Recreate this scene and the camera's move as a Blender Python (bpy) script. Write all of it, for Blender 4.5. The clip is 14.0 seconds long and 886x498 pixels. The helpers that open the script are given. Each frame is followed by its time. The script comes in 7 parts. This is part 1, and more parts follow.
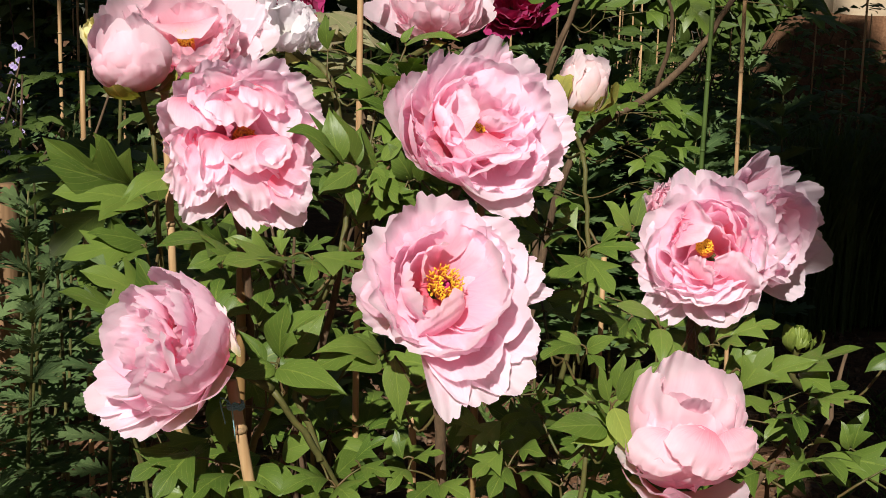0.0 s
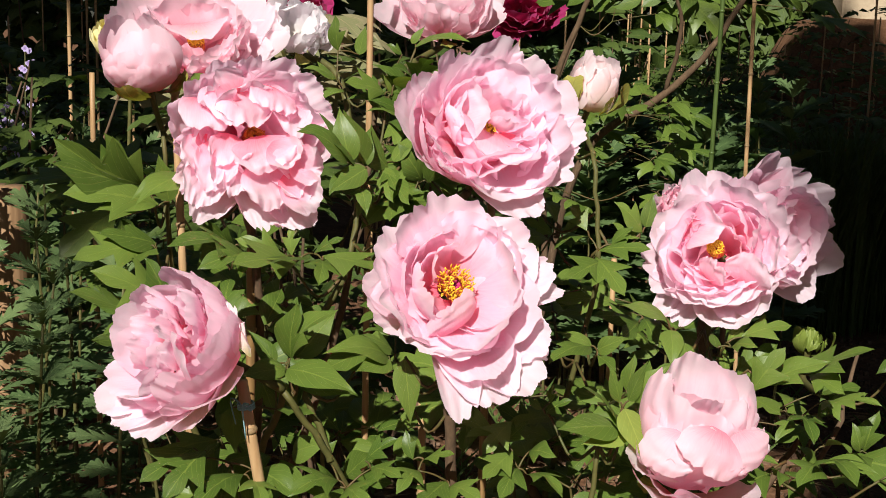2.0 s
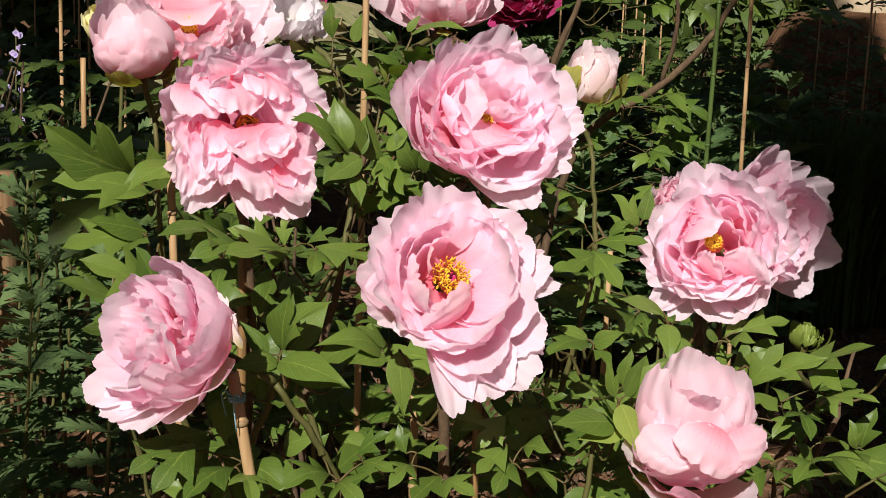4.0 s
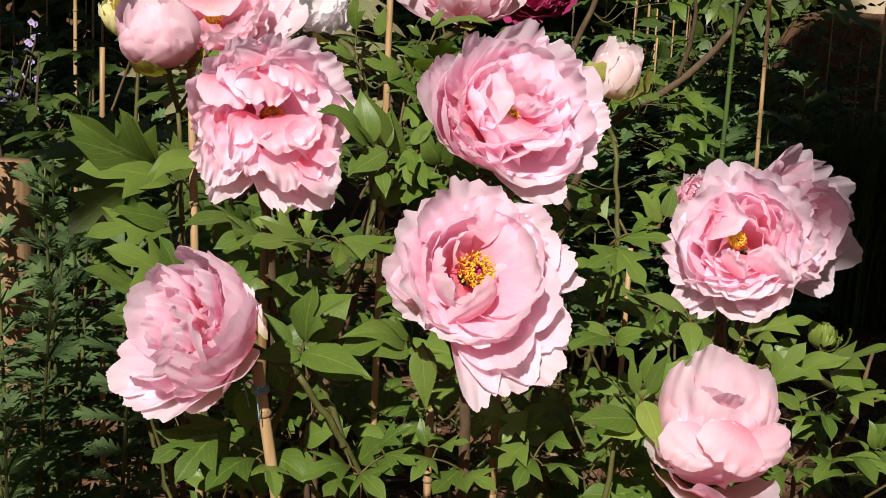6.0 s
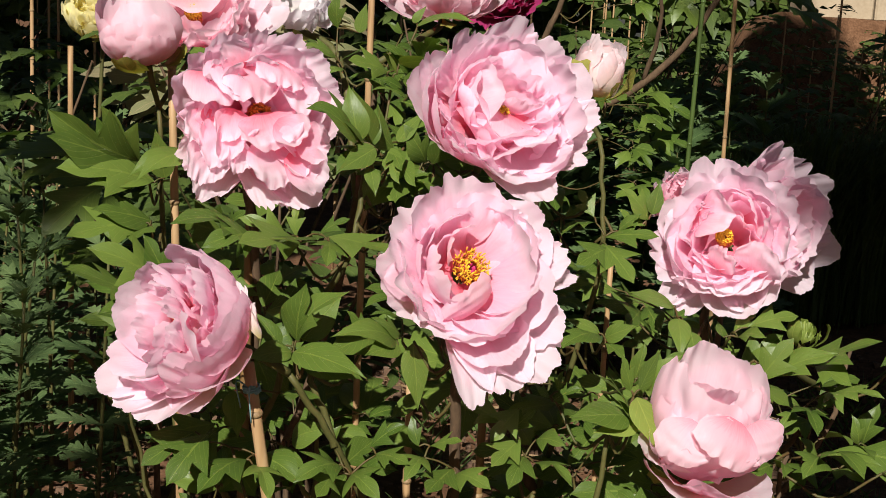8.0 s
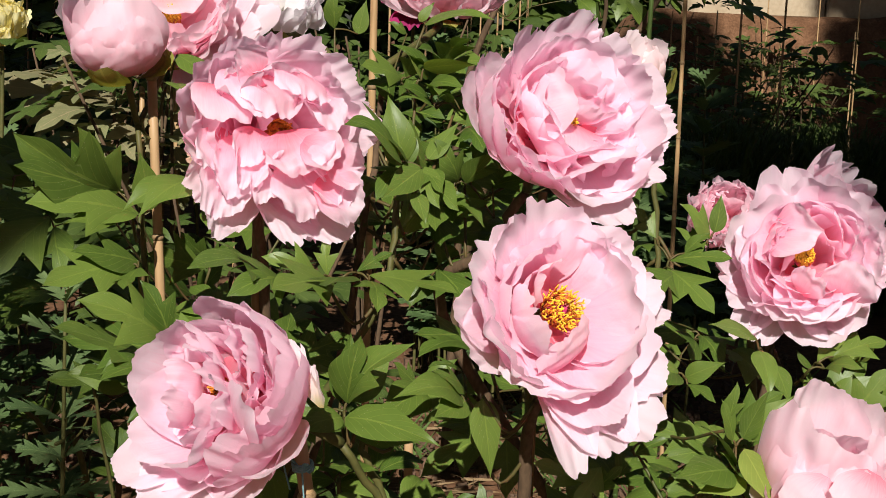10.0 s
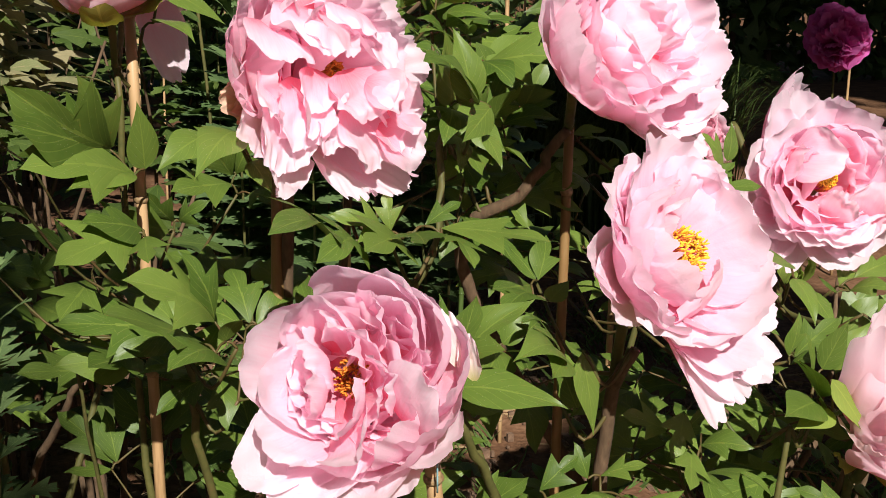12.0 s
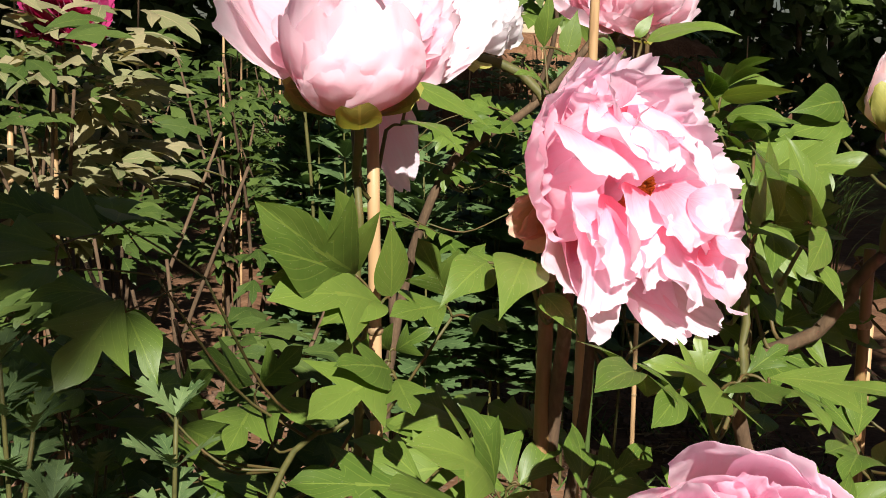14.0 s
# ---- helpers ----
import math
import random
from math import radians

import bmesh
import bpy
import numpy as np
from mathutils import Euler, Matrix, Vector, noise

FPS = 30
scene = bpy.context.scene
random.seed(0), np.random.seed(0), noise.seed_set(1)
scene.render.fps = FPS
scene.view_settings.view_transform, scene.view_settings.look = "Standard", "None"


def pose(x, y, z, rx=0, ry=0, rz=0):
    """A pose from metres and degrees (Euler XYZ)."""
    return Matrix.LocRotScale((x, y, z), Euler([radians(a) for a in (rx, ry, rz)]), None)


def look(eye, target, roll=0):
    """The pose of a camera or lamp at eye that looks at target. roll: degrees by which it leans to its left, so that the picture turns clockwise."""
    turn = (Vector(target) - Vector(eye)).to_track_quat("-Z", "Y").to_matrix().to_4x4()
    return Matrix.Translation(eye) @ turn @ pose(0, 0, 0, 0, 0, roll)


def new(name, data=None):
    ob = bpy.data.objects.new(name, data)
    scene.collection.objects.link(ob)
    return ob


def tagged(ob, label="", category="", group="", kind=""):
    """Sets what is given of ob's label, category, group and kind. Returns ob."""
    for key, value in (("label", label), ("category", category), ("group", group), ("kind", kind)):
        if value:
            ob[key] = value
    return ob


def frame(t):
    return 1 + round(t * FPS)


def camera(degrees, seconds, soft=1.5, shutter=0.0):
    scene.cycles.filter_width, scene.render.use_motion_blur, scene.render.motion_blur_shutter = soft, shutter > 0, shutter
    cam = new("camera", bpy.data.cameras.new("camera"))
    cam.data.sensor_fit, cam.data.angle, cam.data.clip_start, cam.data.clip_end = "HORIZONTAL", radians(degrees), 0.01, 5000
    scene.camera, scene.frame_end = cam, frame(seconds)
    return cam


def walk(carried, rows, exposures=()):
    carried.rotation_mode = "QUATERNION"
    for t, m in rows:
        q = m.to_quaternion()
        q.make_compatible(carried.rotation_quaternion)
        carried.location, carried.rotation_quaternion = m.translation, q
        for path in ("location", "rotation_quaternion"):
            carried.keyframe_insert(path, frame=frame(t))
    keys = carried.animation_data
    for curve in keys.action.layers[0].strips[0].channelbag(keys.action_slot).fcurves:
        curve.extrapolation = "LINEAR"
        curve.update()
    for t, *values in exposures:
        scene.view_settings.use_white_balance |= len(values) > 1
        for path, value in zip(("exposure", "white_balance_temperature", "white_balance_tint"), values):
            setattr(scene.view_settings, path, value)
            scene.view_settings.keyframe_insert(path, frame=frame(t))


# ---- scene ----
cam = camera(38.8, 14.0, soft=0.5)
PATH = [
    (0, (0.001, -1.167, 1.092), (-0.001, 0.802, 0.743), 1.4),
    (0.5, (-0.001, -1.17, 1.093), (-0.014, 0.801, 0.753), 1.5),
    (1, (-0.002, -1.17, 1.092), (-0.019, 0.801, 0.756), 1.4),
    (1.5, (-0.003, -1.168, 1.09), (-0.02, 0.803, 0.754), 1.5),
    (2, (-0.002, -1.166, 1.088), (-0.016, 0.805, 0.745), 1.4),
    (4.5, (-0.008, -1.143, 1.086), (-0.004, 0.825, 0.726), 2.3),
    (5, (-0.012, -1.141, 1.084), (-0.012, 0.826, 0.723), 2.7),
    (5.5, (-0.021, -1.145, 1.084), (-0.024, 0.822, 0.721), 2.7),
    (6, (-0.025, -1.147, 1.084), (-0.033, 0.819, 0.718), 2.8),
    (6.5, (-0.026, -1.152, 1.082), (-0.035, 0.814, 0.718), 2.7),
    (7, (-0.03, -1.155, 1.082), (-0.039, 0.812, 0.719), 2.9),
    (7.2, (-0.03, -1.151, 1.082), (-0.039, 0.815, 0.717), 2.8),
    (9.3, (-0.167, -1.101, 1.053), (0.052, 0.858, 0.711), 3.6),
    (9.5, (-0.179, -1.067, 1.051), (0.034, 0.891, 0.706), 3.4),
    (9.8, (-0.211, -0.982, 1.059), (0.007, 0.973, 0.695), 2.1),
    (10, (-0.229, -0.933, 1.064), (0.056, 1.016, 0.718), 1.9),
    (10.2, (-0.253, -0.883, 1.064), (0.026, 1.064, 0.705), 3.3),
    (10.5, (-0.34, -0.822, 1.065), (0.084, 1.097, 0.694), 2.1),
    (11, (-0.447, -0.778, 1.057), (0.267, 1.049, 0.665), -0.1),
    (11.5, (-0.502, -0.759, 1.053), (0.255, 1.045, 0.638), -0.1),
    (12, (-0.509, -0.757, 1.05), (0.249, 1.042, 0.614), 1.1),
    (12.5, (-0.53, -0.747, 1.044), (0.219, 1.065, 0.653), 2.0),
    (13, (-0.561, -0.689, 1.039), (0.117, 1.155, 0.664), 2.6),
    (13.5, (-0.58, -0.591, 1.032), (0.111, 1.261, 0.729), 0.9),
    (14, (-0.614, -0.526, 1.05), (0.094, 1.32, 0.746), 1.5),
]
walk(cam, [(t, look(eye, target, roll)) for t, eye, target, roll in PATH], [(0, 0.55), (1.5, 0.66), (2.2, 0.64), (4.5, 0.52), (9.5, 0.5), (11, 0.64), (12.5, 0.85), (14, 1.08)])

# ---- world, sun ----
SUN = Vector((-0.16, -0.78, 0.60)).normalized()
world = bpy.data.worlds.new("sky")
scene.world = world
world.use_nodes = True
wt = world.node_tree
sky = wt.nodes.new("ShaderNodeTexSky")
sky.sky_type, sky.sun_disc = "NISHITA", False
sky.sun_elevation = math.asin(SUN.z)
sky.sun_rotation = math.atan2(SUN.x, SUN.y)
wt.nodes["Background"].inputs["Strength"].default_value = 0.014
wt.links.new(sky.outputs["Color"], wt.nodes["Background"].inputs["Color"])
sun_data = bpy.data.lights.new("sun", "SUN")
sun_data.energy, sun_data.angle, sun_data.color = 5.0, radians(0.53), (1.0, 0.96, 0.89)
sun = new("sun", sun_data)
sun.matrix_world = look(SUN * 30, (0, 0, 0))


# ---- materials ----
def nodes_of(name):
    m = bpy.data.materials.new(name)
    m.use_nodes = True
    t = m.node_tree
    b = t.nodes["Principled BSDF"]

    def add(kind, **inputs):
        n = t.nodes.new("ShaderNode" + kind)
        for k, v in inputs.items():
            n.inputs[k.replace("_", " ")].default_value = v
        return n

    def link(a, o, c, i):
        t.links.new(a.outputs[o], c.inputs[i])

    return m, t, b, add, link


def ramp(t, stops):
    r = t.nodes.new("ShaderNodeValToRGB")
    while len(r.color_ramp.elements) < len(stops):
        r.color_ramp.elements.new(0.5)
    for e, (p, c) in zip(r.color_ramp.elements, stops):
        e.position, e.color = p, (*c, 1)
    return r


def sheer(t, b, add, link, colour_node, colour_out, amount, tint):
    """Light passing through a thin petal or leaf."""
    out = t.nodes["Material Output"]
    tr, mix, mul = add("BsdfTranslucent"), add("MixShader"), add("MixRGB", Fac=1.0, Color2=(*tint, 1))
    mul.blend_type = "MULTIPLY"
    link(colour_node, colour_out, mul, "Color1")
    link(mul, "Color", tr, "Color")
    mix.inputs["Fac"].default_value = amount
    t.links.new(b.outputs["BSDF"], mix.inputs[1])
    t.links.new(tr.outputs["BSDF"], mix.inputs[2])
    t.links.new(mix.outputs["Shader"], out.inputs["Surface"])


def petal_material(name, base, mid, edge, tint, amount=0.42, crumple=0.4):
    m, t, b, add, link = nodes_of(name)
    uv, sep = add("UVMap"), add("SeparateXYZ")
    link(uv, "UV", sep, "Vector")
    info = add("ObjectInfo")
    shift = add("Math")
    shift.operation = "MULTIPLY_ADD"
    link(info, "Random", shift, 0)
    shift.inputs[1].default_value = 0.22
    shift.inputs[2].default_value = -0.11
    stretch = add("Mapping")
    stretch.inputs["Scale"].default_value = (16, 1.6, 1)
    link(uv, "UV", stretch, "Vector")
    streak = add("TexNoise", Scale=2.2, Detail=3.0)
    link(stretch, "Vector", streak, "Vector")
    along = add("Math")
    along.operation = "MULTIPLY_ADD"
    link(streak, "Fac", along, 0)
    along.inputs[1].default_value = 0.35
    link(sep, "Y", along, 2)
    total = add("Math")
    total.operation = "ADD"
    link(along, "Value", total, 0)
    link(shift, "Value", total, 1)
    r = ramp(t, [(0.16, base), (0.55, mid), (1.0, edge)])
    link(total, "Value", r, "Fac")
    link(r, "Color", b, "Base Color")
    b.inputs["Roughness"].default_value = 0.62
    b.inputs["Specular IOR Level"].default_value = 0.25
    b.inputs["Sheen Weight"].default_value = 0.12
    geo = add("NewGeometry")
    blotch = add("TexNoise", Scale=420.0, Detail=2.0)
    link(geo, "Position", blotch, "Vector")
    sum_ = add("Math")
    sum_.operation = "ADD"
    link(streak, "Fac", sum_, 0)
    link(blotch, "Fac", sum_, 1)
    bump = add("Bump", Strength=0.2, Distance=0.001)
    link(sum_, "Value", bump, "Height")
    crease = add("TexNoise", Scale=95.0, Detail=3.0, Roughness=0.55)
    crease.inputs["Distortion"].default_value = 0.8
    link(geo, "Position", crease, "Vector")
    soft = add("Bump", Strength=crumple, Distance=0.005)
    link(crease, "Fac", soft, "Height")
    link(bump, "Normal", soft, "Normal")
    link(soft, "Normal", b, "Normal")
    sheer(t, b, add, link, r, "Color", amount, tint)
    return m


def leaf_material(name, low, high, glow, amount=0.24, joined=False, rough=0.52):
    m, t, b, add, link = nodes_of(name)
    uv, sep = add("UVMap"), add("SeparateXYZ")
    link(uv, "UV", sep, "Vector")

    def math_(op, a, c=None, d=None):
        n = add("Math")
        n.operation = op
        for i, v in enumerate((a, c, d)):
            if v is None:
                continue
            if isinstance(v, (int, float)):
                n.inputs[i].default_value = v
            else:
                t.links.new(v, n.inputs[i])
        return n.outputs["Value"]

    side = math_("ABSOLUTE", math_("SUBTRACT", sep.outputs["X"], 0.5))
    mid = math_("LESS_THAN", side, 0.022)
    vein = math_("FRACT", math_("SUBTRACT", math_("MULTIPLY", sep.outputs["Y"], 7.0), math_("MULTIPLY", side, 5.0)))
    vein = math_("LESS_THAN", math_("ABSOLUTE", math_("SUBTRACT", vein, 0.5)), 0.055)
    veins = math_("MAXIMUM", mid, math_("MULTIPLY", vein, 0.55))
    geo = add("NewGeometry")
    fine = add("TexNoise", Scale=60.0, Detail=4.0)
    link(geo, "Position", fine, "Vector")
    if joined:
        pick = geo.outputs["Random Per Island"]
    else:
        pick = add("ObjectInfo").outputs["Random"]
    tone = math_("ADD", math_("MULTIPLY", pick, 0.65), math_("MULTIPLY", fine.outputs["Fac"], 0.4))
    r = ramp(t, [(0.1, low), (0.95, high)])
    t.links.new(tone, r.inputs["Fac"])
    pale = add("MixRGB", Color2=(high[0] * 1.35, high[1] * 1.25, high[2] * 1.25, 1))
    t.links.new(math_("MULTIPLY", veins, 0.55), pale.inputs["Fac"])
    link(r, "Color", pale, "Color1")
    speck = add("TexVoronoi", Scale=290.0)
    link(geo, "Position", speck, "Vector")
    dots = add("MixRGB", Color2=(0.32, 0.33, 0.22, 1))
    t.links.new(math_("MULTIPLY", math_("LESS_THAN", speck.outputs["Distance"], 0.11), 0.45), dots.inputs["Fac"])
    link(pale, "Color", dots, "Color1")
    link(dots, "Color", b, "Base Color")
    b.inputs["Roughness"].default_value = rough
    b.inputs["Specular IOR Level"].default_value = 0.34
    bump = add("Bump", Strength=0.6, Distance=0.002)
    t.links.new(math_("SUBTRACT", math_("MULTIPLY", fine.outputs["Fac"], 0.5), veins), bump.inputs["Height"])
    link(bump, "Normal", b, "Normal")
    sheer(t, b, add, link, pale, "Color", amount, glow)
    return m


def noisy_material(name, stops, scale, rough=0.85, bump_distance=0.004, stretch=(1, 1, 1), spec=0.3, fine=6.0):
    m, t, b, add, link = nodes_of(name)
    geo, mp = add("NewGeometry"), add("Mapping")
    mp.inputs["Scale"].default_value = stretch
    link(geo, "Position", mp, "Vector")
    n1, n2 = add("TexNoise", Scale=scale, Detail=6.0, Roughness=0.65), add("TexNoise", Scale=scale * fine, Detail=3.0)
    link(mp, "Vector", n1, "Vector")
    link(mp, "Vector", n2, "Vector")
    mixed = add("MixRGB", Fac=0.4)
    link(n1, "Fac", mixed, "Color1")
    link(n2, "Fac", mixed, "Color2")
    r = ramp(t, stops)
    link(mixed, "Color", r, "Fac")
    link(r, "Color", b, "Base Color")
    b.inputs["Roughness"].default_value = rough
    b.inputs["Specular IOR Level"].default_value = spec
    bump = add("Bump", Strength=0.6, Distance=bump_distance)
    link(mixed, "Color", bump, "Height")
    link(bump, "Normal", b, "Normal")
    return m


PINK = petal_material("pink petal", (0.965, 0.26, 0.36), (0.978, 0.595, 0.715), (0.985, 0.82, 0.90), (1.0, 0.885, 0.93), 0.61, 0.2)
BLUSH = petal_material("pale blush petal", (0.955, 0.36, 0.45), (0.97, 0.68, 0.76), (0.975, 0.81, 0.87), (1.0, 0.90, 0.92), 0.62, 0.14)
WILTED = petal_material("wilting orange brown petal", (0.55, 0.24, 0.10), (0.72, 0.38, 0.20), (0.82, 0.58, 0.42), (1.0, 0.8, 0.6))
WHITE = petal_material("white petal", (0.78, 0.74, 0.66), (0.86, 0.82, 0.84), (0.90, 0.87, 0.89), (1.0, 0.97, 0.98), 0.5, 0.15)
CREAM = petal_material("cream white petal", (0.68, 0.64, 0.22), (0.93, 0.83, 0.77), (0.95, 0.83, 0.86), (1.0, 0.9, 0.87), 0.56, 0.1)
MAGENTA = petal_material("crimson magenta petal", (0.16, 0.004, 0.03), (0.32, 0.010, 0.075), (0.42, 0.03, 0.15), (1.0, 0.4, 0.5))
PURPLE = petal_material("purple pink petal", (0.40, 0.015, 0.20), (0.62, 0.05, 0.36), (0.74, 0.17, 0.52), (1.0, 0.5, 0.7))
YELLOW = petal_material("pale yellow petal", (0.80, 0.62, 0.12), (0.88, 0.78, 0.30), (0.90, 0.84, 0.48), (1.0, 0.95, 0.6))
LEAF = leaf_material("peony leaf", (0.048, 0.090, 0.012), (0.132, 0.190, 0.033), (1.1, 1.35, 0.5), 0.22, False, 0.44)
LEAF_YOUNG = leaf_material("young yellow green leaf", (0.14, 0.20, 0.03), (0.24, 0.30, 0.06), (1.2, 1.3, 0.5), 0.35)
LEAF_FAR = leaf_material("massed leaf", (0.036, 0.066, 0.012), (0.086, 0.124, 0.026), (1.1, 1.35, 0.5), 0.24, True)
LEAF_GREY = leaf_material("grey green herb leaf", (0.052, 0.095, 0.030), (0.125, 0.180, 0.065), (1.0, 1.2, 0.6), 0.2, False, 0.6)
LEAF_GREY_FAR = leaf_material("massed herb leaf", (0.055, 0.10, 0.032), (0.11, 0.17, 0.06), (1.0, 1.2, 0.6), 0.2, True, 0.6)
LEAF_RED = leaf_material("reddish young leaf", (0.15, 0.18, 0.07), (0.31, 0.26, 0.15), (1.2, 1.1, 0.6), 0.28, True)
SEPAL = leaf_material("sepal", (0.20, 0.22, 0.04), (0.38, 0.35, 0.09), (1.2, 1.2, 0.5), 0.3)
STEM = noisy_material("green brown stem", [(0.3, (0.045, 0.050, 0.014)), (0.55, (0.085, 0.080, 0.022)), (0.75, (0.12, 0.075, 0.032))], 30, 0.6, 0.001)
PETIOLE = noisy_material("reddish leaf stalk", [(0.35, (0.05, 0.065, 0.015)), (0.7, (0.11, 0.05, 0.022))], 25, 0.55, 0.0006)
BARK = noisy_material("woody bark", [(0.3, (0.045, 0.028, 0.016)), (0.55, (0.10, 0.062, 0.034)), (0.75, (0.17, 0.115, 0.07))], 40, 0.9, 0.003, (1, 1, 0.35))
BAMBOO = noisy_material("tan bamboo", [(0.28, (0.13, 0.075, 0.032)), (0.46, (0.34, 0.21, 0.10)), (0.72, (0.46, 0.31, 0.165))], 28, 0.5, 0.0006, (1, 1, 0.12))
BAMBOO_DARK = noisy_material("weathered brown bamboo", [(0.28, (0.09, 0.05, 0.02)), (0.5, (0.19, 0.11, 0.04)), (0.75, (0.28, 0.18, 0.08))], 26, 0.55, 0.0008, (1, 1, 0.15))
CANE_GREEN = noisy_material("green coated cane", [(0.3, (0.036, 0.062, 0.014)), (0.7, (0.075, 0.115, 0.028))], 30, 0.4, 0.0005, (1, 1, 0.2))
NODE = noisy_material("bamboo node", [(0.3, (0.12, 0.07, 0.03)), (0.7, (0.36, 0.25, 0.13))], 60, 0.6, 0.0006)
TWINE = noisy_material("blue green twine", [(0.3, (0.10, 0.22, 0.24)), (0.7, (0.25, 0.42, 0.45))], 300, 0.7, 0.0004)
PALE_STONE = noisy_material("pale cream stone", [(0.3, (0.30, 0.23, 0.15)), (0.6, (0.40, 0.32, 0.22)), (0.8, (0.48, 0.40, 0.29))], 6, 0.9, 0.006)
SOIL = noisy_material("brown soil", [(0.30, (0.06, 0.028, 0.014)), (0.48, (0.125, 0.062, 0.032)), (0.62, (0.19, 0.10, 0.055)), (0.8, (0.27, 0.17, 0.11))], 7, 0.95, 0.02, (1, 1, 1), 0.15, 9.0)
CLOD = noisy_material("soil crumb", [(0.3, (0.06, 0.033, 0.02)), (0.6, (0.15, 0.09, 0.055)), (0.8, (0.34, 0.27, 0.21))], 30, 0.95, 0.003)
STRAW = noisy_material("dry straw", [(0.3, (0.14, 0.085, 0.04)), (0.7, (0.30, 0.21, 0.11))], 40, 0.8, 0.0005)
GRASS = leaf_material("grass blade", (0.05, 0.10, 0.02), (0.14, 0.20, 0.05), (1.1, 1.2, 0.5), 0.25, True, 0.5)
POST = noisy_material("weathered wooden post", [(0.3, (0.12, 0.065, 0.03)), (0.55, (0.27, 0.16, 0.08)), (0.75, (0.38, 0.25, 0.14))], 16, 0.8, 0.003, (1, 1, 0.12))
ANTHER = noisy_material("yellow anther", [(0.3, (0.70, 0.36, 0.02)), (0.7, (0.90, 0.62, 0.06))], 300, 0.7, 0.0004)
ANTHER_RUST = noisy_material("rust orange anther", [(0.3, (0.38, 0.08, 0.01)), (0.7, (0.72, 0.30, 0.03))], 300, 0.7, 0.0004)
FILAMENT = noisy_material("red filament", [(0.3, (0.45, 0.06, 0.02)), (0.7, (0.75, 0.24, 0.05))], 200, 0.6, 0.0003)
CARPEL = noisy_material("magenta carpel", [(0.3, (0.35, 0.02, 0.10)), (0.7, (0.60, 0.06, 0.20))], 200, 0.6, 0.0003)
LILAC = petal_material("lilac floret", (0.30, 0.20, 0.50), (0.42, 0.32, 0.62), (0.55, 0.46, 0.72), (1, 1, 1))


# ---- mesh tools ----
def mesh_of(name, verts, faces, mat, uv=None, smooth=True):
    me = bpy.data.meshes.new(name)
    me.from_pydata(np.asarray(verts, float).tolist(), [], faces if isinstance(faces, list) else faces.tolist())
    me.materials.append(mat)
    if uv is not None:
        loops = np.empty(len(me.loops), dtype=np.int32)
        me.loops.foreach_get("vertex_index", loops)
        me.uv_layers.new(name="UVMap").data.foreach_set("uv", np.asarray(uv, float)[loops].ravel())
    if smooth:
        me.polygons.foreach_set("use_smooth", [True] * len(me.polygons))
    me.update()
    return me


def part(name, me, parent, m=None, label=""):
    """Links a mesh as one object under its thing or part; m: its pose in the world."""
    ob = new(name, me)
    ob.parent = parent
    if parent is not None:
        ob.matrix_parent_inverse = HOME[parent.name].inverted()
    ob.matrix_basis = m if m is not None else Matrix()
    HOME[ob.name] = ob.matrix_basis.copy()
    return tagged(ob, label)


HOME = {}


def thing(name, at, label, category, group="", kind=""):
    ob = new(name)
    ob.empty_display_size = 0.02
    ob.location = at
    HOME[ob.name] = Matrix.Translation(at)
    return tagged(ob, label, category, group, kind)


def whole(name, me, label, category, group="", kind=""):
    ob = new(name, me)
    HOME[ob.name] = Matrix()
    return tagged(ob, label, category, group, kind)


def grid_faces(nu, nv):
    i = np.arange(nu * nv).reshape(nu, nv)
    return np.stack([i[:-1, :-1], i[:-1, 1:], i[1:, 1:], i[1:, :-1]], -1).reshape(-1, 4)


def smooth_line(points, per=5):
    """Points of a Catmull-Rom curve through the given ones."""
    p = np.asarray(points, float)
    if len(p) < 3:
        return np.array([p[0] + (p[-1] - p[0]) * s for s in np.linspace(0, 1, per + 1)])
    q = np.vstack([2 * p[0] - p[1], p, 2 * p[-1] - p[-2]])
    out = []
    for a, b, c, d in zip(q, q[1:], q[2:], q[3:]):
        for s in np.linspace(0, 1, per, endpoint=False):
            out.append(0.5 * (2 * b + (c - a) * s + (2 * a - 5 * b + 4 * c - d) * s**2 + (3 * b - a - 3 * c + d) * s**3))
    return np.vstack([out, p[-1]])


def tube(line, radii, seg=7):
    """Vertices and faces of a tapered tube along a line, with closed ends."""
    line = np.asarray(line, float)
    n = len(line)
    radii = np.interp(np.linspace(0, 1, n), np.linspace(0, 1, len(np.atleast_1d(radii))), np.atleast_1d(radii))
    way = np.gradient(line, axis=0)
    way /= np.linalg.norm(way, axis=1)[:, None] + 1e-9
    side = np.cross(way, (0.31, 0.17, 0.93) if abs(way[0][2]) < 0.8 else (0.9, 0.3, 0.1))
    side /= np.linalg.norm(side, axis=1)[:, None] + 1e-9
    up = np.cross(side, way)
    a = np.linspace(0, 2 * np.pi, seg, endpoint=False)
    v = line[:, None] + radii[:, None, None] * (np.cos(a)[None, :, None] * side[:, None] + np.sin(a)[None, :, None] * up[:, None])
    faces = []
    for i in range(n - 1):
        for j in range(seg):
            k = (j + 1) % seg
            faces.append((i * seg + j, i * seg + k, (i + 1) * seg + k, (i + 1) * seg + j))
    faces.append(tuple(range(seg))[::-1])
    faces.append(tuple((n - 1) * seg + j for j in range(seg)))
    return v.reshape(-1, 3), faces


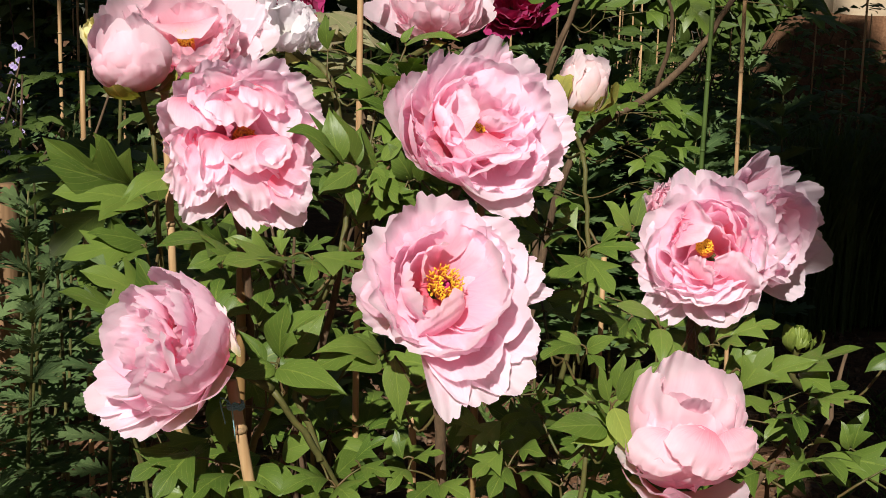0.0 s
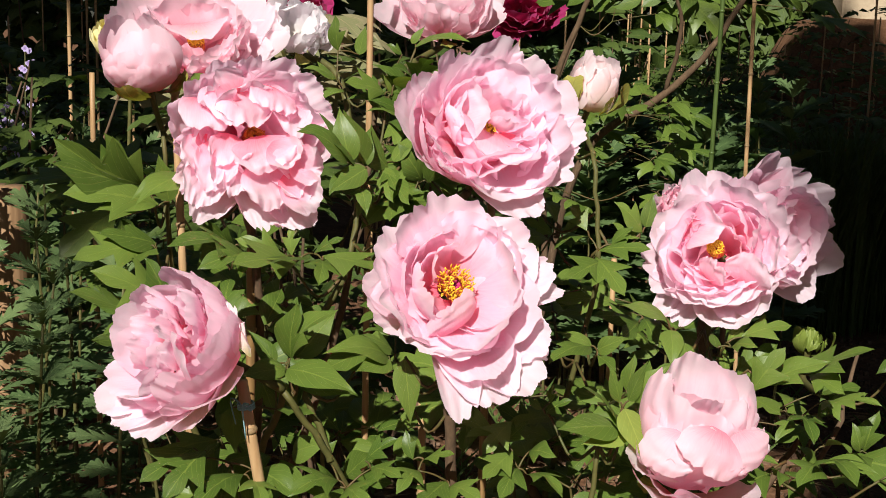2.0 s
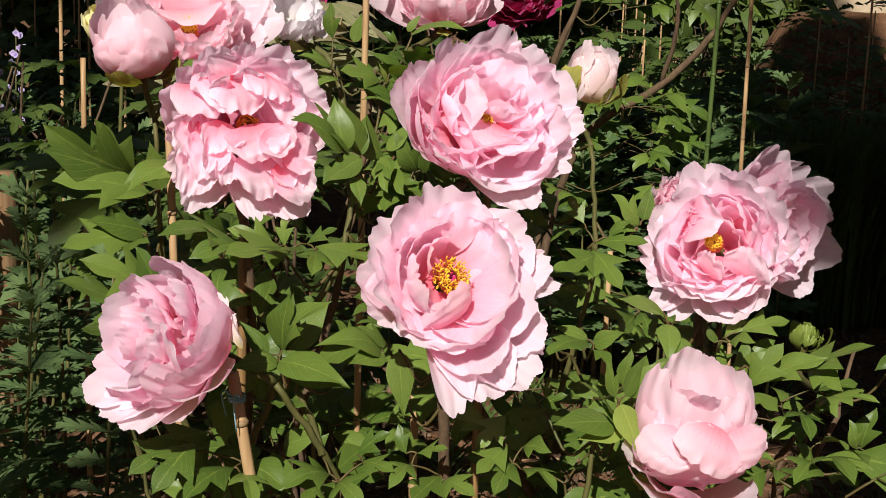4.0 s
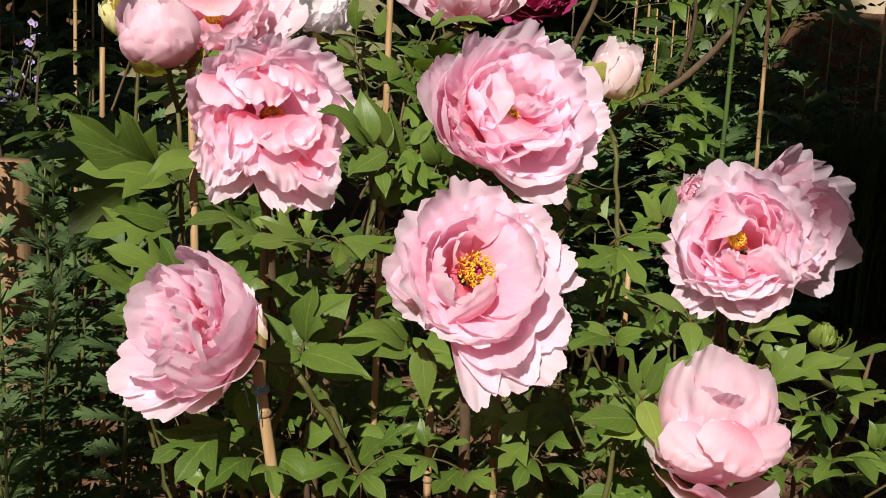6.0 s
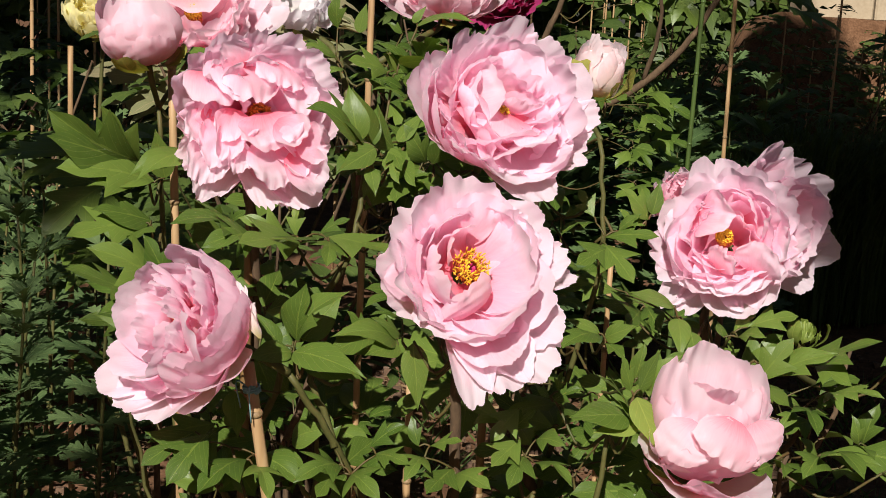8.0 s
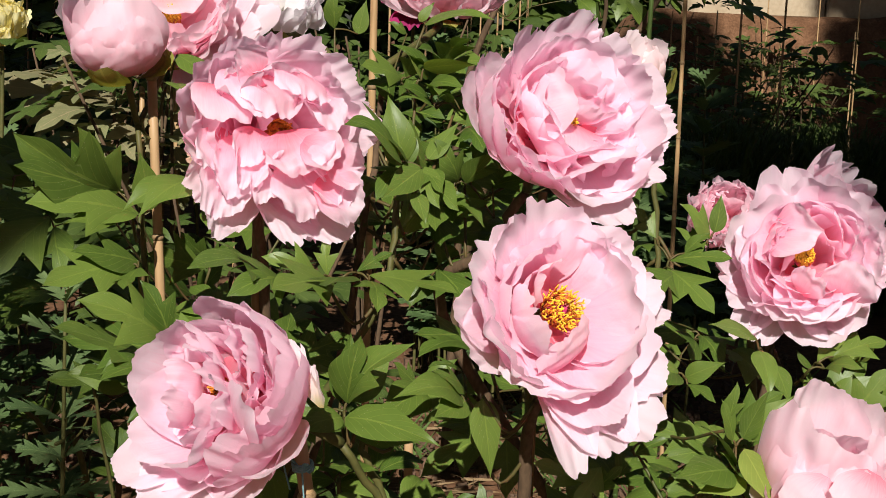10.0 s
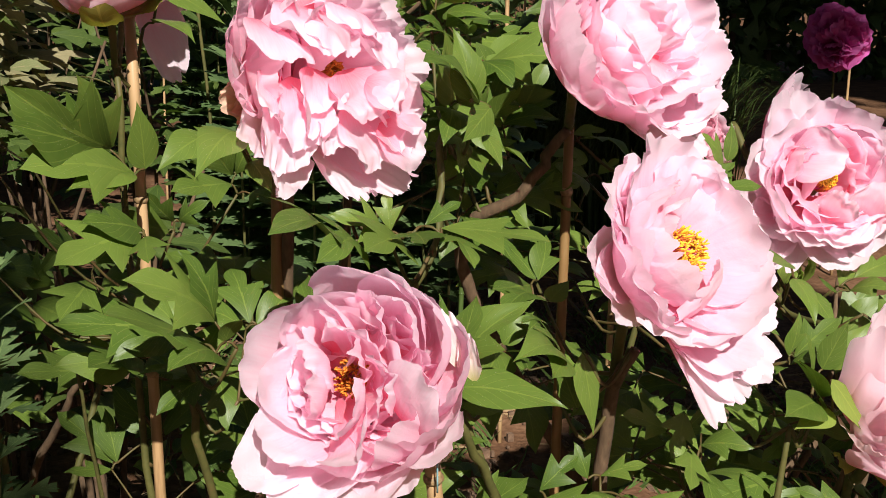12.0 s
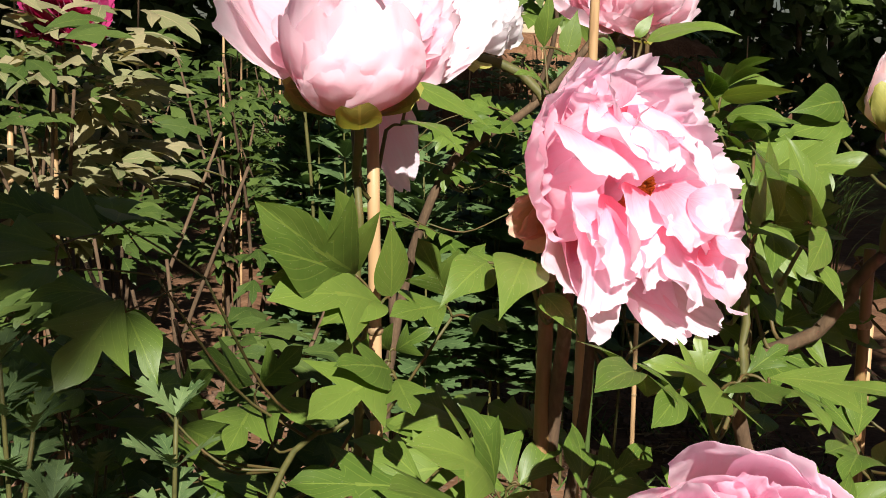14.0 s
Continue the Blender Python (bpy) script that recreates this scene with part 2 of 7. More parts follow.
def join(pieces):
    """Joins (verts, faces) pairs."""
    verts, faces, base = [], [], 0
    for v, f in pieces:
        verts.append(np.asarray(v, float))
        faces += [tuple(int(i) + base for i in face) for face in f]
        base += len(v)
    return np.vstack(verts), faces


def frame_on(base, tip, normal):
    """The pose that lays a unit blade from base to tip, its face along normal."""
    b, t, n = Vector(base), Vector(tip), Vector(normal)
    y = t - b
    size = y.length
    y.normalize()
    z = n - n.dot(y) * y
    if z.length < 1e-4:
        z = Vector((1, 0, 0)) - y.x * y
    z.normalize()
    x = y.cross(z)
    return Matrix.Translation(b) @ Matrix((x, y, z)).transposed().to_4x4() @ Matrix.Scale(size, 4)


def waves(rng, x, y, count, low, high):
    """A smooth random field."""
    out = np.zeros(np.broadcast(x, y).shape)
    for _ in range(count):
        k, a, p = rng.uniform(low, high), rng.uniform(0, 2 * np.pi), rng.uniform(0, 2 * np.pi)
        out += np.sin(k * (x * np.cos(a) + y * np.sin(a)) + p)
    return out / math.sqrt(count)


# ---- leaves ----
def blade(seed, kind, nu=19, side=3, width=0.24, arch=0.10, fold=0.22):
    """A unit leaflet along +y. kind: 1 plain, 2 and 3 lobed, "m" a deeply cut herb leaf, "g" a grass blade."""
    rng = np.random.default_rng(seed)
    s = np.linspace(0, 1, nu)
    body = np.sin(np.pi * s**0.66) ** np.where(s > 0.4, 1.15, 0.9) * (1.08 - 0.35 * s)
    left = right = body.copy()
    if kind in (2, 3):
        def lobe(at, depth):
            rise = np.clip(s / at, 0, 1) ** 0.9
            tail = np.clip((1 - s) / (1 - at), 0, 1)
            inner = (0.46 + 0.10 * np.sin(9 * s)) * np.sin(np.pi * np.clip((s - at + 0.16) / (1.16 - at), 0, 1) ** 0.85) ** 1.1 * 1.1
            return np.where(s <= at, rise * (1.05 + 0.2 * depth), np.maximum(inner * (1 - 0.15 * depth), 0.02 + 0 * tail))
        right = lobe(rng.uniform(0.44, 0.56), rng.uniform(0.4, 1.0))
        left = lobe(rng.uniform(0.42, 0.54), rng.uniform(0.4, 1.0)) if kind == 3 else body
        right[0] = left[0] = 0.03
    if kind == "m":
        saw = np.abs(((s * 4.2) % 1.0))
        left = right = (0.25 + 0.95 * saw) * np.sin(np.pi * s**0.75) ** 0.6
    if kind == "g":
        left = right = (1 - s) ** 0.6
    left[-1] = right[-1] = 0.004
    v = np.linspace(-1, 1, 2 * side + 1)
    ss, vv = np.meshgrid(s, v, indexing="ij")
    w = np.where(vv < 0, left[:, None], right[:, None]) * width
    x = vv * w
    shear = {1: 0.10, 2: 0.55, 3: 0.55, "m": 0.8, "g": 0.0}[kind]
    y = ss + shear * np.abs(x) * (1 - ss * 0.4)
    y = np.minimum(y, 1.0 + 0 * y) if kind != "g" else y
    z = arch * 4 * ss * (1 - ss) + fold * np.abs(x) - 0.9 * np.abs(x) ** 2 / max(width, 0.01) * fold
    z += 0.014 * waves(rng, x * 9, ss * 6, 3, 0.8, 1.8) * (0.3 + np.abs(vv))
    verts = np.stack([x, y, z], -1).reshape(-1, 3)
    uv = np.stack([0.5 + 0.5 * vv, ss], -1).reshape(-1, 2)
    return verts, grid_faces(nu, 2 * side + 1), uv


def blade_set(prefix, kinds, mat, count=4, **more):
    made = {}
    for k in kinds:
        made[k] = []
        for i in range(count):
            v, f, uv = blade(31 * i + 7 + 100 * (k if isinstance(k, int) else 9), k, arch=0.03 + 0.03 * i, fold=0.08 + 0.05 * i, **more)
            made[k].append(mesh_of(prefix, v, f, mat, uv))
    return made


LEAFLETS = {1: [], 2: [], 3: []}
for kind_, width_ in ((1, 0.235), (2, 0.27), (3, 0.30)):
    LEAFLETS[kind_] = blade_set("leaflet", (kind_,), LEAF, 5, width=width_)[kind_]
YOUNG = blade_set("leaflet", (1,), LEAF_YOUNG, 2, width=0.26)[1]
pick = random.Random(4)


class Bush:
    """A tree peony's woody frame, to which leaves are fixed."""

    def __init__(self, at, label, branches):
        self.ob = thing("tree_peony_bush", at, label, "peony bush", "tree peony bushes")
        self.nodes = []
        for line, radii in branches:
            curve = smooth_line(line, 6)
            self.nodes += [Vector(p) for p in curve]
            v, f = tube(curve + 0.0015 * np.random.default_rng(len(self.nodes)).standard_normal(curve.shape), np.array(radii) * 0.78, 8)
            part("branch", mesh_of("branch", v, f, BARK if radii[0] > 0.0065 else STEM), self.ob)

    def nearest(self, p):
        p = Vector(p)
        return min(self.nodes, key=lambda q: (q - p).length + 1.2 * max(0, q.z - p.z))


def leaf(bush, root, *spec, normal=(0.02, -0.58, 0.80), mats=None):
    """One compound leaf: its stalk, and leaflets given as kind, base, tip."""
    root = Vector(root)
    node = bush.nearest(root)
    mid = (node + root) / 2 + Vector((0, 0, -0.03))
    rest = [spec[i:i + 3] for i in range(0, len(spec), 3)]
    pieces = [tube(smooth_line([node, mid, root], 4), (0.0020, 0.0015), 5)]
    joints = [root]
    for b in sorted((Vector(r[1]) for r in rest), key=lambda q: (q - root).length):
        near = min(joints, key=lambda q: (q - b).length)
        if (b - near).length > 0.004:
            pieces.append(tube(smooth_line([near, (near + b) / 2 + Vector((0, 0, 0.002)), b], 3), (0.0013, 0.0009), 5))
        joints.append(b)
    stalk = part("leaf", mesh_of("leaf_stalk", *join(pieces), PETIOLE), bush.ob)
    for kind, b, t in rest:
        tilt = Vector(normal) + Vector([pick.uniform(-0.35, 0.35) for _ in range(3)])
        me = pick.choice((mats or LEAFLETS)[int(kind)])
        m = frame_on(b, t, tilt)
        part("leaflet", me, stalk, m @ Matrix.Diagonal((pick.uniform(0.92, 1.15), 1, 1, 1)))
    return stalk


def spread(rng, root, way, size, normal=(0, -0.2, 1)):
    """A biternate leaf laid out from its root: kind, base, tip, kind, base, tip, ..."""
    y = Vector(way).normalized()
    z = Vector(normal)
    z = (z - z.dot(y) * y).normalized()
    x = y.cross(z)
    root = Vector(root)
    out = []

    def place(u, v, drop):
        return root + size * (u * x + v * y - drop * z)

    for gx, gy, turn, big in ((0, 0.42, 0, 1.0), (0.05, 0.18, 58, 0.85), (-0.05, 0.18, -58, 0.85)):
        for da, far, k in ((0, 0.40, 3), (48, 0.30, 2), (-48, 0.30, 2)):
            a = radians(turn + da + rng.uniform(-10, 10))
            g = radians(turn)
            bx, by = gx + 0.16 * math.sin(g) + 0.03 * math.sin(a), gy + 0.16 * math.cos(g) * (turn != 0) + 0.03 * math.cos(a)
            r = far * big * rng.uniform(0.85, 1.15)
            tx, ty = bx + r * math.sin(a), by + r * math.cos(a)
            drop = lambda px, py: 0.28 * (px * px + py * py) + rng.uniform(-0.02, 0.03)
            out += [k, place(bx, by, drop(bx, by)), place(tx, ty, drop(tx, ty) + 0.03)]
    return out


LOW = {k: blade(50 + i, k, 8, 1, 0.24, 0.08, 0.22) for i, k in enumerate((1, 2, 3))}
LOW_HERB = [blade(70 + i, "m", 14, 1, 0.30, 0.08, 0.1) for i in range(2)]


def massed(blades, mat, name):
    """One mesh of many blades: (pattern, pose) pairs."""
    vs, fs, us, base = [], [], [], 0
    for (v, f, uv), m in blades:
        a = np.array(m)
        vs.append(v @ a[:3, :3].T + a[:3, 3])
        fs.append(f + base)
        us.append(uv)
        base += len(v)
    return mesh_of(name, np.vstack(vs), np.vstack(fs), mat, np.vstack(us))


# ---- flowers ----
def petal(seed, length, width, a0, a1, cup, ruffle, nu=12, nv=19, jag=1.0):
    """A petal that grows from the origin, outwards along +x and forwards along +z. a0, a1: its lean from the axis at foot and tip, in degrees."""
    rng = np.random.default_rng(seed)
    s, v = np.meshgrid(np.linspace(0, 1, nu) ** 0.85, np.linspace(-1, 1, nv), indexing="ij")
    fan = math.asin(min(0.97, width / (1.42 * length)))
    phi = v * fan * (0.55 + 0.45 * np.sin(np.pi / 2 * np.clip(s / 0.6, 0, 1)))
    rim = 1 - 0.30 * np.abs(v) ** 3.5 + 0.045 * waves(rng, v * 2.4, 0 * s, 3, 0.8, 2.0)
    rim = rim - rng.uniform(0.0, 0.13) * np.exp(-((v - rng.uniform(-0.45, 0.45)) / 0.13) ** 2)
    teeth = jag * (0.018 * waves(rng, v * 12, 0 * s, 3, 0.8, 1.8) + 0.016 * rng.standard_normal(nv)[None, :] + 0.014 * waves(rng, v * 26, 0 * s, 3, 0.8, 1.4))
    rho = s * length * (rim * s + (1 - s)) + length * teeth * s**6
    across, along = rho * np.sin(phi), rho * np.cos(phi) * (1 + 0.10 * v**2)
    q = np.clip(along / length, 0, 1.2)
    fine = np.linspace(0, 1.2, 61)
    lean = np.radians(a0 + (a1 - a0) * fine)
    out = np.r_[0, np.cumsum(np.sin(lean[:-1]) * 0.02)] * length
    fwd = np.r_[0, np.cumsum(np.cos(lean[:-1]) * 0.02)] * length
    r, h, a = np.interp(q, fine, out), np.interp(q, fine, fwd), np.interp(q, fine, lean)
    edge = np.clip((s - 0.5) / 0.5, 0, 1)
    push = cup * across**2 / 0.11
    push += ruffle * length * s**2 * (0.060 * waves(rng, v * 2.2, s * 1.6, 3, 0.8, 1.6) + 0.030 * waves(rng, v * 5, s * 3.0, 3, 0.8, 1.6))
    push += ruffle * length * (edge * 0.026 * waves(rng, v * 9, s * 5, 4, 0.8, 1.6) + edge**2 * 0.034 * waves(rng, v * 20, s * 8, 4, 0.8, 1.5) + edge**2 * 0.10 * rng.uniform(-1, 0.5))
    push += length * (0.4 + 0.6 * ruffle) * s**1.3 * (0.007 * waves(rng, v * 13, s * 1.2, 4, 0.7, 1.5) + 0.008 * waves(rng, v * 9, s * 7, 4, 0.8, 1.6))
    x = r - np.cos(a) * push
    z = h + np.sin(a) * push
    uv = np.stack([0.5 + 0.5 * v, s], -1)
    return np.stack([x, across, z], -1).reshape(-1, 3), grid_faces(nu, nv), uv.reshape(-1, 2)


def axis_pose(at, axis, spin=0.0):
    z = Vector(axis).normalized()
    y = Vector((0, 0, 1)) - z.z * z
    if y.length < 0.05:
        y = Vector((0, 1, 0)) - z.y * z
    y.normalize()
    x = y.cross(z)
    return Matrix.Translation(at) @ Matrix((x, y, z)).transposed().to_4x4() @ Matrix.Rotation(radians(spin), 4, "Z")


def flower(label, at, axis, rings, mat, seed, spin=0.0, stamens=0.0, stalk=(), sepals=3, single=(), name="peony_flower", category="peony flower", group="pink peony blooms", thick=0.0045, lift=0.010, sepal_size=0.036, sepal_mat=None, detail=(16, 39), sepal_lean=(100, 40), trims=(), bundles=0, loose=1.0, reach=1.0, tall=1.0, anther=None):
    """A bloom on its stalk. rings: count, length, width, lean at foot, lean at tip, cup, ruffle, radius and height of the foot.
    reach, tall: petals that spread or rise further than this are drawn in.
    bundles: the innermost petals gather round so many side centres.
    trims: angle round the axis, reach in degrees and factor by which the petals there are shorter.
    single: further petals, each with its angle round the axis first. The x axis of the bloom lies to the right as seen from its front, y up."""
    rng = np.random.default_rng(seed)
    pose_ = axis_pose(at, axis, spin)
    ob = thing(name, pose_.translation, label, category, group)
    n = 0
    todo = []
    for count, length, width, a0, a1, cup, ruffle, foot, high in rings:
        start = rng.uniform(0, 360)
        for i in range(count):
            k = rng.uniform(0.86, 1.14)
            wild = loose if ruffle > 1.15 else 0.0
            todo.append((start + 360 * (i + rng.uniform(-0.28, 0.28) * (1 + wild)) / count, length * k, width * rng.uniform(0.9, 1.2), a0 + rng.uniform(-10, 10) * (1 + 0.8 * wild), a1 + rng.uniform(-20, 20) * min(1, ruffle) * (1 + 0.9 * wild),
                         cup * rng.uniform(0.7, 1.3), ruffle, foot + wild * rng.uniform(-0.008, 0.010), high))
    for mid, reach, k in trims:
        todo = [(p[0], p[1] * (1 + (k - 1) * math.exp(-(((p[0] - mid + 180) % 360 - 180) / reach) ** 2)), *p[2:]) for p in todo]
    ringed = len(todo)
    todo += list(single)
    for az, length, width, a0, a1, cup, ruffle, foot, high, *other in todo:
        n += 1
        v, f, uv = petal(seed * 1000 + n, length, width, a0, a1, cup, ruffle, *detail)
        roll = Matrix.Rotation(radians(rng.uniform(-12, 12) * ruffle), 4, "X") @ Matrix.Rotation(radians(rng.uniform(-14, 14) * ruffle), 4, "Z")
        m = Matrix.Rotation(radians(az), 4, "Z") @ Matrix.Translation((foot, 0, high)) @ roll
        if bundles and ruffle > 1.15 and n <= ringed:
            turn = 360 / bundles * (n % bundles) + seed * 17 + 15 * math.sin(7.0 * (n % bundles))
            m = Matrix.Rotation(radians(turn), 4, "Z") @ Matrix.Translation((0.020, 0, 0.006)) @ Matrix.Rotation(radians(24 * loose), 4, "Y") @ Matrix.Rotation(radians(az), 4, "Z") @ Matrix.Translation((0.55 * foot, 0, high)) @ roll @ Matrix.Scale(0.88, 4)
        if n <= ringed:
            a = np.array(m)
            q = v @ a[:3, :3].T + a[:3, 3]
            r = np.hypot(q[:, 0], q[:, 1])
            k = np.where(r > reach, (reach + 0.25 * (r - reach)) / np.maximum(r, 1e-6), 1.0)
            q[:, :2] *= k[:, None]
            q[:, 2] = np.where(q[:, 2] > tall, tall + 0.25 * (q[:, 2] - tall), q[:, 2])
            v = (q - a[:3, 3]) @ np.linalg.inv(a[:3, :3]).T
        m = pose_ @ m
        part("petal", mesh_of("petal", v, f, other[0] if other else mat, uv), ob, m)
    if stamens:
        stalks, tips = [], []
        for i in range(210):
            a, q = rng.uniform(0, 2 * np.pi), math.sqrt(rng.uniform(0.05, 1))
            b = np.array((0.006 * math.cos(a), 0.006 * math.sin(a), lift))
            e = np.array((stamens * q * math.cos(a), stamens * q * math.sin(a), lift + 0.024 + 0.008 * (1 - q) + rng.uniform(-0.004, 0.005)))
            m_ = (b + e) / 2 + np.array((0.002 * math.cos(a), 0.002 * math.sin(a), 0.001))
            stalks.append(tube([b, m_, e], (0.0006, 0.0004), 3))
            d = (e - m_) / np.linalg.norm(e - m_) + rng.uniform(-0.6, 0.6, 3)
            d /= np.linalg.norm(d)
            tips.append(tube([e - d * 0.0030, e - d * 0.001, e + d * 0.0022, e + d * 0.0030], (0.0002, 0.0007, 0.0007, 0.0002), 5))
        part("stamen_ring", mesh_of("stamen_ring", *join(stalks), FILAMENT), ob, pose_)
        part("golden_centre", mesh_of("golden_centre", *join(tips), anther or ANTHER), ob, pose_, "rust orange anthers" if anther else "golden yellow anthers")
        pods = [tube([(0.0035 * math.cos(c), 0.0035 * math.sin(c), lift), (0.006 * math.cos(c), 0.006 * math.sin(c), lift + 0.014), (0.0035 * math.cos(c), 0.0035 * math.sin(c), lift + 0.024)], (0.003, 0.0042, 0.0010), 6) for c in np.arange(5) * 1.257]
        part("pistil", mesh_of("pistil", *join(pods), CARPEL), ob, pose_, "magenta carpels")
    for i in range(sepals):
        v, f, uv = petal(seed * 77 + i, sepal_size * (0.8 + 0.4 * ((i * 7) % 5) / 4), sepal_size * 0.62, *sepal_lean, 0.25, 0.9, 9, 9, 0.3)
        m = pose_ @ Matrix.Rotation(radians(120 * i + 40 + spin), 4, "Z") @ Matrix.Translation((0.004, 0, -0.004))
        part("sepal", mesh_of("sepal", v, f, sepal_mat or SEPAL, uv), ob, m)
    if len(stalk):
        back = np.array(pose_ @ Vector((0, 0, -0.02)))
        curve = smooth_line([np.array(pose_ @ Vector((0, 0, 0.004))), back, *stalk], 5)
        v, f = tube(curve, (thick * 1.25, thick, thick), 8)
        part("stalk", mesh_of("stalk", v, f, STEM), ob)
    return ob


class Bloom:
    """A bloom whose petals are set one by one: centimetres in its own frame, x to the right and y up as seen from its front, z along its axis."""

    def __init__(self, ob, at, axis, seed, mat):
        self.ob, self.pose, self.seed, self.mat, self.n = ob, axis_pose(at, axis), seed, mat, 0

    def petal(self, foot, tip, width, bow, cup, curl, ruffle, out=None, mat=None, jag=1.0):
        """A petal from foot to tip. bow: how far its middle bulges away from the side it faces; cup: how its sides fold in; curl: how its tip bends in. out: the way its outer side faces."""
        self.n += 1
        foot, tip = Vector(foot) * 0.01, Vector(tip) * 0.01
        face = -Vector(out) if out else Vector((0, 0, 1))
        v, f, uv = broad_petal(self.seed * 1000 + self.n, (tip - foot).length, width * 0.01, bow, cup, curl, ruffle, jag)
        m = frame_on(foot, tip, face) @ Matrix.Scale(1 / (tip - foot).length, 4)
        part("petal", mesh_of("petal", v, f, mat or self.mat, uv), self.ob, self.pose @ m)


def broad_petal(seed, length, width, bow, cup, curl, ruffle, jag=1.0, nu=30, nv=57):
    """A broad petal along +y that faces +z, with a toothed, slightly crumpled rim."""
    rng = np.random.default_rng(seed)
    s, v = np.meshgrid(np.linspace(0, 1, nu) ** 0.8, np.linspace(-1, 1, nv), indexing="ij")
    peak = rng.uniform(0.60, 0.74)
    wide = np.where(s < peak, 0.20 + 0.80 * np.sin(np.pi / 2 * np.clip(s / peak, 0, 1)) ** 0.9, 1.0)
    lean = rng.uniform(-0.10, 0.10)
    rim = 1 - (1 - peak) * np.abs(v) ** rng.uniform(2.2, 3.2) + 0.035 * waves(rng, v * 2.6, 0 * s, 3, 0.8, 2.0) + lean * v * 0.5
    notch = 0 * v
    for _ in range(rng.integers(0, 3)):
        notch = notch - rng.uniform(0.03, 0.10) * np.exp(-((v - rng.uniform(-0.7, 0.7)) / rng.uniform(0.05, 0.14)) ** 2)
    teeth = jag * (0.005 * rng.standard_normal(nv) + 0.009 * waves(rng, v[0] * 16, 0 * v[0], 3, 0.8, 1.6) + 0.010 * waves(rng, v[0] * 8, 0 * v[0], 3, 0.8, 1.6))
    y = length * (s * rim + notch * s**4 + teeth[None, :] * s**8)
    x = 0.5 * width * v * wide * (1 - 0.06 * s) * (1 + np.where(v < 0, 0.035 * waves(rng, s * 6, 0 * s, 3, 0.8, 1.8), 0.035 * waves(rng, s * 6, 0 * s, 3, 0.8, 1.8)) * s)
    q = np.clip(y / length, 0, 1.2)
    edge = np.clip((s - 0.55) / 0.45, 0, 1)
    z = -4 * bow * length * q * (1 - 0.92 * q) + curl * length * q**3 + cup * x**2 / (0.5 * width) * (0.35 + 0.65 * s)
    size = 0.5 * (length + width)
    z += ruffle * size * s**1.5 * (0.042 * waves(rng, v * 2.0, s * 1.8, 3, 0.8, 1.7) + 0.024 * waves(rng, v * 4.5, s * 3.5, 3, 0.8, 1.6) + 0.022 * waves(rng, v * 4, s * 9, 4, 0.8, 1.7) + 0.013 * waves(rng, v * 8, s * 18, 5, 0.8, 1.7))
    z += ruffle * size * (edge * 0.017 * waves(rng, v * 9, s * 4, 4, 0.8, 1.6) + edge**2 * 0.016 * waves(rng, v * 17, s * 6, 4, 0.8, 1.5))
    side = np.clip((np.abs(v) - 0.75) / 0.25, 0, 1) * np.clip(s / 0.5, 0, 1)
    z += ruffle * size * side * 0.030 * waves(rng, v * 3, s * 9, 4, 0.8, 1.6)
    crease = np.abs(waves(rng, v * 6, s * 1.5, 4, 0.8, 1.5))
    z += size * (0.3 + 0.7 * ruffle) * s * (0.005 * crease + 0.004 * waves(rng, v * 12, s * 3, 4, 0.8, 1.5))
    x = x + ruffle * size * edge * 0.010 * waves(rng, s * 9, v * 5, 3, 0.8, 1.6)
    uv = np.stack([0.5 + 0.5 * v, s], -1)
    return np.stack([x, y, z], -1).reshape(-1, 3), grid_faces(nu, nv), uv.reshape(-1, 2)


def bamboo(at, top, radius, mat=None, gap=0.16, name="bamboo_cane", label="thin tan bamboo cane pushed into the soil"):
    """A cane from its foot to its top, with ring-shaped nodes."""
    a, b = np.array(at, float), np.array(top, float)
    long = np.linalg.norm(b - a)
    ob = thing(name, at, label, "plant stake", "plant stakes")
    rng = np.random.default_rng(int(abs(a[0] * 911 + a[1] * 577) * 10))
    marks = np.arange(rng.uniform(0.04, gap), long, gap)
    side = np.array((0.003, 0.003, 0)) * rng.uniform(-1, 1)
    line = [a + (b - a) * s + side * math.sin(3 * s) for s in np.linspace(0, 1, 14)]
    v, f = tube(line, (radius * 1.1, radius * 0.92), 10)
    part("cane", mesh_of("cane", v, f, mat or BAMBOO), ob)
    way = (b - a) / long
    for s in marks:
        c = a + way * s + side * math.sin(3 * s / long)
        v, f = tube([c - way * 0.004, c - way * 0.001, c + way * 0.001, c + way * 0.004], np.array((0.9, 1.22, 1.22, 0.9)) * radius, 10)
        part("node", mesh_of("node", v, f, NODE if mat is not CANE_GREEN else CANE_GREEN), ob)
    return ob


def knot(ob, at, radius, way=(0, 0, 1)):
    """Turns of twine round a cane with two loose ends."""
    z = Vector(way).normalized()
    base = axis_pose(at, z)
    pts = [base @ Vector((radius * math.cos(a), radius * math.sin(a), 0.0011 * a / 3.14 - 0.004)) for a in np.linspace(0, 6 * math.pi, 40)]
    ends = [[pts[-1], base @ Vector((radius * 1.5, -radius, 0.004)), base @ Vector((radius * 1.2, -radius * 1.2, -0.03))], [pts[0], base @ Vector((-radius, -radius * 1.4, 0.008)), base @ Vector((-radius * 0.6, -radius * 1.5, -0.018))]]
    pieces = [tube(pts, 0.0011, 5)] + [tube(smooth_line(e, 4), (0.001, 0.0007), 5) for e in ends]
    part("twine", mesh_of("twine", *join(pieces), TWINE), ob, None, "blue green twine tied in a knot")


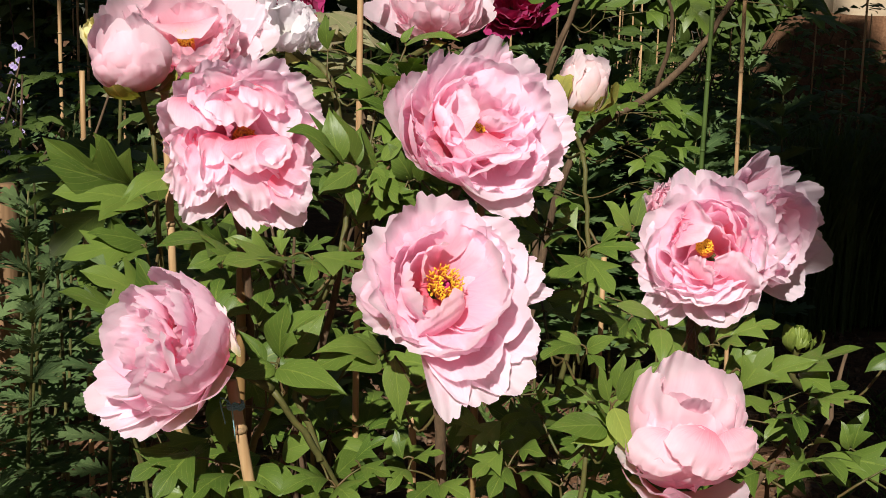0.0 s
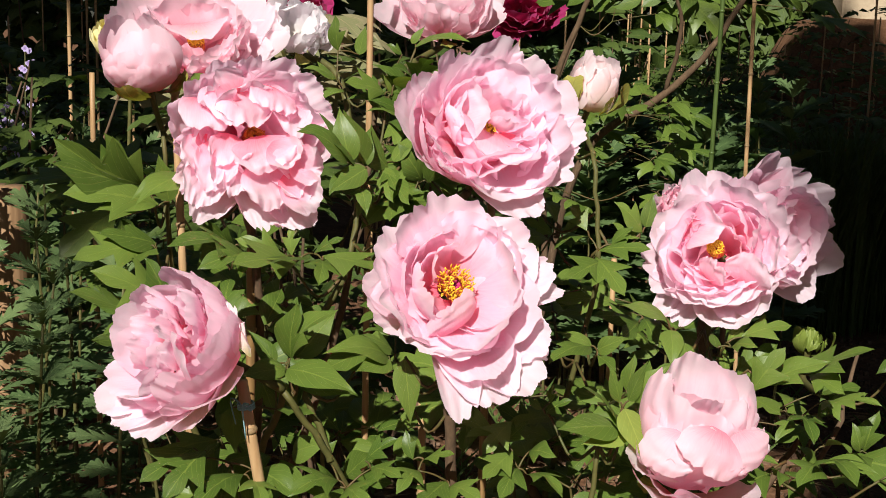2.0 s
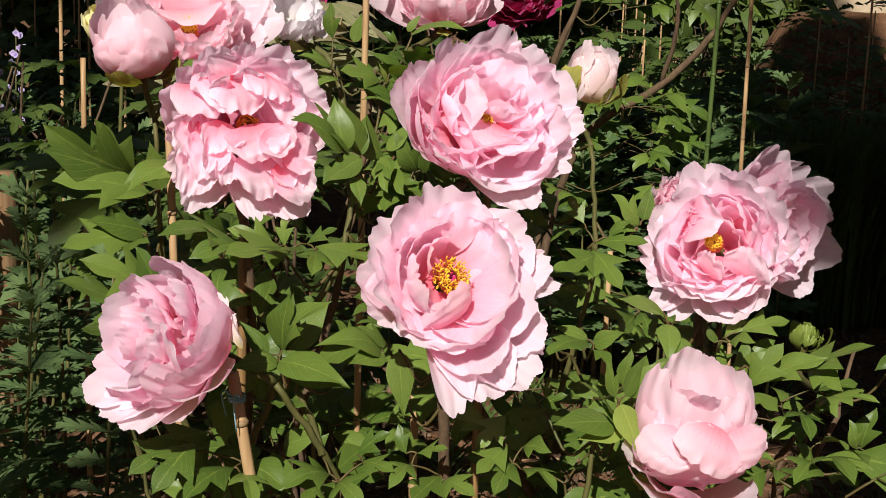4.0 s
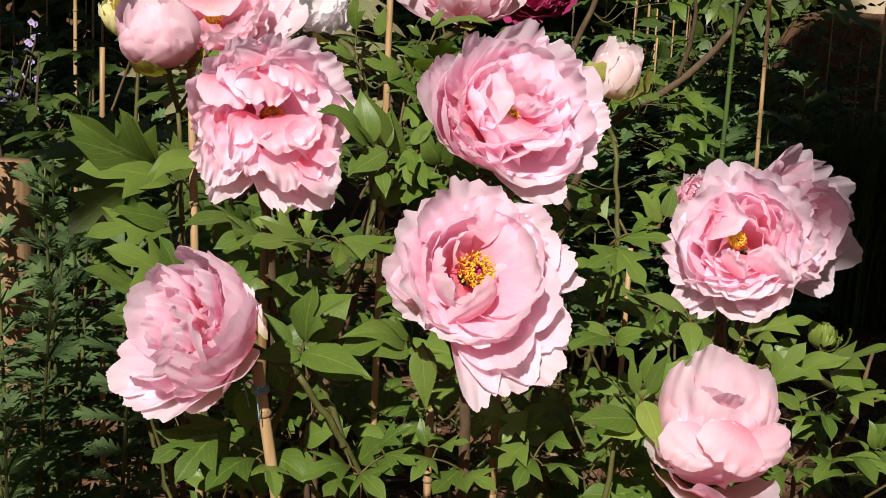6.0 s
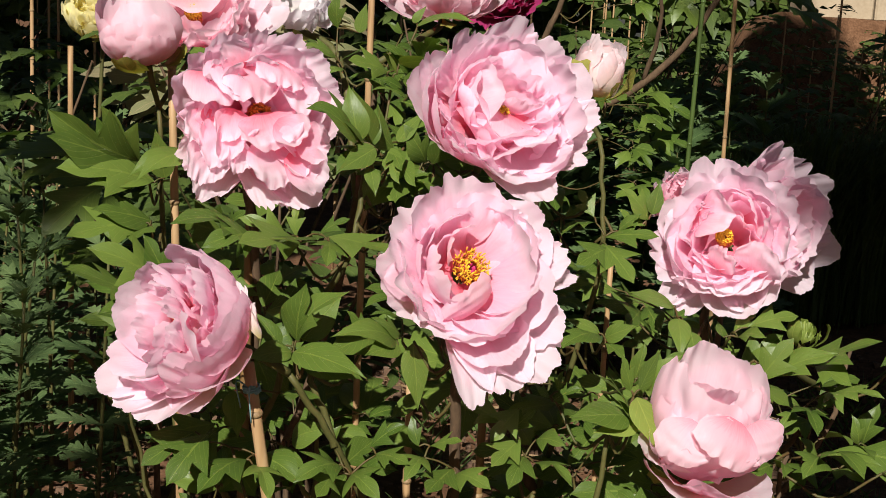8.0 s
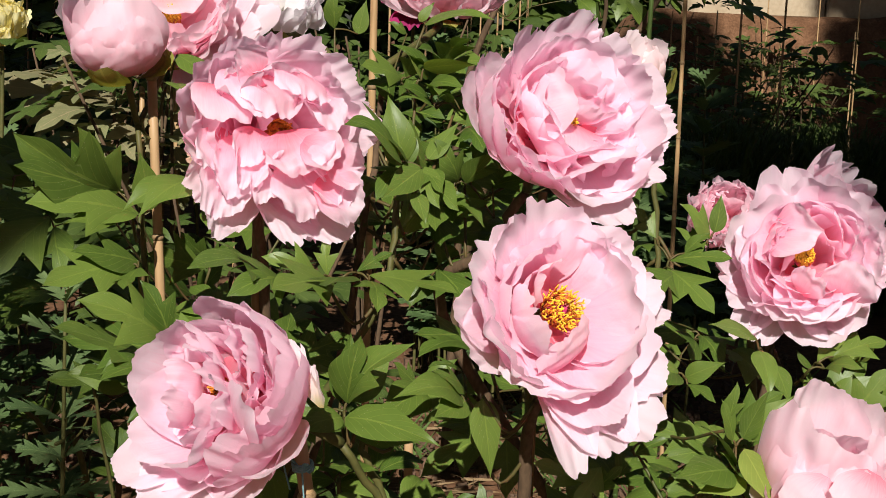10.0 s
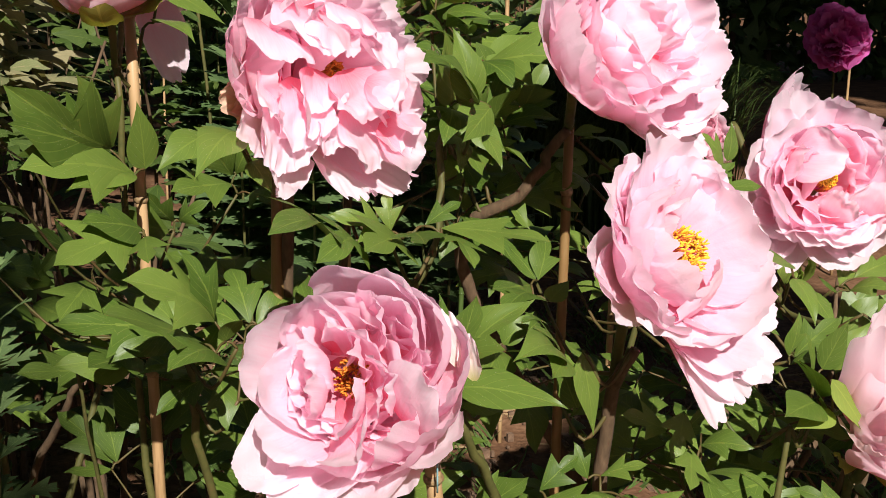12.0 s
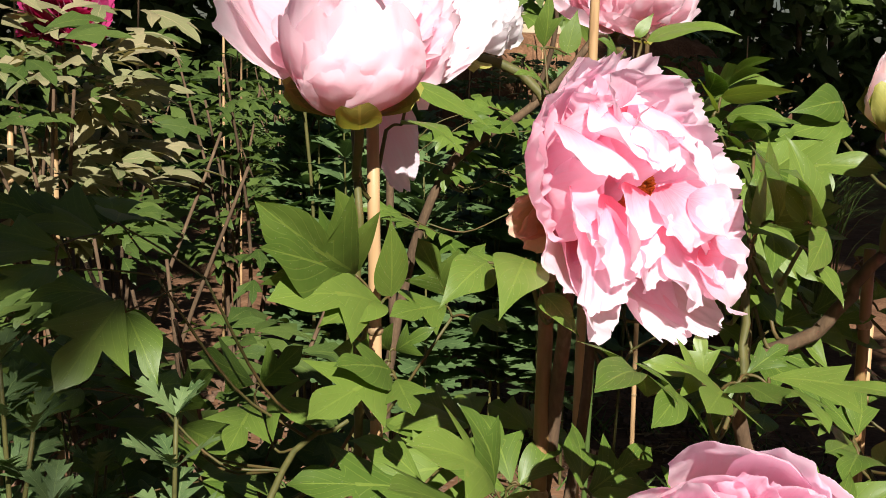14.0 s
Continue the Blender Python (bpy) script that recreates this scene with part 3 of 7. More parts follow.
# ---- ground ----
def ground_sheet():
    axis = np.concatenate([-np.geomspace(120, 4.2, 14), np.linspace(-4, 7, 111), np.geomspace(7.4, 160, 14)])
    xs, ys = np.meshgrid(axis - 1.5, axis, indexing="ij")
    rng = np.random.default_rng(5)
    near = np.exp(-(np.hypot(xs, ys - 1.5) / 9) ** 2)
    z = near * (0.012 * waves(rng, xs, ys, 5, 3, 9) + 0.008 * waves(rng, xs, ys, 5, 12, 30))
    v = np.stack([xs, ys, z - 0.01], -1).reshape(-1, 3)
    return mesh_of("ground", v, grid_faces(len(axis), len(axis)), SOIL)


whole("ground", ground_sheet(), "bare brown garden soil between the plants", "ground", "", "structure")


# ---- the peony bushes in the middle ----
bush_w = Bush((-0.27, 0.32, 0), "green tree peony bush with broad lobed leaves", [
    ([(-0.25, 0.34, -0.03), (-0.26, 0.33, 0.25), (-0.235, 0.30, 0.55), (-0.225, 0.255, 0.80), (-0.235, 0.225, 0.90)], (0.010, 0.008, 0.006)),
    ([(-0.26, 0.33, 0.25), (-0.32, 0.36, 0.5), (-0.345, 0.345, 0.78), (-0.350, 0.335, 0.96)], (0.006, 0.0045, 0.0035)),
    ([(-0.255, 0.33, 0.40), (-0.17, 0.36, 0.62), (-0.12, 0.40, 0.85), (-0.10, 0.44, 1.02)], (0.008, 0.006, 0.004)),
    ([(-0.235, 0.30, 0.55), (-0.18, 0.22, 0.70), (-0.12, 0.19, 0.82), (-0.10, 0.215, 0.92)], (0.006, 0.005, 0.004)),
    ([(-0.24, 0.31, 0.45), (-0.30, 0.25, 0.62), (-0.32, 0.22, 0.74)], (0.006, 0.005, 0.004)),
    ([(-0.26, 0.33, 0.25), (-0.36, 0.33, 0.50), (-0.40, 0.32, 0.72)], (0.004, 0.003, 0.002)),
    ([(-0.25, 0.33, 0.30), (-0.16, 0.30, 0.48), (-0.15, 0.26, 0.62)], (0.006, 0.005, 0.003)),
])
bush_c = Bush((-0.02, 0.16, 0), "leafy tree peony bush holding heavy pink blooms", [
    ([(0.0, 0.18, -0.03), (0.01, 0.16, 0.22), (0.005, 0.13, 0.48), (0.0, 0.09, 0.70), (0.0, 0.06, 0.76)], (0.011, 0.009, 0.006)),
    ([(0.01, 0.16, 0.30), (-0.06, 0.10, 0.52), (-0.12, 0.055, 0.655), (-0.165, 0.03, 0.735)], (0.0062, 0.005, 0.0042)),
    ([(0.01, 0.16, 0.25), (0.12, 0.13, 0.42), (0.205, 0.085, 0.55), (0.225, 0.06, 0.63)], (0.008, 0.006, 0.005)),
    ([(0.01, 0.16, 0.28), (-0.12, 0.06, 0.46), (-0.18, 0.03, 0.60)], (0.006, 0.005, 0.003)),
    ([(0.01, 0.16, 0.28), (0.05, 0.06, 0.46), (0.08, 0.04, 0.62)], (0.006, 0.005, 0.003)),
    ([(0.12, 0.13, 0.42), (0.14, 0.06, 0.54), (0.15, 0.05, 0.68)], (0.006, 0.005, 0.003)),
    ([(-0.06, 0.10, 0.52), (-0.13, 0.07, 0.58), (-0.16, 0.06, 0.62)], (0.005, 0.004, 0.003)),
    ([(-0.12, 0.055, 0.655), (-0.145, 0.06, 0.72), (-0.15, 0.05, 0.755)], (0.005, 0.004, 0.003)),
])
bush_r = Bush((0.25, 0.32, 0), "dense dark green tree peony bush", [
    ([(0.27, 0.33, -0.03), (0.28, 0.32, 0.3), (0.29, 0.29, 0.6), (0.295, 0.265, 0.78)], (0.011, 0.008, 0.006)),
    ([(0.26, 0.33, 0.15), (0.12, 0.33, 0.5), (-0.05, 0.29, 0.78), (-0.01, 0.235, 0.86), (0.015, 0.21, 0.915)], (0.010, 0.008, 0.006)),
    ([(0.28, 0.32, 0.35), (0.34, 0.40, 0.6), (0.36, 0.45, 0.85)], (0.008, 0.006, 0.004)),
    ([(0.28, 0.32, 0.35), (0.36, 0.30, 0.5), (0.42, 0.28, 0.62), (0.46, 0.30, 0.66)], (0.007, 0.005, 0.003)),
    ([(0.28, 0.32, 0.25), (0.36, 0.22, 0.46), (0.38, 0.19, 0.62)], (0.007, 0.005, 0.003)),
    ([(0.28, 0.32, 0.35), (0.48, 0.40, 0.55), (0.54, 0.46, 0.68)], (0.007, 0.005, 0.003)),
    ([(0.12, 0.33, 0.5), (0.15, 0.30, 0.70), (0.17, 0.28, 0.82), (0.160, 0.292, 0.952)], (0.005, 0.004, 0.0035)),
])

bush_t = Bush((0.25, 2.0, 0), "tall tree peony bush with a crooked woody branch", [
    ([(0.22, 2.0, -0.03), (0.24, 1.98, 0.45), (0.32, 1.92, 0.80), (0.50, 1.88, 0.95), (0.60, 1.86, 1.06), (0.68, 1.85, 1.20)], (0.016, 0.013, 0.011, 0.008)),
    ([(0.24, 1.98, 0.45), (0.22, 1.95, 0.85), (0.30, 1.90, 1.15), (0.38, 1.88, 1.28)], (0.012, 0.010, 0.006)),
    ([(0.50, 1.88, 0.95), (0.52, 1.82, 1.12), (0.46, 1.78, 1.24)], (0.008, 0.006, 0.004)),
])
bush_v = Bush((-0.42, 0.72, 0), "shaded tree peony bush with large dark leaves", [
    ([(-0.40, 0.72, -0.03), (-0.42, 0.70, 0.4), (-0.38, 0.62, 0.56), (-0.36, 0.58, 0.62)], (0.007, 0.006, 0.004)),
    ([(-0.41, 0.71, 0.2), (-0.50, 0.72, 0.5), (-0.55, 0.66, 0.58)], (0.006, 0.005, 0.003)),
    ([(-0.41, 0.71, 0.3), (-0.30, 0.76, 0.6), (-0.24, 0.72, 0.66)], (0.006, 0.005, 0.003)),
    ([(-0.42, 0.70, 0.3), (-0.45, 0.58, 0.55), (-0.46, 0.50, 0.58)], (0.006, 0.005, 0.003)),
])

# ---- blooms ----
FULL = [(9, 0.118, 0.124, 84, 18, 0.4, 0.9, 0.006, 0.0), (10, 0.112, 0.112, 70, 6, 0.4, 1.0, 0.006, 0.003), (9, 0.100, 0.100, 54, 0, 0.4, 1.2, 0.010, 0.006), (9, 0.084, 0.084, 42, -4, 0.4, 1.3, 0.014, 0.009), (7, 0.064, 0.064, 32, -4, 0.4, 1.4, 0.014, 0.011)]
CUP = [(8, 0.124, 0.100, 86, -34, 0.65, 0.5, 0.006, 0.0), (8, 0.110, 0.094, 64, -22, 0.55, 0.8, 0.008, 0.006), (11, 0.088, 0.080, 48, -14, 0.45, 1.2, 0.014, 0.010), (12, 0.068, 0.062, 34, -10, 0.45, 1.4, 0.016, 0.012)]
BALL = [(7, 0.146, 0.128, 88, -42, 0.65, 0.7, 0.006, 0.0), (7, 0.134, 0.112, 70, -40, 0.65, 0.9, 0.006, 0.006), (7, 0.112, 0.094, 52, -36, 0.6, 0.9, 0.008, 0.010), (6, 0.086, 0.072, 34, -30, 0.5, 1.2, 0.010, 0.012)]


def sized(rings, k):
    return [(c, l * k, w * k, *rest[:-2], rest[-2] * k, rest[-1] * k) for c, l, w, *rest in rings]


INNER_OPEN = [(7, 0.080, 0.090, 74, 34, 0.4, 1.0, 0.008, 0.003), (6, 0.052, 0.070, 64, 34, 0.4, 1.1, 0.014, 0.006)]
INNER = [(7, 0.085, 0.090, 68, 6, 0.4, 0.9, 0.006, 0.002), (6, 0.074, 0.080, 50, 0, 0.4, 1.1, 0.010, 0.006), (5, 0.052, 0.060, 40, 4, 0.4, 1.2, 0.013, 0.010)]
bloom_c = Bloom(flower("wide open pale pink tree peony with golden stamens", (-0.006, 0.028, 0.838), (0.25, -0.87, 0.43), INNER_OPEN, PINK, 11, stamens=0.017, stalk=[(0.0, 0.085, 0.745), (0.0, 0.09, 0.70)]), (-0.006, 0.028, 0.838), (0.25, -0.87, 0.43), 11, PINK)
bloom_c.petal((-0.4, 0.7, 0.0), (-4.1, 6.5, 2.6), 4.6, 0.05, 0.5, 0.04, 0.5)
bloom_c.petal((0.0, 0.8, 0.0), (0.3, 7.3, 2.5), 7.9, 0.1, 0.35, 0.05, 0.7)
bloom_c.petal((0.5, 0.7, 0.0), (4.9, 6.8, 2.2), 8.7, 0.1, 0.3, 0.05, 0.7)
bloom_c.petal((0.7, 0.3, 0.0), (8.7, 3.9, 1.8), 9.2, 0.12, 0.3, 0.05, 0.7)
bloom_c.petal((0.8, 0.1, 0.0), (10.5, 1.4, 1.6), 6.3, 0.1, 0.3, 0, 0.8)
bloom_c.petal((0.8, -0.0, 0.0), (11.7, -0.5, 1.0), 4.1, 0.06, 0.5, -0.05, 0.6)
bloom_c.petal((0.7, -0.5, 0.0), (8.9, -6.1, 2.0), 7.9, 0.1, 0.3, 0.03, 0.8)
bloom_c.petal((0.5, -0.6, 0.0), (7.6, -9.8, 2.4), 8.7, 0.08, 0.3, -0.02, 0.9)
bloom_c.petal((0.2, -0.8, 0.0), (3.2, -11.4, 3.0), 8.4, 0.08, 0.35, -0.03, 0.9)
bloom_c.petal((-0.0, -0.8, 0.0), (-0.5, -12.5, 2.8), 4.9, 0.04, 0.6, -0.05, 0.6)
bloom_c.petal((-0.8, -0.2, 0.0), (-8.4, -2.3, 2.2), 6.6, 0.12, 0.4, 0.06, 0.7)
bloom_c.petal((-0.8, 0.0, 0.0), (-8.7, 0.3, 2.4), 6.1, 0.12, 0.4, 0.06, 0.7)
bloom_c.petal((-0.7, 0.4, 0.0), (-6.1, 3.6, 3.0), 5.3, 0.12, 0.4, 0.05, 0.6)
bloom_c.petal((-0.7, -0.4, 0.0), (-6.2, -4.0, 3.6), 5.5, 0.15, 0.4, 0.12, 0.6)
bloom_c.petal((-0.4, -0.7, 0.0), (-3.3, -5.5, 3.2), 4.7, 0.12, 0.4, 0.05, 0.7)
bloom_c.petal((0.8, 0.3, 0.0), (6.3, 2.1, 4.2), 8.7, 0.26, 0.5, 0.05, 0.6)
bloom_c.petal((0.4, 0.7, 0.0), (2.6, 4.9, 4.4), 7.9, 0.24, 0.5, 0.05, 0.7)
bloom_c.petal((-0.4, 0.7, 0.0), (-2.1, 4.3, 5.4), 6.1, 0.22, 0.5, 0.08, 0.9)
bloom_c.petal((-0.8, 0.3, 0.0), (-5.1, 1.9, 5.4), 5.8, 0.26, 0.5, 0.08, 0.5)
bloom_c.petal((-0.8, -0.1, 0.0), (-6.7, -1.3, 5.6), 6.6, 0.28, 0.5, 0.1, 0.4)
bloom_c.petal((-0.6, -0.6, 0.0), (-4.9, -4.8, 5.8), 6.6, 0.28, 0.5, 0.1, 0.5)
bloom_c.petal((-0.8, 0.0, 0.0), (-3.9, 0.1, 6.2), 4.7, 0.24, 0.5, 0.12, 0.6)
bloom_c.petal((-0.7, -0.5, 0.0), (-3.7, -2.5, 6.4), 4.7, 0.24, 0.5, 0.12, 0.6)
bloom_c.petal((0.7, -0.3, 0.0), (7.7, -3.2, 3.6), 8.7, 0.22, 0.4, 0.02, 0.7)
bloom_c.petal((0.2, -0.8, 0.0), (1.9, -9.2, 4.2), 7.9, 0.14, 0.4, -0.03, 0.9)
bloom_c.petal((-0.2, -4.3, 2.0), (-1.5, -1.9, 6.3), 5.9, -0.2, -0.4, 0, 1.4)
bloom_c.petal((-0.0, -1.9, 1.0), (-2.9, -3.4, 5.6), 3.7, 0.1, 0.4, 0.05, 1)
bloom_c.petal((0.8, -1.7, 1.0), (0.9, -6.7, 4.8), 7.1, 0.2, 0.5, 0.04, 0.6)
bloom_c.petal((1.4, -1.4, 1.0), (3.3, -4.4, 4.8), 4.2, 0.2, 0.5, 0.05, 0.8)
bloom_c.petal((0.2, 1.4, 1.0), (-1.5, 2.6, 5.6), 4.2, 0.2, 0.5, 0.1, 1.2)
bloom_c.petal((-1.7, 0.8, 1.0), (-3.6, 1.7, 5.0), 4.4, 0.12, 0.5, 0.05, 0.9)
bloom_c.petal((-1.8, -0.8, 1.0), (-3.7, -1.4, 5.2), 4.4, 0.12, 0.5, 0.05, 0.9)
bloom_c.petal((-0.9, -1.8, 1.0), (-1.7, -3.4, 5.0), 4.2, 0.12, 0.5, 0.05, 0.9)
bloom_b = Bloom(flower("ruffled double pink tree peony fully open", (0.012, 0.165, 0.970), (0.35, -0.83, 0.43), INNER, PINK, 23, stamens=0.013, lift=0.018, stalk=[(0.018, 0.212, 0.935), (0.015, 0.21, 0.915)]), (0.012, 0.165, 0.970), (0.35, -0.83, 0.43), 23, PINK)
bloom_b.petal((-0.7, 0.3, 0.0), (-8.5, 3.7, 3.2), 6.7, 0.16, 0.4, 0.05, 0.6)
bloom_b.petal((-0.6, 0.5, 0.0), (-6.8, 5.9, 4.6), 6.7, 0.16, 0.4, 0.03, 0.7)
bloom_b.petal((-0.3, 0.7, 0.0), (-3.3, 7.4, 7.6), 4.9, 0.14, 0.5, 0, 0.5)
bloom_b.petal((-0.0, 0.8, 0.0), (-0.2, 6.5, 7.0), 7.2, 0.14, 0.4, 0.03, 0.8)
bloom_b.petal((0.3, 0.7, 0.0), (3.6, 8.8, 7.0), 8.1, 0.14, 0.4, 0.02, 0.8)
bloom_b.petal((0.6, 0.5, 0.0), (7.4, 6.6, 7.0), 8.7, 0.14, 0.35, 0.02, 0.8)
bloom_b.petal((0.8, 0.2, 0.0), (9.5, 2.8, 7.2), 8.1, 0.14, 0.35, 0, 0.9)
bloom_b.petal((0.8, -0.1, 0.0), (10.3, -0.7, 7.3), 5.5, 0.12, 0.4, -0.03, 0.8)
bloom_b.petal((0.7, -0.4, 0.0), (9.0, -4.5, 6.4), 7.0, 0.12, 0.35, -0.02, 0.9)
bloom_b.petal((0.6, -0.6, 0.0), (6.1, -6.3, 5.6), 8.1, 0.1, 0.35, -0.02, 0.8)
bloom_b.petal((0.3, -0.7, 0.0), (3.8, -9.6, 5.1), 7.0, 0.08, 0.4, -0.03, 0.5)
bloom_b.petal((-0.1, -0.8, 0.0), (-0.4, -5.9, 3.2), 7.0, 0.12, 0.4, 0.03, 0.6)
bloom_b.petal((-0.6, -0.5, 0.0), (-4.9, -3.6, 2.2), 7.0, 0.14, 0.45, 0.05, 0.5)
bloom_b.petal((-0.8, -0.1, 0.0), (-7.5, -0.6, 2.8), 7.0, 0.16, 0.4, 0.05, 0.6)
bloom_b.petal((-0.8, 0.1, 0.0), (-7.9, 1.1, 6.0), 7.0, 0.28, 0.5, 0.06, 0.5)
bloom_b.petal((-0.4, -0.7, 0.0), (-2.9, -5.2, 5.4), 9.3, 0.26, 0.5, 0.05, 0.5)
bloom_b.petal((-0.8, -0.2, 0.0), (-6.8, -1.9, 5.6), 7.5, 0.26, 0.5, 0.06, 0.4)
bloom_b.petal((-0.6, 0.5, 0.0), (-5.6, 4.6, 6.8), 5.8, 0.24, 0.5, 0.05, 0.7)
bloom_b.petal((-0.3, 0.7, 0.0), (-1.7, 4.4, 7.0), 6.4, 0.22, 0.5, 0.05, 0.9)
bloom_b.petal((0.4, 0.7, 0.0), (3.3, 5.2, 7.8), 8.1, 0.22, 0.4, 0.04, 0.9)
bloom_b.petal((0.8, 0.3, 0.0), (6.8, 2.5, 8.0), 7.0, 0.22, 0.4, 0.02, 0.9)
bloom_b.petal((0.8, -0.1, 0.0), (7.4, -1.4, 7.8), 7.5, 0.22, 0.4, 0, 0.8)
bloom_b.petal((0.6, -0.5, 0.0), (5.6, -5.3, 7.0), 7.5, 0.2, 0.4, 0, 0.8)
bloom_b.petal((-3.9, 1.4, 3.2), (-0.5, 0.9, 7.6), 7.2, 0.12, 0.4, 0.08, 0.9)
bloom_b.petal((1.4, -0.4, 4.0), (2.5, -7.7, 6.2), 11.0, 0.16, 0.4, -0.03, 0.5)
bloom_b.petal((1.1, -0.1, 4.2), (-1.1, -4.0, 6.4), 8.7, -0.1, 0.3, -0.03, 0.5)
bloom_b.petal((3.4, 3.7, 1.5), (3.1, 3.4, 7.0), 5.8, 0.22, 0.5, 0.05, 1)
bloom_b.petal((3.6, 2.8, 1.5), (4.9, 0.7, 7.0), 5.2, 0.22, 0.5, 0.05, 1)
bloom_b.petal((3.6, 1.1, 2.5), (5.0, -1.9, 7.2), 4.3, 0.15, 0.5, 0.06, 1.2)
bloom_b.petal((2.0, 0.1, 3.5), (1.9, -0.2, 7.2), 3.5, 0.1, 0.4, 0.05, 1)
bloom_a = Bloom(flower("crumpled double pink tree peony with a dark golden centre", (-0.236, 0.212, 0.957), (0.45, -0.84, 0.29), sized(INNER, 0.86), PINK, 37, stamens=0.011, lift=0.022, anther=ANTHER_RUST, stalk=[(-0.234, 0.236, 0.92), (-0.235, 0.225, 0.90)]), (-0.236, 0.212, 0.957), (0.45, -0.84, 0.29), 37, PINK)
bloom_a.petal((-0.6, 0.6, 0.0), (-6.4, 6.3, 4.4), 7.3, 0.16, 0.4, 0.04, 1.2, jag=1.5)
bloom_a.petal((-0.3, 0.8, 0.0), (-2.8, 8.2, 5.0), 7.6, 0.16, 0.4, 0.04, 1.2, jag=1.5)
bloom_a.petal((0.1, 0.8, 0.0), (0.9, 8.7, 5.0), 7.6, 0.16, 0.4, 0.04, 1.2, jag=1.5)
bloom_a.petal((0.5, 0.7, 0.0), (5.7, 8.0, 5.2), 8.5, 0.16, 0.35, 0.03, 1.2, jag=1.5)
bloom_a.petal((0.7, 0.4, 0.0), (8.0, 4.6, 6.6), 8.5, 0.16, 0.35, 0.02, 1.2, jag=1.5)
bloom_a.petal((0.8, 0.0, 0.0), (8.8, 0.4, 7.0), 7.0, 0.14, 0.4, 0, 1.2, jag=1.5)
bloom_a.petal((-0.8, 0.2, 0.0), (-9.1, 2.7, 4.4), 7.3, 0.18, 0.4, 0.04, 1.1, jag=1.5)
bloom_a.petal((-0.8, -0.0, 0.0), (-8.6, -0.5, 4.0), 4.6, 0.14, 0.5, 0.02, 1.1, jag=1.5)
bloom_a.petal((-0.5, -0.6, 0.0), (-7.0, -8.5, 4.2), 5.5, 0.06, 0.55, -0.03, 1.1, jag=1.5)
bloom_a.petal((-0.7, -0.4, 0.0), (-8.5, -5.0, 4.0), 4.6, 0.08, 0.5, 0, 1.1, jag=1.5)
bloom_a.petal((0.1, -0.8, 0.0), (0.8, -9.9, 5.6), 6.4, 0.08, 0.4, -0.03, 1.1, jag=1.5)
bloom_a.petal((0.4, -0.7, 0.0), (4.7, -9.4, 6.2), 7.3, 0.08, 0.4, -0.04, 1.1, jag=1.5)
bloom_a.petal((0.6, -0.5, 0.0), (5.9, -5.1, 6.2), 5.8, 0.14, 0.4, 0, 1.1, jag=1.5)
bloom_a.petal((0.8, -0.2, 0.0), (8.0, -1.7, 4.6), 4.6, 0.12, 0.4, 0, 0.68, jag=1.5)
bloom_a.petal((-0.8, 0.1, 0.0), (-6.8, 0.8, 6.6), 6.7, 0.28, 0.5, 0.06, 1.4, jag=1.5)
bloom_a.petal((-0.6, 0.5, 0.0), (-5.2, 4.2, 7.2), 6.7, 0.26, 0.5, 0.06, 1.7, jag=1.5)
bloom_a.petal((-0.1, 0.8, 0.0), (-0.7, 5.3, 7.2), 7.3, 0.26, 0.5, 0.05, 1.7, jag=1.5)
bloom_a.petal((0.5, 0.6, 0.0), (4.5, 5.1, 7.2), 7.9, 0.28, 0.5, 0.03, 1.4, jag=1.5)
bloom_a.petal((0.8, 0.2, 0.0), (6.1, 1.8, 7.4), 7.3, 0.28, 0.5, 0.02, 1.2, jag=1.5)
bloom_a.petal((-0.4, -0.3, 6.6), (0.1, -4.4, 8.2), 7.6, -0.06, 0.3, -0.05, 2, jag=1.5)
bloom_a.petal((1.3, -0.5, 6.2), (3.6, -4.7, 7.8), 5.2, 0, 0.35, -0.04, 2, jag=1.5)
bloom_a.petal((-3.2, 0.1, 6.2), (-4.3, -3.3, 7.4), 4.9, -0.04, 0.3, -0.04, 2, jag=1.5)
bloom_a.petal((0.3, -2.3, 6.0), (1.3, -8.0, 7.0), 7.9, 0, 0.35, -0.05, 1.9, jag=1.5)
bloom_a.petal((1.9, -2.2, 5.8), (4.9, -7.1, 7.0), 5.5, 0, 0.35, -0.04, 1.9, jag=1.5)
bloom_a.petal((-4.1, -0.3, 5.0), (-5.5, -5.8, 6.2), 5.2, 0.02, 0.35, -0.04, 1.9, jag=1.5)
bloom_a.petal((-4.9, 0.5, 4.0), (-7.4, -4.1, 5.8), 4.9, 0.06, 0.4, -0.03, 1.9, jag=1.5)
bloom_a.petal((-5.3, -1.0, 4.0), (-6.7, -7.3, 5.2), 4.6, 0.03, 0.4, -0.04, 1.9, jag=1.5)
bloom_a.petal((-2.0, 5.5, 4.6), (-2.8, 0.3, 8.4), 8.2, -0.12, -0.2, 0.03, 1.7, jag=1.5)
bloom_a.petal((3.9, 4.1, 3.5), (3.2, -0.8, 7.6), 4.9, -0.05, 0.3, 0.04, 1.4, jag=1.5)
bloom_a.petal((2.5, 5.7, 4.2), (1.1, 1.6, 8.0), 5.5, -0.1, -0.2, 0.04, 1.7, jag=1.5)
bloom_a.petal((-5.1, 4.5, 3.5), (-6.3, -0.2, 7.4), 5.5, -0.1, -0.2, 0.05, 1.4, jag=1.5)
bloom_a.petal((-0.5, 2.3, 3.0), (-3.5, 2.3, 7.8), 4.9, 0.1, 0.4, 0.05, 1.9, jag=1.5)
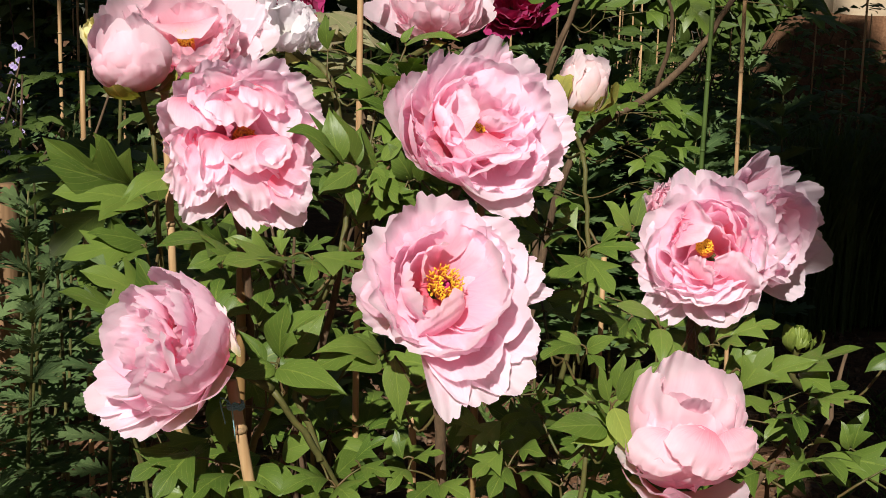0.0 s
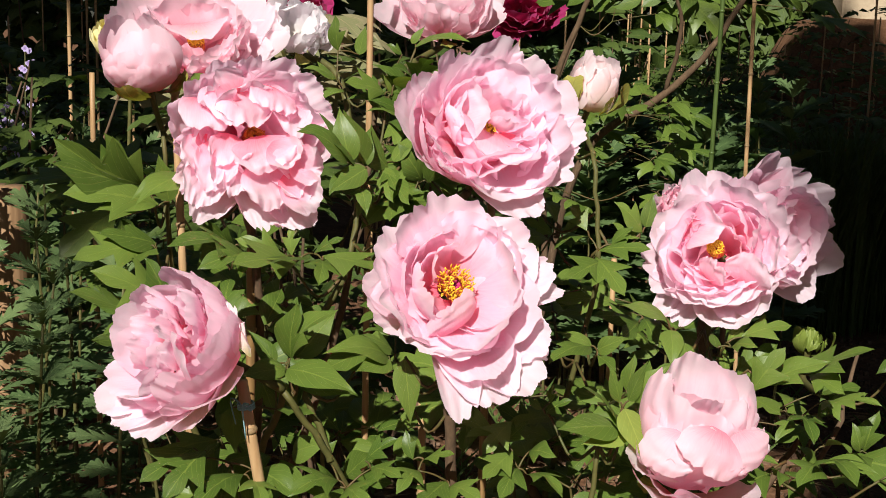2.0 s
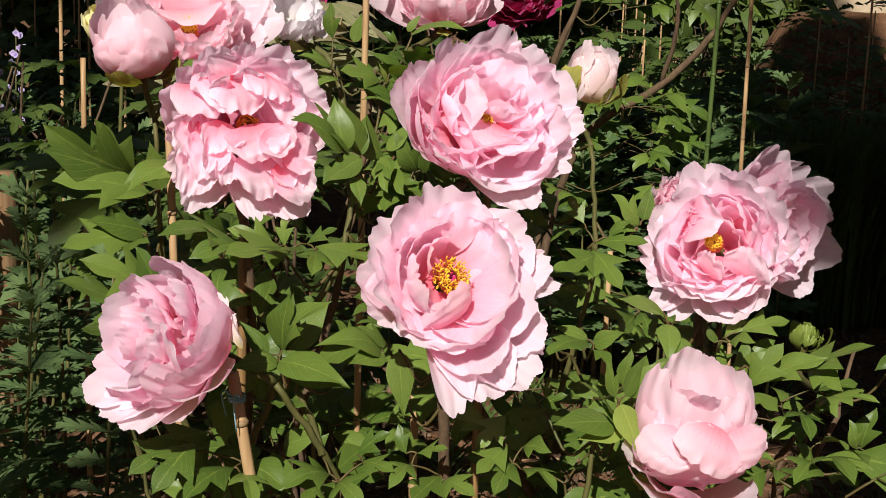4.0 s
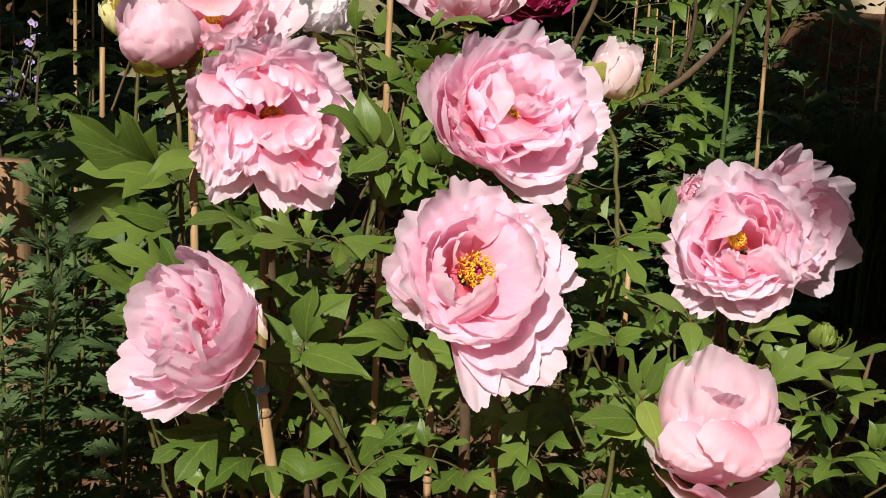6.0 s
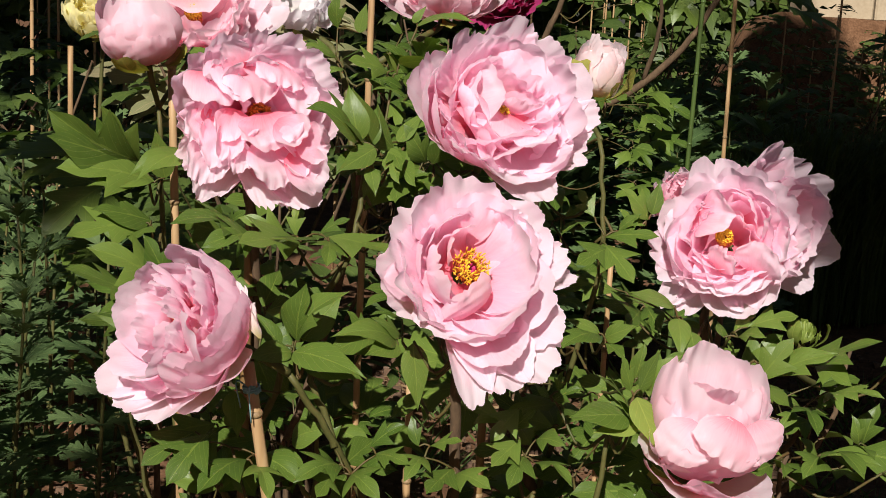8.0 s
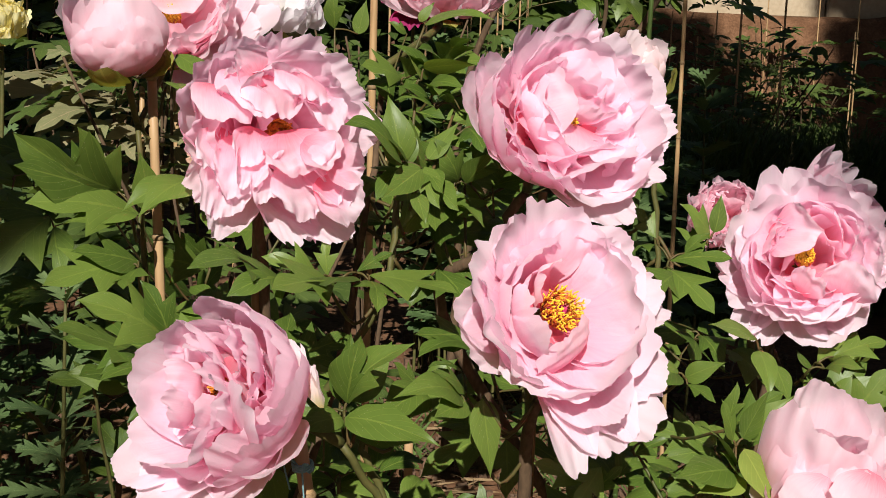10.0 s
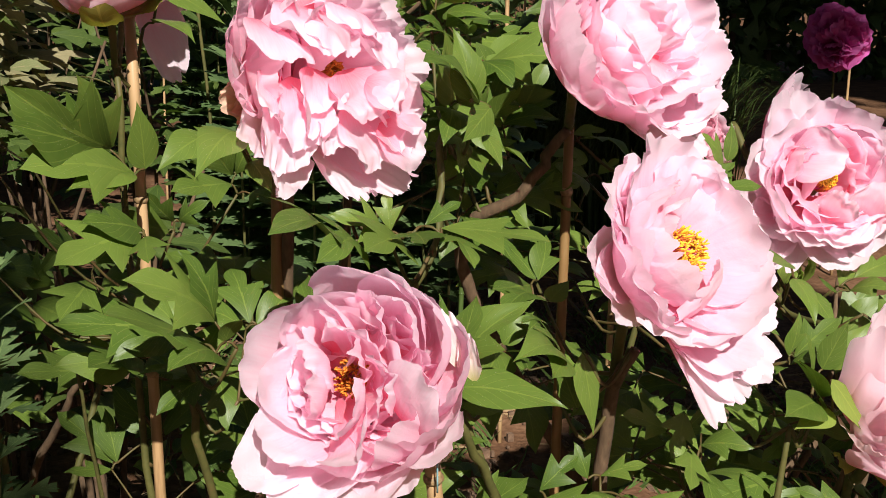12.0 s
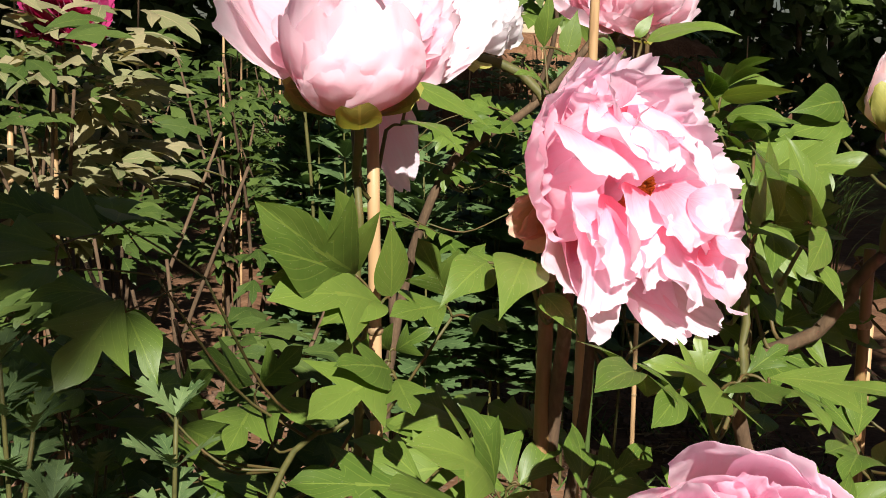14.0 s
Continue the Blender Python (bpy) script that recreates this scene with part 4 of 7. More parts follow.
bloom_a.petal((-3.8, -1.2, 6.4), (-5.2, -5.2, 6.9), 3.2, 0.02, 0.9, -0.04, 1.4, jag=1.5)
bloom_a.petal((-3.0, -3.0, 6.0), (-3.7, -6.6, 6.4), 2.8, 0.02, 0.9, -0.04, 1.4, jag=1.5)
bloom_a.petal((0.4, -1.5, 7.8), (2.8, -3.7, 8.8), 4.4, 0.04, 0.7, -0.05, 1.6, jag=1.5)
bloom_a.petal((2.5, -3.0, 7.4), (6.0, -4.7, 7.9), 4.4, 0.04, 0.7, -0.05, 1.6, jag=1.5)
bloom_a.petal((1.5, -5.0, 7.0), (5.4, -8.2, 7.4), 4.8, 0.04, 0.6, -0.05, 1.6, jag=1.5)
bloom_a.petal((-1.5, 2.5, 6.5), (-5.0, 2.6, 8.4), 3.6, 0.06, 0.7, 0.05, 1.5, jag=1.5)
bloom_a.petal((-2.0, 4.0, 6.0), (-4.6, 6.3, 7.2), 4.0, 0.06, 0.7, 0.05, 1.5, jag=1.5)
bloom_d = Bloom(flower("half open cup-shaped pale pink tree peony tied to a cane", (-0.236, 0.012, 0.775), (-0.60, -0.70, 0.37), sized(INNER, 0.8), PINK, 46, stamens=0.013, lift=0.010, tall=0.050, anther=ANTHER_RUST, stalk=[(-0.195, 0.020, 0.755), (-0.165, 0.03, 0.735)]), (-0.236, 0.012, 0.775), (-0.60, -0.70, 0.37), 46, PINK)
bloom_d.petal((0.1, 0.8, 0.0), (0.6, 6.7, 7.3), 8.6, 0.28, 0.6, 0.06, 0.8, out=(0.10, 1.00, 0.00))
bloom_d.petal((0.4, 0.7, 0.0), (3.4, 5.9, 7.3), 7.1, 0.2, 0.6, 0.01, 0.6, out=(0.60, 0.80, 0.00))
bloom_d.petal((0.7, 0.4, 0.0), (5.9, 3.8, 7.1), 7.4, 0.25, 0.7, 0.01, 0.6, out=(1.00, 0.35, 0.00))
bloom_d.petal((0.8, 0.1, 0.0), (7.7, 1.0, 7.5), 7.9, 0.25, 0.7, 0.01, 0.6, out=(1.00, -0.20, 0.00))
bloom_d.petal((0.8, -0.2, 0.0), (7.2, -2.2, 7.7), 7.9, 0.23, 0.7, 0.01, 0.6, out=(0.70, -0.70, 0.00))
bloom_d.petal((0.6, 0.5, 0.0), (5.3, 5.0, 5.1), 6.8, 0.19, 0.6, 0.01, 0.6, out=(0.80, 0.60, 0.00))
bloom_d.petal((0.8, 0.0, 0.0), (7.6, 0.4, 5.5), 8.4, 0.2, 0.7, 0.01, 0.6, out=(1.00, -0.30, 0.00))
bloom_d.petal((0.7, -0.4, 0.0), (6.6, -4.4, 5.3), 7.9, 0.17, 0.6, 0.01, 0.6, out=(0.50, -0.90, 0.00))
bloom_d.petal((-0.4, 0.7, 0.0), (-2.6, 4.2, 7.5), 7.2, 0.24, 0.5, 0.04, 0.6)
bloom_d.petal((-0.8, 0.1, 0.0), (-6.2, 1.1, 7.1), 7.9, 0.2, 0.5, 0.03, 0.6)
bloom_d.petal((-0.7, -0.3, 0.0), (-4.3, -1.9, 7.5), 6.9, 0.2, 0.5, 0, 0.6)
bloom_d.petal((-0.4, -0.7, 0.0), (-2.9, -4.9, 7.6), 7.2, 0.16, 0.5, -0.03, 0.6)
bloom_d.petal((-0.4, -0.7, 0.0), (-4.6, -7.3, 6.8), 7.2, 0.12, 0.4, -0.05, 0.6)
bloom_d.petal((0.1, -0.8, 0.0), (0.9, -8.5, 5.8), 9.1, 0.1, 0.4, -0.08, 0.6)
bloom_d.petal((-0.2, -0.8, 0.0), (-2.2, -8.4, 6.4), 6.9, 0.1, 0.4, -0.06, 0.6)
bloom_d.petal((0.5, -0.7, 0.0), (4.7, -6.6, 3.9), 7.7, 0.16, 0.5, 0, 0.5)
bloom_d.petal((0.5, -0.6, 0.0), (4.8, -5.2, 7.1), 8.0, 0.26, 0.6, 0.06, 0.5)
bloom_d.petal((0.6, -0.5, 0.0), (4.9, -3.6, 8.1), 7.4, 0.28, 0.6, 0.08, 0.7)
bloom_d.petal((4.0, -2.3, 4.8), (6.8, 0.8, 9.1), 5.1, -0.12, -0.3, 0.05, 0.8)
bloom_d.petal((-3.0, 0.9, 2.0), (0.2, 3.3, 8.1), 4.0, 0.16, 0.5, 0.08, 1.1)
bloom_d.petal((-1.9, 1.4, 2.0), (2.5, 4.4, 7.9), 4.3, 0.18, 0.5, 0.08, 1.1)
bloom_d.petal((-0.5, 0.8, 2.0), (5.1, 3.0, 7.7), 4.0, 0.18, 0.5, 0.06, 0.9)
bloom_d.petal((-2.6, -0.2, 2.5), (-1.4, 0.8, 8.3), 4.0, 0.14, 0.5, 0.08, 1.1)
bloom_d.petal((-2.6, -1.1, 2.5), (-0.9, -1.3, 8.5), 4.0, 0.14, 0.5, 0.08, 1.1)
bloom_d.petal((-1.0, -1.4, 3.0), (2.4, -2.7, 8.5), 4.3, 0.14, 0.5, 0.08, 1.1)
bloom_d.petal((-0.9, -2.5, 3.0), (2.7, -4.6, 9.2), 4.8, 0.12, 0.5, 0, 1)
bloom_d.petal((-1.4, -0.0, 2.5), (2.4, 1.7, 8.5), 3.8, 0.12, 0.5, 0.08, 1.2)
bloom_d.petal((0.1, -0.9, 3.0), (3.8, -1.2, 8.9), 4.3, 0.1, 0.4, 0.08, 1.2)
bloom_d.petal((0.6, -3.1, 2.5), (1.6, -5.8, 6.3), 5.9, 0.12, 0.5, -0.05, 0.9)
bloom_d.petal((0.5, 0.5, 3.0), (1.2, 2.8, 9.0), 4.4, 0.10, 0.5, 0.06, 1.3, jag=1.5)
bloom_d.petal((1.5, -1.5, 3.0), (4.3, 0.4, 9.5), 4.2, 0.10, 0.5, 0.06, 1.3, jag=1.5)
bloom_d.petal((-1.5, 1.5, 3.0), (-1.4, 4.4, 8.8), 4.8, 0.12, 0.5, 0.06, 1.3, jag=1.5)
bloom_d.petal((2.0, 2.0, 3.0), (4.6, 4.8, 8.8), 4.8, 0.12, 0.5, 0.06, 1.3, jag=1.5)
bloom_d.petal((7.2, 1.2, 1.6), (5.3, 5.3, 2.9), 1.8, -0.1, 0.9, 0.12, 1.6, mat=CREAM)
bloom_d.petal((7.6, 0.8, 1.4), (7.1, 3.8, 2.5), 1.6, -0.1, 0.9, 0.12, 1.6, mat=CREAM)
bloom_e = Bloom(flower("crumpled double pink tree peony with many folded petals", (0.300, 0.232, 0.842), (-0.30, -0.86, 0.41), sized(INNER, 0.92), PINK, 53, stamens=0.009, lift=0.022, stalk=[(0.298, 0.262, 0.80), (0.295, 0.265, 0.78)]), (0.300, 0.232, 0.842), (-0.30, -0.86, 0.41), 53, PINK)
bloom_e.petal((-0.2, 0.8, 0.0), (-2.0, 9.2, 3.4), 7.3, 0.14, 0.4, 0.03, 0.9)
bloom_e.petal((-0.5, 0.7, 0.0), (-4.5, 6.3, 3.8), 6.0, 0.14, 0.4, 0.03, 0.9)
bloom_e.petal((-0.7, 0.5, 0.0), (-4.8, 3.4, 3.8), 4.4, 0.14, 0.4, 0.02, 0.9)
bloom_e.petal((-0.8, 0.2, 0.0), (-7.5, 2.3, 4.0), 6.3, 0.16, 0.4, 0.04, 0.8)
bloom_e.petal((-0.8, -0.2, 0.0), (-8.3, -1.6, 3.6), 6.6, 0.14, 0.4, 0.03, 0.8)
bloom_e.petal((-0.6, -0.5, 0.0), (-6.6, -4.8, 3.0), 5.7, 0.1, 0.4, 0, 0.8)
bloom_e.petal((-0.5, -0.6, 0.0), (-6.2, -7.4, 2.0), 4.1, 0.06, 0.45, -0.04, 0.6)
bloom_e.petal((-0.3, -0.7, 0.0), (-3.9, -8.1, 1.7), 4.1, 0.06, 0.45, -0.04, 0.6)
bloom_e.petal((0.2, -0.8, 0.0), (2.4, -8.1, 2.8), 7.6, 0.08, 0.4, -0.04, 0.6)
bloom_e.petal((0.5, -0.6, 0.0), (5.0, -6.9, 2.8), 7.6, 0.08, 0.4, -0.02, 0.8)
bloom_e.petal((0.7, -0.4, 0.0), (6.7, -3.4, 2.8), 5.7, 0.08, 0.45, 0.03, 0.7)
bloom_e.petal((0.8, -0.1, 0.0), (7.9, -1.0, 3.8), 5.7, 0.12, 0.4, 0, 0.8)
bloom_e.petal((0.8, 0.1, 0.0), (8.4, 1.3, 4.2), 5.7, 0.14, 0.4, 0, 0.8)
bloom_e.petal((0.6, 0.5, 0.0), (6.2, 5.7, 4.6), 7.6, 0.16, 0.4, 0.04, 0.9)
bloom_e.petal((0.2, 0.8, 0.0), (2.5, 7.9, 4.2), 7.6, 0.16, 0.4, 0.03, 0.8)
bloom_e.petal((-1.8, -0.7, 1.5), (-5.8, -1.6, 6.8), 6.6, 0.24, 0.5, 0.06, 0.7)
bloom_e.petal((-0.9, -0.6, 1.5), (-3.5, -4.0, 6.8), 7.0, 0.22, 0.5, 0.05, 0.7)
bloom_e.petal((-0.6, -2.0, 2.0), (-2.1, -6.6, 5.0), 5.1, 0.1, 0.5, 0, 0.8)
bloom_e.petal((0.6, -1.3, 3.5), (0.2, -6.8, 5.6), 6.6, 0.06, 0.45, -0.04, 0.8)
bloom_e.petal((1.5, -1.3, 3.0), (4.3, -5.6, 5.2), 8.2, 0.06, 0.4, -0.03, 0.8)
bloom_e.petal((2.6, -0.3, 3.0), (6.2, -2.3, 6.4), 7.0, 0.14, 0.4, 0, 0.9)
bloom_e.petal((0.8, 0.2, 0.0), (6.2, 1.6, 6.6), 6.6, 0.24, 0.5, 0.04, 0.8)
bloom_e.petal((0.5, 0.6, 0.0), (3.7, 4.0, 6.8), 7.0, 0.26, 0.5, 0.05, 0.9)
bloom_e.petal((-0.0, 0.8, 0.0), (-0.2, 4.7, 6.8), 7.9, 0.26, 0.5, 0.05, 0.9)
bloom_e.petal((-0.7, 0.4, 0.0), (-2.9, 1.9, 6.8), 6.0, 0.24, 0.5, 0.05, 1)
bloom_e.petal((-3.5, 2.1, 3.8), (1.0, 1.0, 7.6), 5.7, -0.05, 0.3, 0.05, 1.2)
bloom_e.petal((-0.2, -3.8, 4.5), (1.1, -2.0, 7.6), 3.8, -0.1, 0.2, 0.03, 1.3)
bloom_e.petal((3.7, -3.9, 4.2), (4.7, -1.3, 7.6), 5.7, -0.08, 0.2, 0.03, 1.3)
bloom_e.petal((2.0, 1.5, 2.0), (4.5, 1.8, 7.6), 4.4, 0.2, 0.5, 0.06, 1)
bloom_e.petal((1.0, 2.1, 2.0), (2.2, 3.1, 7.6), 5.1, 0.22, 0.5, 0.06, 0.9)
bloom_f = Bloom(flower("half open egg-shaped pale pink tree peony", (0.228, 0.040, 0.640), (0.15, -0.45, 0.88), sized(BALL[2:], 0.8), BLUSH, 69, reach=0.040, stalk=[(0.225, 0.055, 0.625), (0.225, 0.06, 0.60)]), (0.228, 0.040, 0.640), (0.15, -0.45, 0.88), 69, BLUSH)
bloom_f.petal((0.2, 0.8, 2.6), (1.8, 5.7, 13.0), 8.5, 0.16, 0.6, 0.02, 0.8, out=(0.32, 0.93, -0.27))
bloom_f.petal((0.6, 0.5, 2.6), (4.8, 4.0, 11.9), 8.5, 0.18, 0.5, 0.02, 0.8, out=(0.70, 0.49, -0.15))
bloom_f.petal((0.8, 0.1, 2.6), (5.7, 0.9, 10.1), 8.0, 0.2, 0.5, 0, 0.8, out=(0.98, -0.19, 0.11))
bloom_f.petal((0.7, -0.3, 2.6), (6.0, -2.5, 8.4), 6.2, 0.16, 0.5, -0.06, 0.8, out=(0.85, -0.53, 0.29))
bloom_f.petal((0.7, -0.3, 2.6), (4.5, -1.9, 10.7), 6.2, 0.16, 0.5, -0.05, 1.1, out=(0.70, -0.67, 0.36))
bloom_f.petal((-0.3, 0.7, 2.6), (-1.6, 4.2, 11.1), 9.7, 0.24, 0.6, 0.04, 0.8, out=(-0.66, 0.52, -0.17))
bloom_f.petal((-0.7, 0.4, 2.6), (-4.2, 2.2, 10.0), 8.5, 0.22, 0.6, 0.04, 0.8, out=(-0.98, 0.19, -0.11))
bloom_f.petal((-0.6, 0.5, 2.6), (-2.0, 1.8, 13.5), 9.7, 0.23, 0.7, -0.05, 1.1, out=(-0.74, -0.48, 0.48))
bloom_f.petal((-0.3, -0.8, 2.6), (-0.7, -2.0, 12.3), 8.5, 0.22, 0.6, -0.05, 1.1, out=(-0.65, -0.69, 0.49))
bloom_f.petal((0.7, 0.4, 2.6), (2.5, 1.2, 12.9), 6.8, 0.2, 0.6, -0.05, 1.1, out=(0.28, -0.55, 0.52))
bloom_f.petal((0.6, -0.5, 2.6), (3.2, -3.0, 11.1), 6.8, 0.2, 0.6, -0.05, 1.1, out=(0.41, -0.82, 0.55))
bloom_f.petal((-0.3, -0.7, 2.6), (-1.7, -4.5, 10.9), 10.8, 0.18, 0.6, -0.05, 1.1, out=(-0.41, -0.85, 0.35))
bloom_f.petal((0.2, -0.8, 2.6), (1.4, -5.5, 9.9), 6.8, 0.16, 0.6, -0.05, 1.1, out=(0.16, -1.02, 0.44))
bloom_f.petal((0.7, 0.3, 2.6), (0.8, 0.4, 12.3), 5.1, 0.2, 0.6, 0.1, 0.8, out=(0.60, 0.75, -0.41))
bloom_f.petal((-0.8, -0.1, 2.6), (-6.5, -0.5, 5.6), 6.8, 0.14, 0.7, -0.05, 1.1, out=(-1.01, -0.21, 0.00), mat=CREAM)
bloom_f.petal((-0.7, -0.4, 2.6), (-5.3, -2.9, 8.7), 7.4, 0.16, 0.7, -0.05, 1.1, out=(-0.73, -0.62, 0.11))
bloom_f.petal((-0.5, -3.4, 12.0), (-2.8, -6.0, 9.2), 7.0, 0.16, 0.3, 0.04, 1.0, out=(-0.30, -1.00, 0.40))
bloom_f.petal((1.6, -3.4, 11.5), (2.6, -5.9, 8.9), 6.4, 0.16, 0.3, 0.04, 1.0, out=(0.20, -1.00, 0.40))
bloom_f.petal((-3.4, -2.0, 10.5), (-5.9, -4.0, 7.6), 6.0, 0.16, 0.3, 0.04, 1.0, out=(-0.80, -0.80, 0.30))
bloom_f.petal((-0.4, -0.7, 0.0), (-3.4, -7.0, 5.4), 10.9, 0.06, 0.5, -0.06, 0.8, out=(-0.47, -0.89, 0.02), mat=PINK)
bloom_f.petal((0.3, -0.7, 0.0), (2.9, -7.2, 5.2), 10.0, 0.06, 0.5, -0.06, 0.8, out=(0.22, -1.00, 0.08), mat=PINK)
bloom_f.petal((-0.6, -0.5, 0.0), (-4.8, -4.3, 6.3), 6.1, 0.06, 0.5, -0.04, 0.8, out=(-0.82, -0.64, 0.01), mat=PINK)
bloom_g = Bloom(flower("pink tree peony seen from its back and side", (0.375, 0.400, 0.845), (0.62, -0.78, 0.10), INNER, PINK, 71, reach=0.06, stalk=[(0.36, 0.45, 0.88), (0.36, 0.45, 0.85)]), (0.375, 0.400, 0.845), (0.62, -0.78, 0.10), 71, PINK)
bloom_g.petal((0.1, 0.8, 0.0), (0.8, 10.0, 4.0), 10.7, 0.16, 0.4, 0.03, 0.6)
bloom_g.petal((-0.5, 0.6, 0.0), (-6.4, 7.7, 5.0), 7.8, 0.18, 0.4, 0.04, 0.6)
bloom_g.petal((0.7, 0.5, 0.0), (8.8, 6.0, 3.0), 10.7, 0.16, 0.4, 0.03, 0.6)
bloom_g.petal((0.8, 0.1, 0.0), (14.4, 1.8, 2.5), 9.3, 0.14, 0.4, 0, 0.7)
bloom_g.petal((0.8, -0.1, 0.0), (14.0, -1.5, 2.5), 8.6, 0.12, 0.4, 0, 0.8)
bloom_g.petal((0.8, -0.2, 0.0), (14.8, -4.5, 3.0), 7.1, 0.1, 0.4, -0.03, 0.8)
bloom_g.petal((0.6, -0.6, 0.0), (7.6, -7.7, 4.0), 8.6, 0.1, 0.4, -0.04, 0.8)
bloom_g.petal((0.2, -0.8, 0.0), (1.5, -6.1, 4.5), 7.8, 0.1, 0.4, -0.04, 0.6)
bloom_g.petal((0.8, 0.3, 0.0), (1.7, 0.6, 5.5), 8.6, 0.2, 0.5, 0.06, 0.9)
bloom_g.petal((0.6, -0.5, 0.0), (4.0, -3.1, 5.5), 8.6, 0.2, 0.5, 0.04, 0.9)
bloom_g.petal((-0.6, -0.5, 0.0), (-2.4, -1.8, 6.5), 7.8, 0.2, 0.5, 0.05, 0.9)
bloom_g.petal((-0.5, 0.6, 0.0), (-4.1, 5.7, 6.5), 8.6, 0.26, 0.5, 0.05, 0.7)
bloom_h = Bloom(flower("broad pale pink tree peony with loose petals", (-0.325, 0.430, 1.040), (0.05, -0.75, 0.65), INNER, BLUSH, 97, stamens=0.010, lift=0.02, thick=0.003, stalk=[(-0.335, 0.40, 1.0), (-0.350, 0.335, 0.96)]), (-0.325, 0.430, 1.040), (0.05, -0.75, 0.65), 97, BLUSH)
bloom_h.petal((-0.8, 0.3, 0.0), (-11.5, 4.1, 4.0), 8.7, 0.16, 0.4, 0.03, 0.8)
bloom_h.petal((-0.7, 0.4, 0.0), (-9.7, 6.5, 4.5), 9.4, 0.16, 0.4, 0.03, 0.8)
bloom_h.petal((-0.4, 0.7, 0.0), (-7.1, 11.4, 4.5), 10.1, 0.16, 0.4, 0.03, 0.8)
bloom_h.petal((-0.1, 0.8, 0.0), (-1.7, 14.5, 4.0), 10.9, 0.14, 0.4, 0.03, 0.8)
bloom_h.petal((0.3, 0.7, 0.0), (5.0, 12.3, 4.0), 10.1, 0.14, 0.4, 0.02, 0.8)
bloom_h.petal((0.6, 0.5, 0.0), (8.1, 7.6, 4.0), 8.7, 0.12, 0.4, 0, 0.9)
bloom_h.petal((0.8, 0.2, 0.0), (10.6, 2.5, 3.5), 8.0, 0.1, 0.4, -0.03, 0.7)
bloom_h.petal((0.8, 0.0, 0.0), (9.1, 0.0, 3.2), 7.2, 0.1, 0.4, -0.03, 0.8)
bloom_h.petal((0.7, -0.3, 0.0), (5.9, -2.5, 3.6), 8.7, 0.1, 0.4, -0.02, 0.7)
bloom_h.petal((0.4, -0.7, 0.0), (1.9, -3.8, 4.0), 8.7, 0.12, 0.4, 0, 0.6)
bloom_h.petal((-0.3, -0.8, 0.0), (-1.6, -4.5, 4.0), 8.0, 0.12, 0.4, 0, 0.5)
bloom_h.petal((-0.8, -0.1, 0.0), (-7.2, -1.2, 4.0), 8.7, 0.14, 0.4, 0, 0.6)
bloom_h.petal((-0.5, 0.7, 0.0), (-3.4, 4.9, 6.0), 8.0, 0.24, 0.5, 0.05, 0.9)
bloom_h.petal((0.2, 0.8, 0.0), (2.0, 6.5, 6.0), 8.7, 0.24, 0.5, 0.05, 0.9)
bloom_h.petal((0.7, 0.4, 0.0), (5.7, 2.9, 5.5), 8.0, 0.2, 0.5, 0.03, 0.9)
bloom_h.petal((0.8, -0.1, 0.0), (5.3, -0.8, 5.6), 8.0, 0.18, 0.5, 0, 0.9)
bloom_h.petal((-0.4, 3.1, 4.0), (0.7, -2.0, 6.4), 8.7, -0.02, 0.4, 0, 0.7)
bloom_h.petal((-0.8, 0.2, 0.0), (-4.1, 0.8, 6.0), 7.2, 0.2, 0.5, 0.05, 0.9)
bloom_j = Bloom(flower("ball-shaped pale pink peony just opening with green sepals", (-0.358, 0.312, 1.010), (-0.12, -0.25, 0.96), sized(BALL[2:], 0.6), BLUSH, 91, reach=0.030, sepals=7, sepal_size=0.052, sepal_lean=(104, 14), thick=0.0032, stalk=[(-0.352, 0.335, 0.965), (-0.350, 0.335, 0.96)]), (-0.358, 0.312, 1.010), (-0.12, -0.25, 0.96), 91, BLUSH)
bloom_j.petal((-0.8, -0.3, 0.0), (-4.5, -1.7, 6.8), 6.4, 0.2, 0.5, 0.06, 0.5, out=(-0.81, -0.59, 0.17))
bloom_j.petal((-0.8, 0.0, 0.0), (-4.1, 0.2, 8.5), 6.8, 0.22, 0.6, 0.05, 0.6, out=(-0.80, 0.27, -0.08))
bloom_j.petal((-0.3, 0.8, 0.0), (-0.8, 2.3, 8.3), 7.1, 0.22, 0.6, 0.05, 0.6, out=(0.01, 0.86, -0.25))
bloom_j.petal((0.7, 0.3, 0.0), (2.9, 1.1, 5.6), 6.8, 0.2, 0.5, 0.05, 0.5, out=(0.99, 0.24, -0.07))
bloom_j.petal((-0.3, -0.8, 0.0), (-0.7, -2.1, 8.6), 7.4, 0.23, 0.6, 0.08, 0.6, out=(-0.06, -0.96, 0.38))
bloom_j.petal((0.6, -0.5, 0.0), (2.1, -1.7, 8.0), 8.1, 0.23, 0.6, 0.08, 0.6, out=(0.70, -0.71, 0.31))
bloom_j.petal((0.8, -0.3, 0.0), (3.5, -1.2, 5.6), 6.4, 0.2, 0.5, 0.05, 0.6, out=(0.98, -0.40, 0.12))
bloom_j.petal((-0.4, -0.7, 0.0), (-2.0, -3.9, 5.9), 6.4, 0.19, 0.5, 0.05, 0.6, out=(-0.42, -0.94, 0.27))
bloom_j.petal((0.3, -0.7, 0.0), (1.7, -3.9, 6.1), 8.8, 0.19, 0.5, 0.03, 0.7, out=(0.43, -0.87, 0.25))
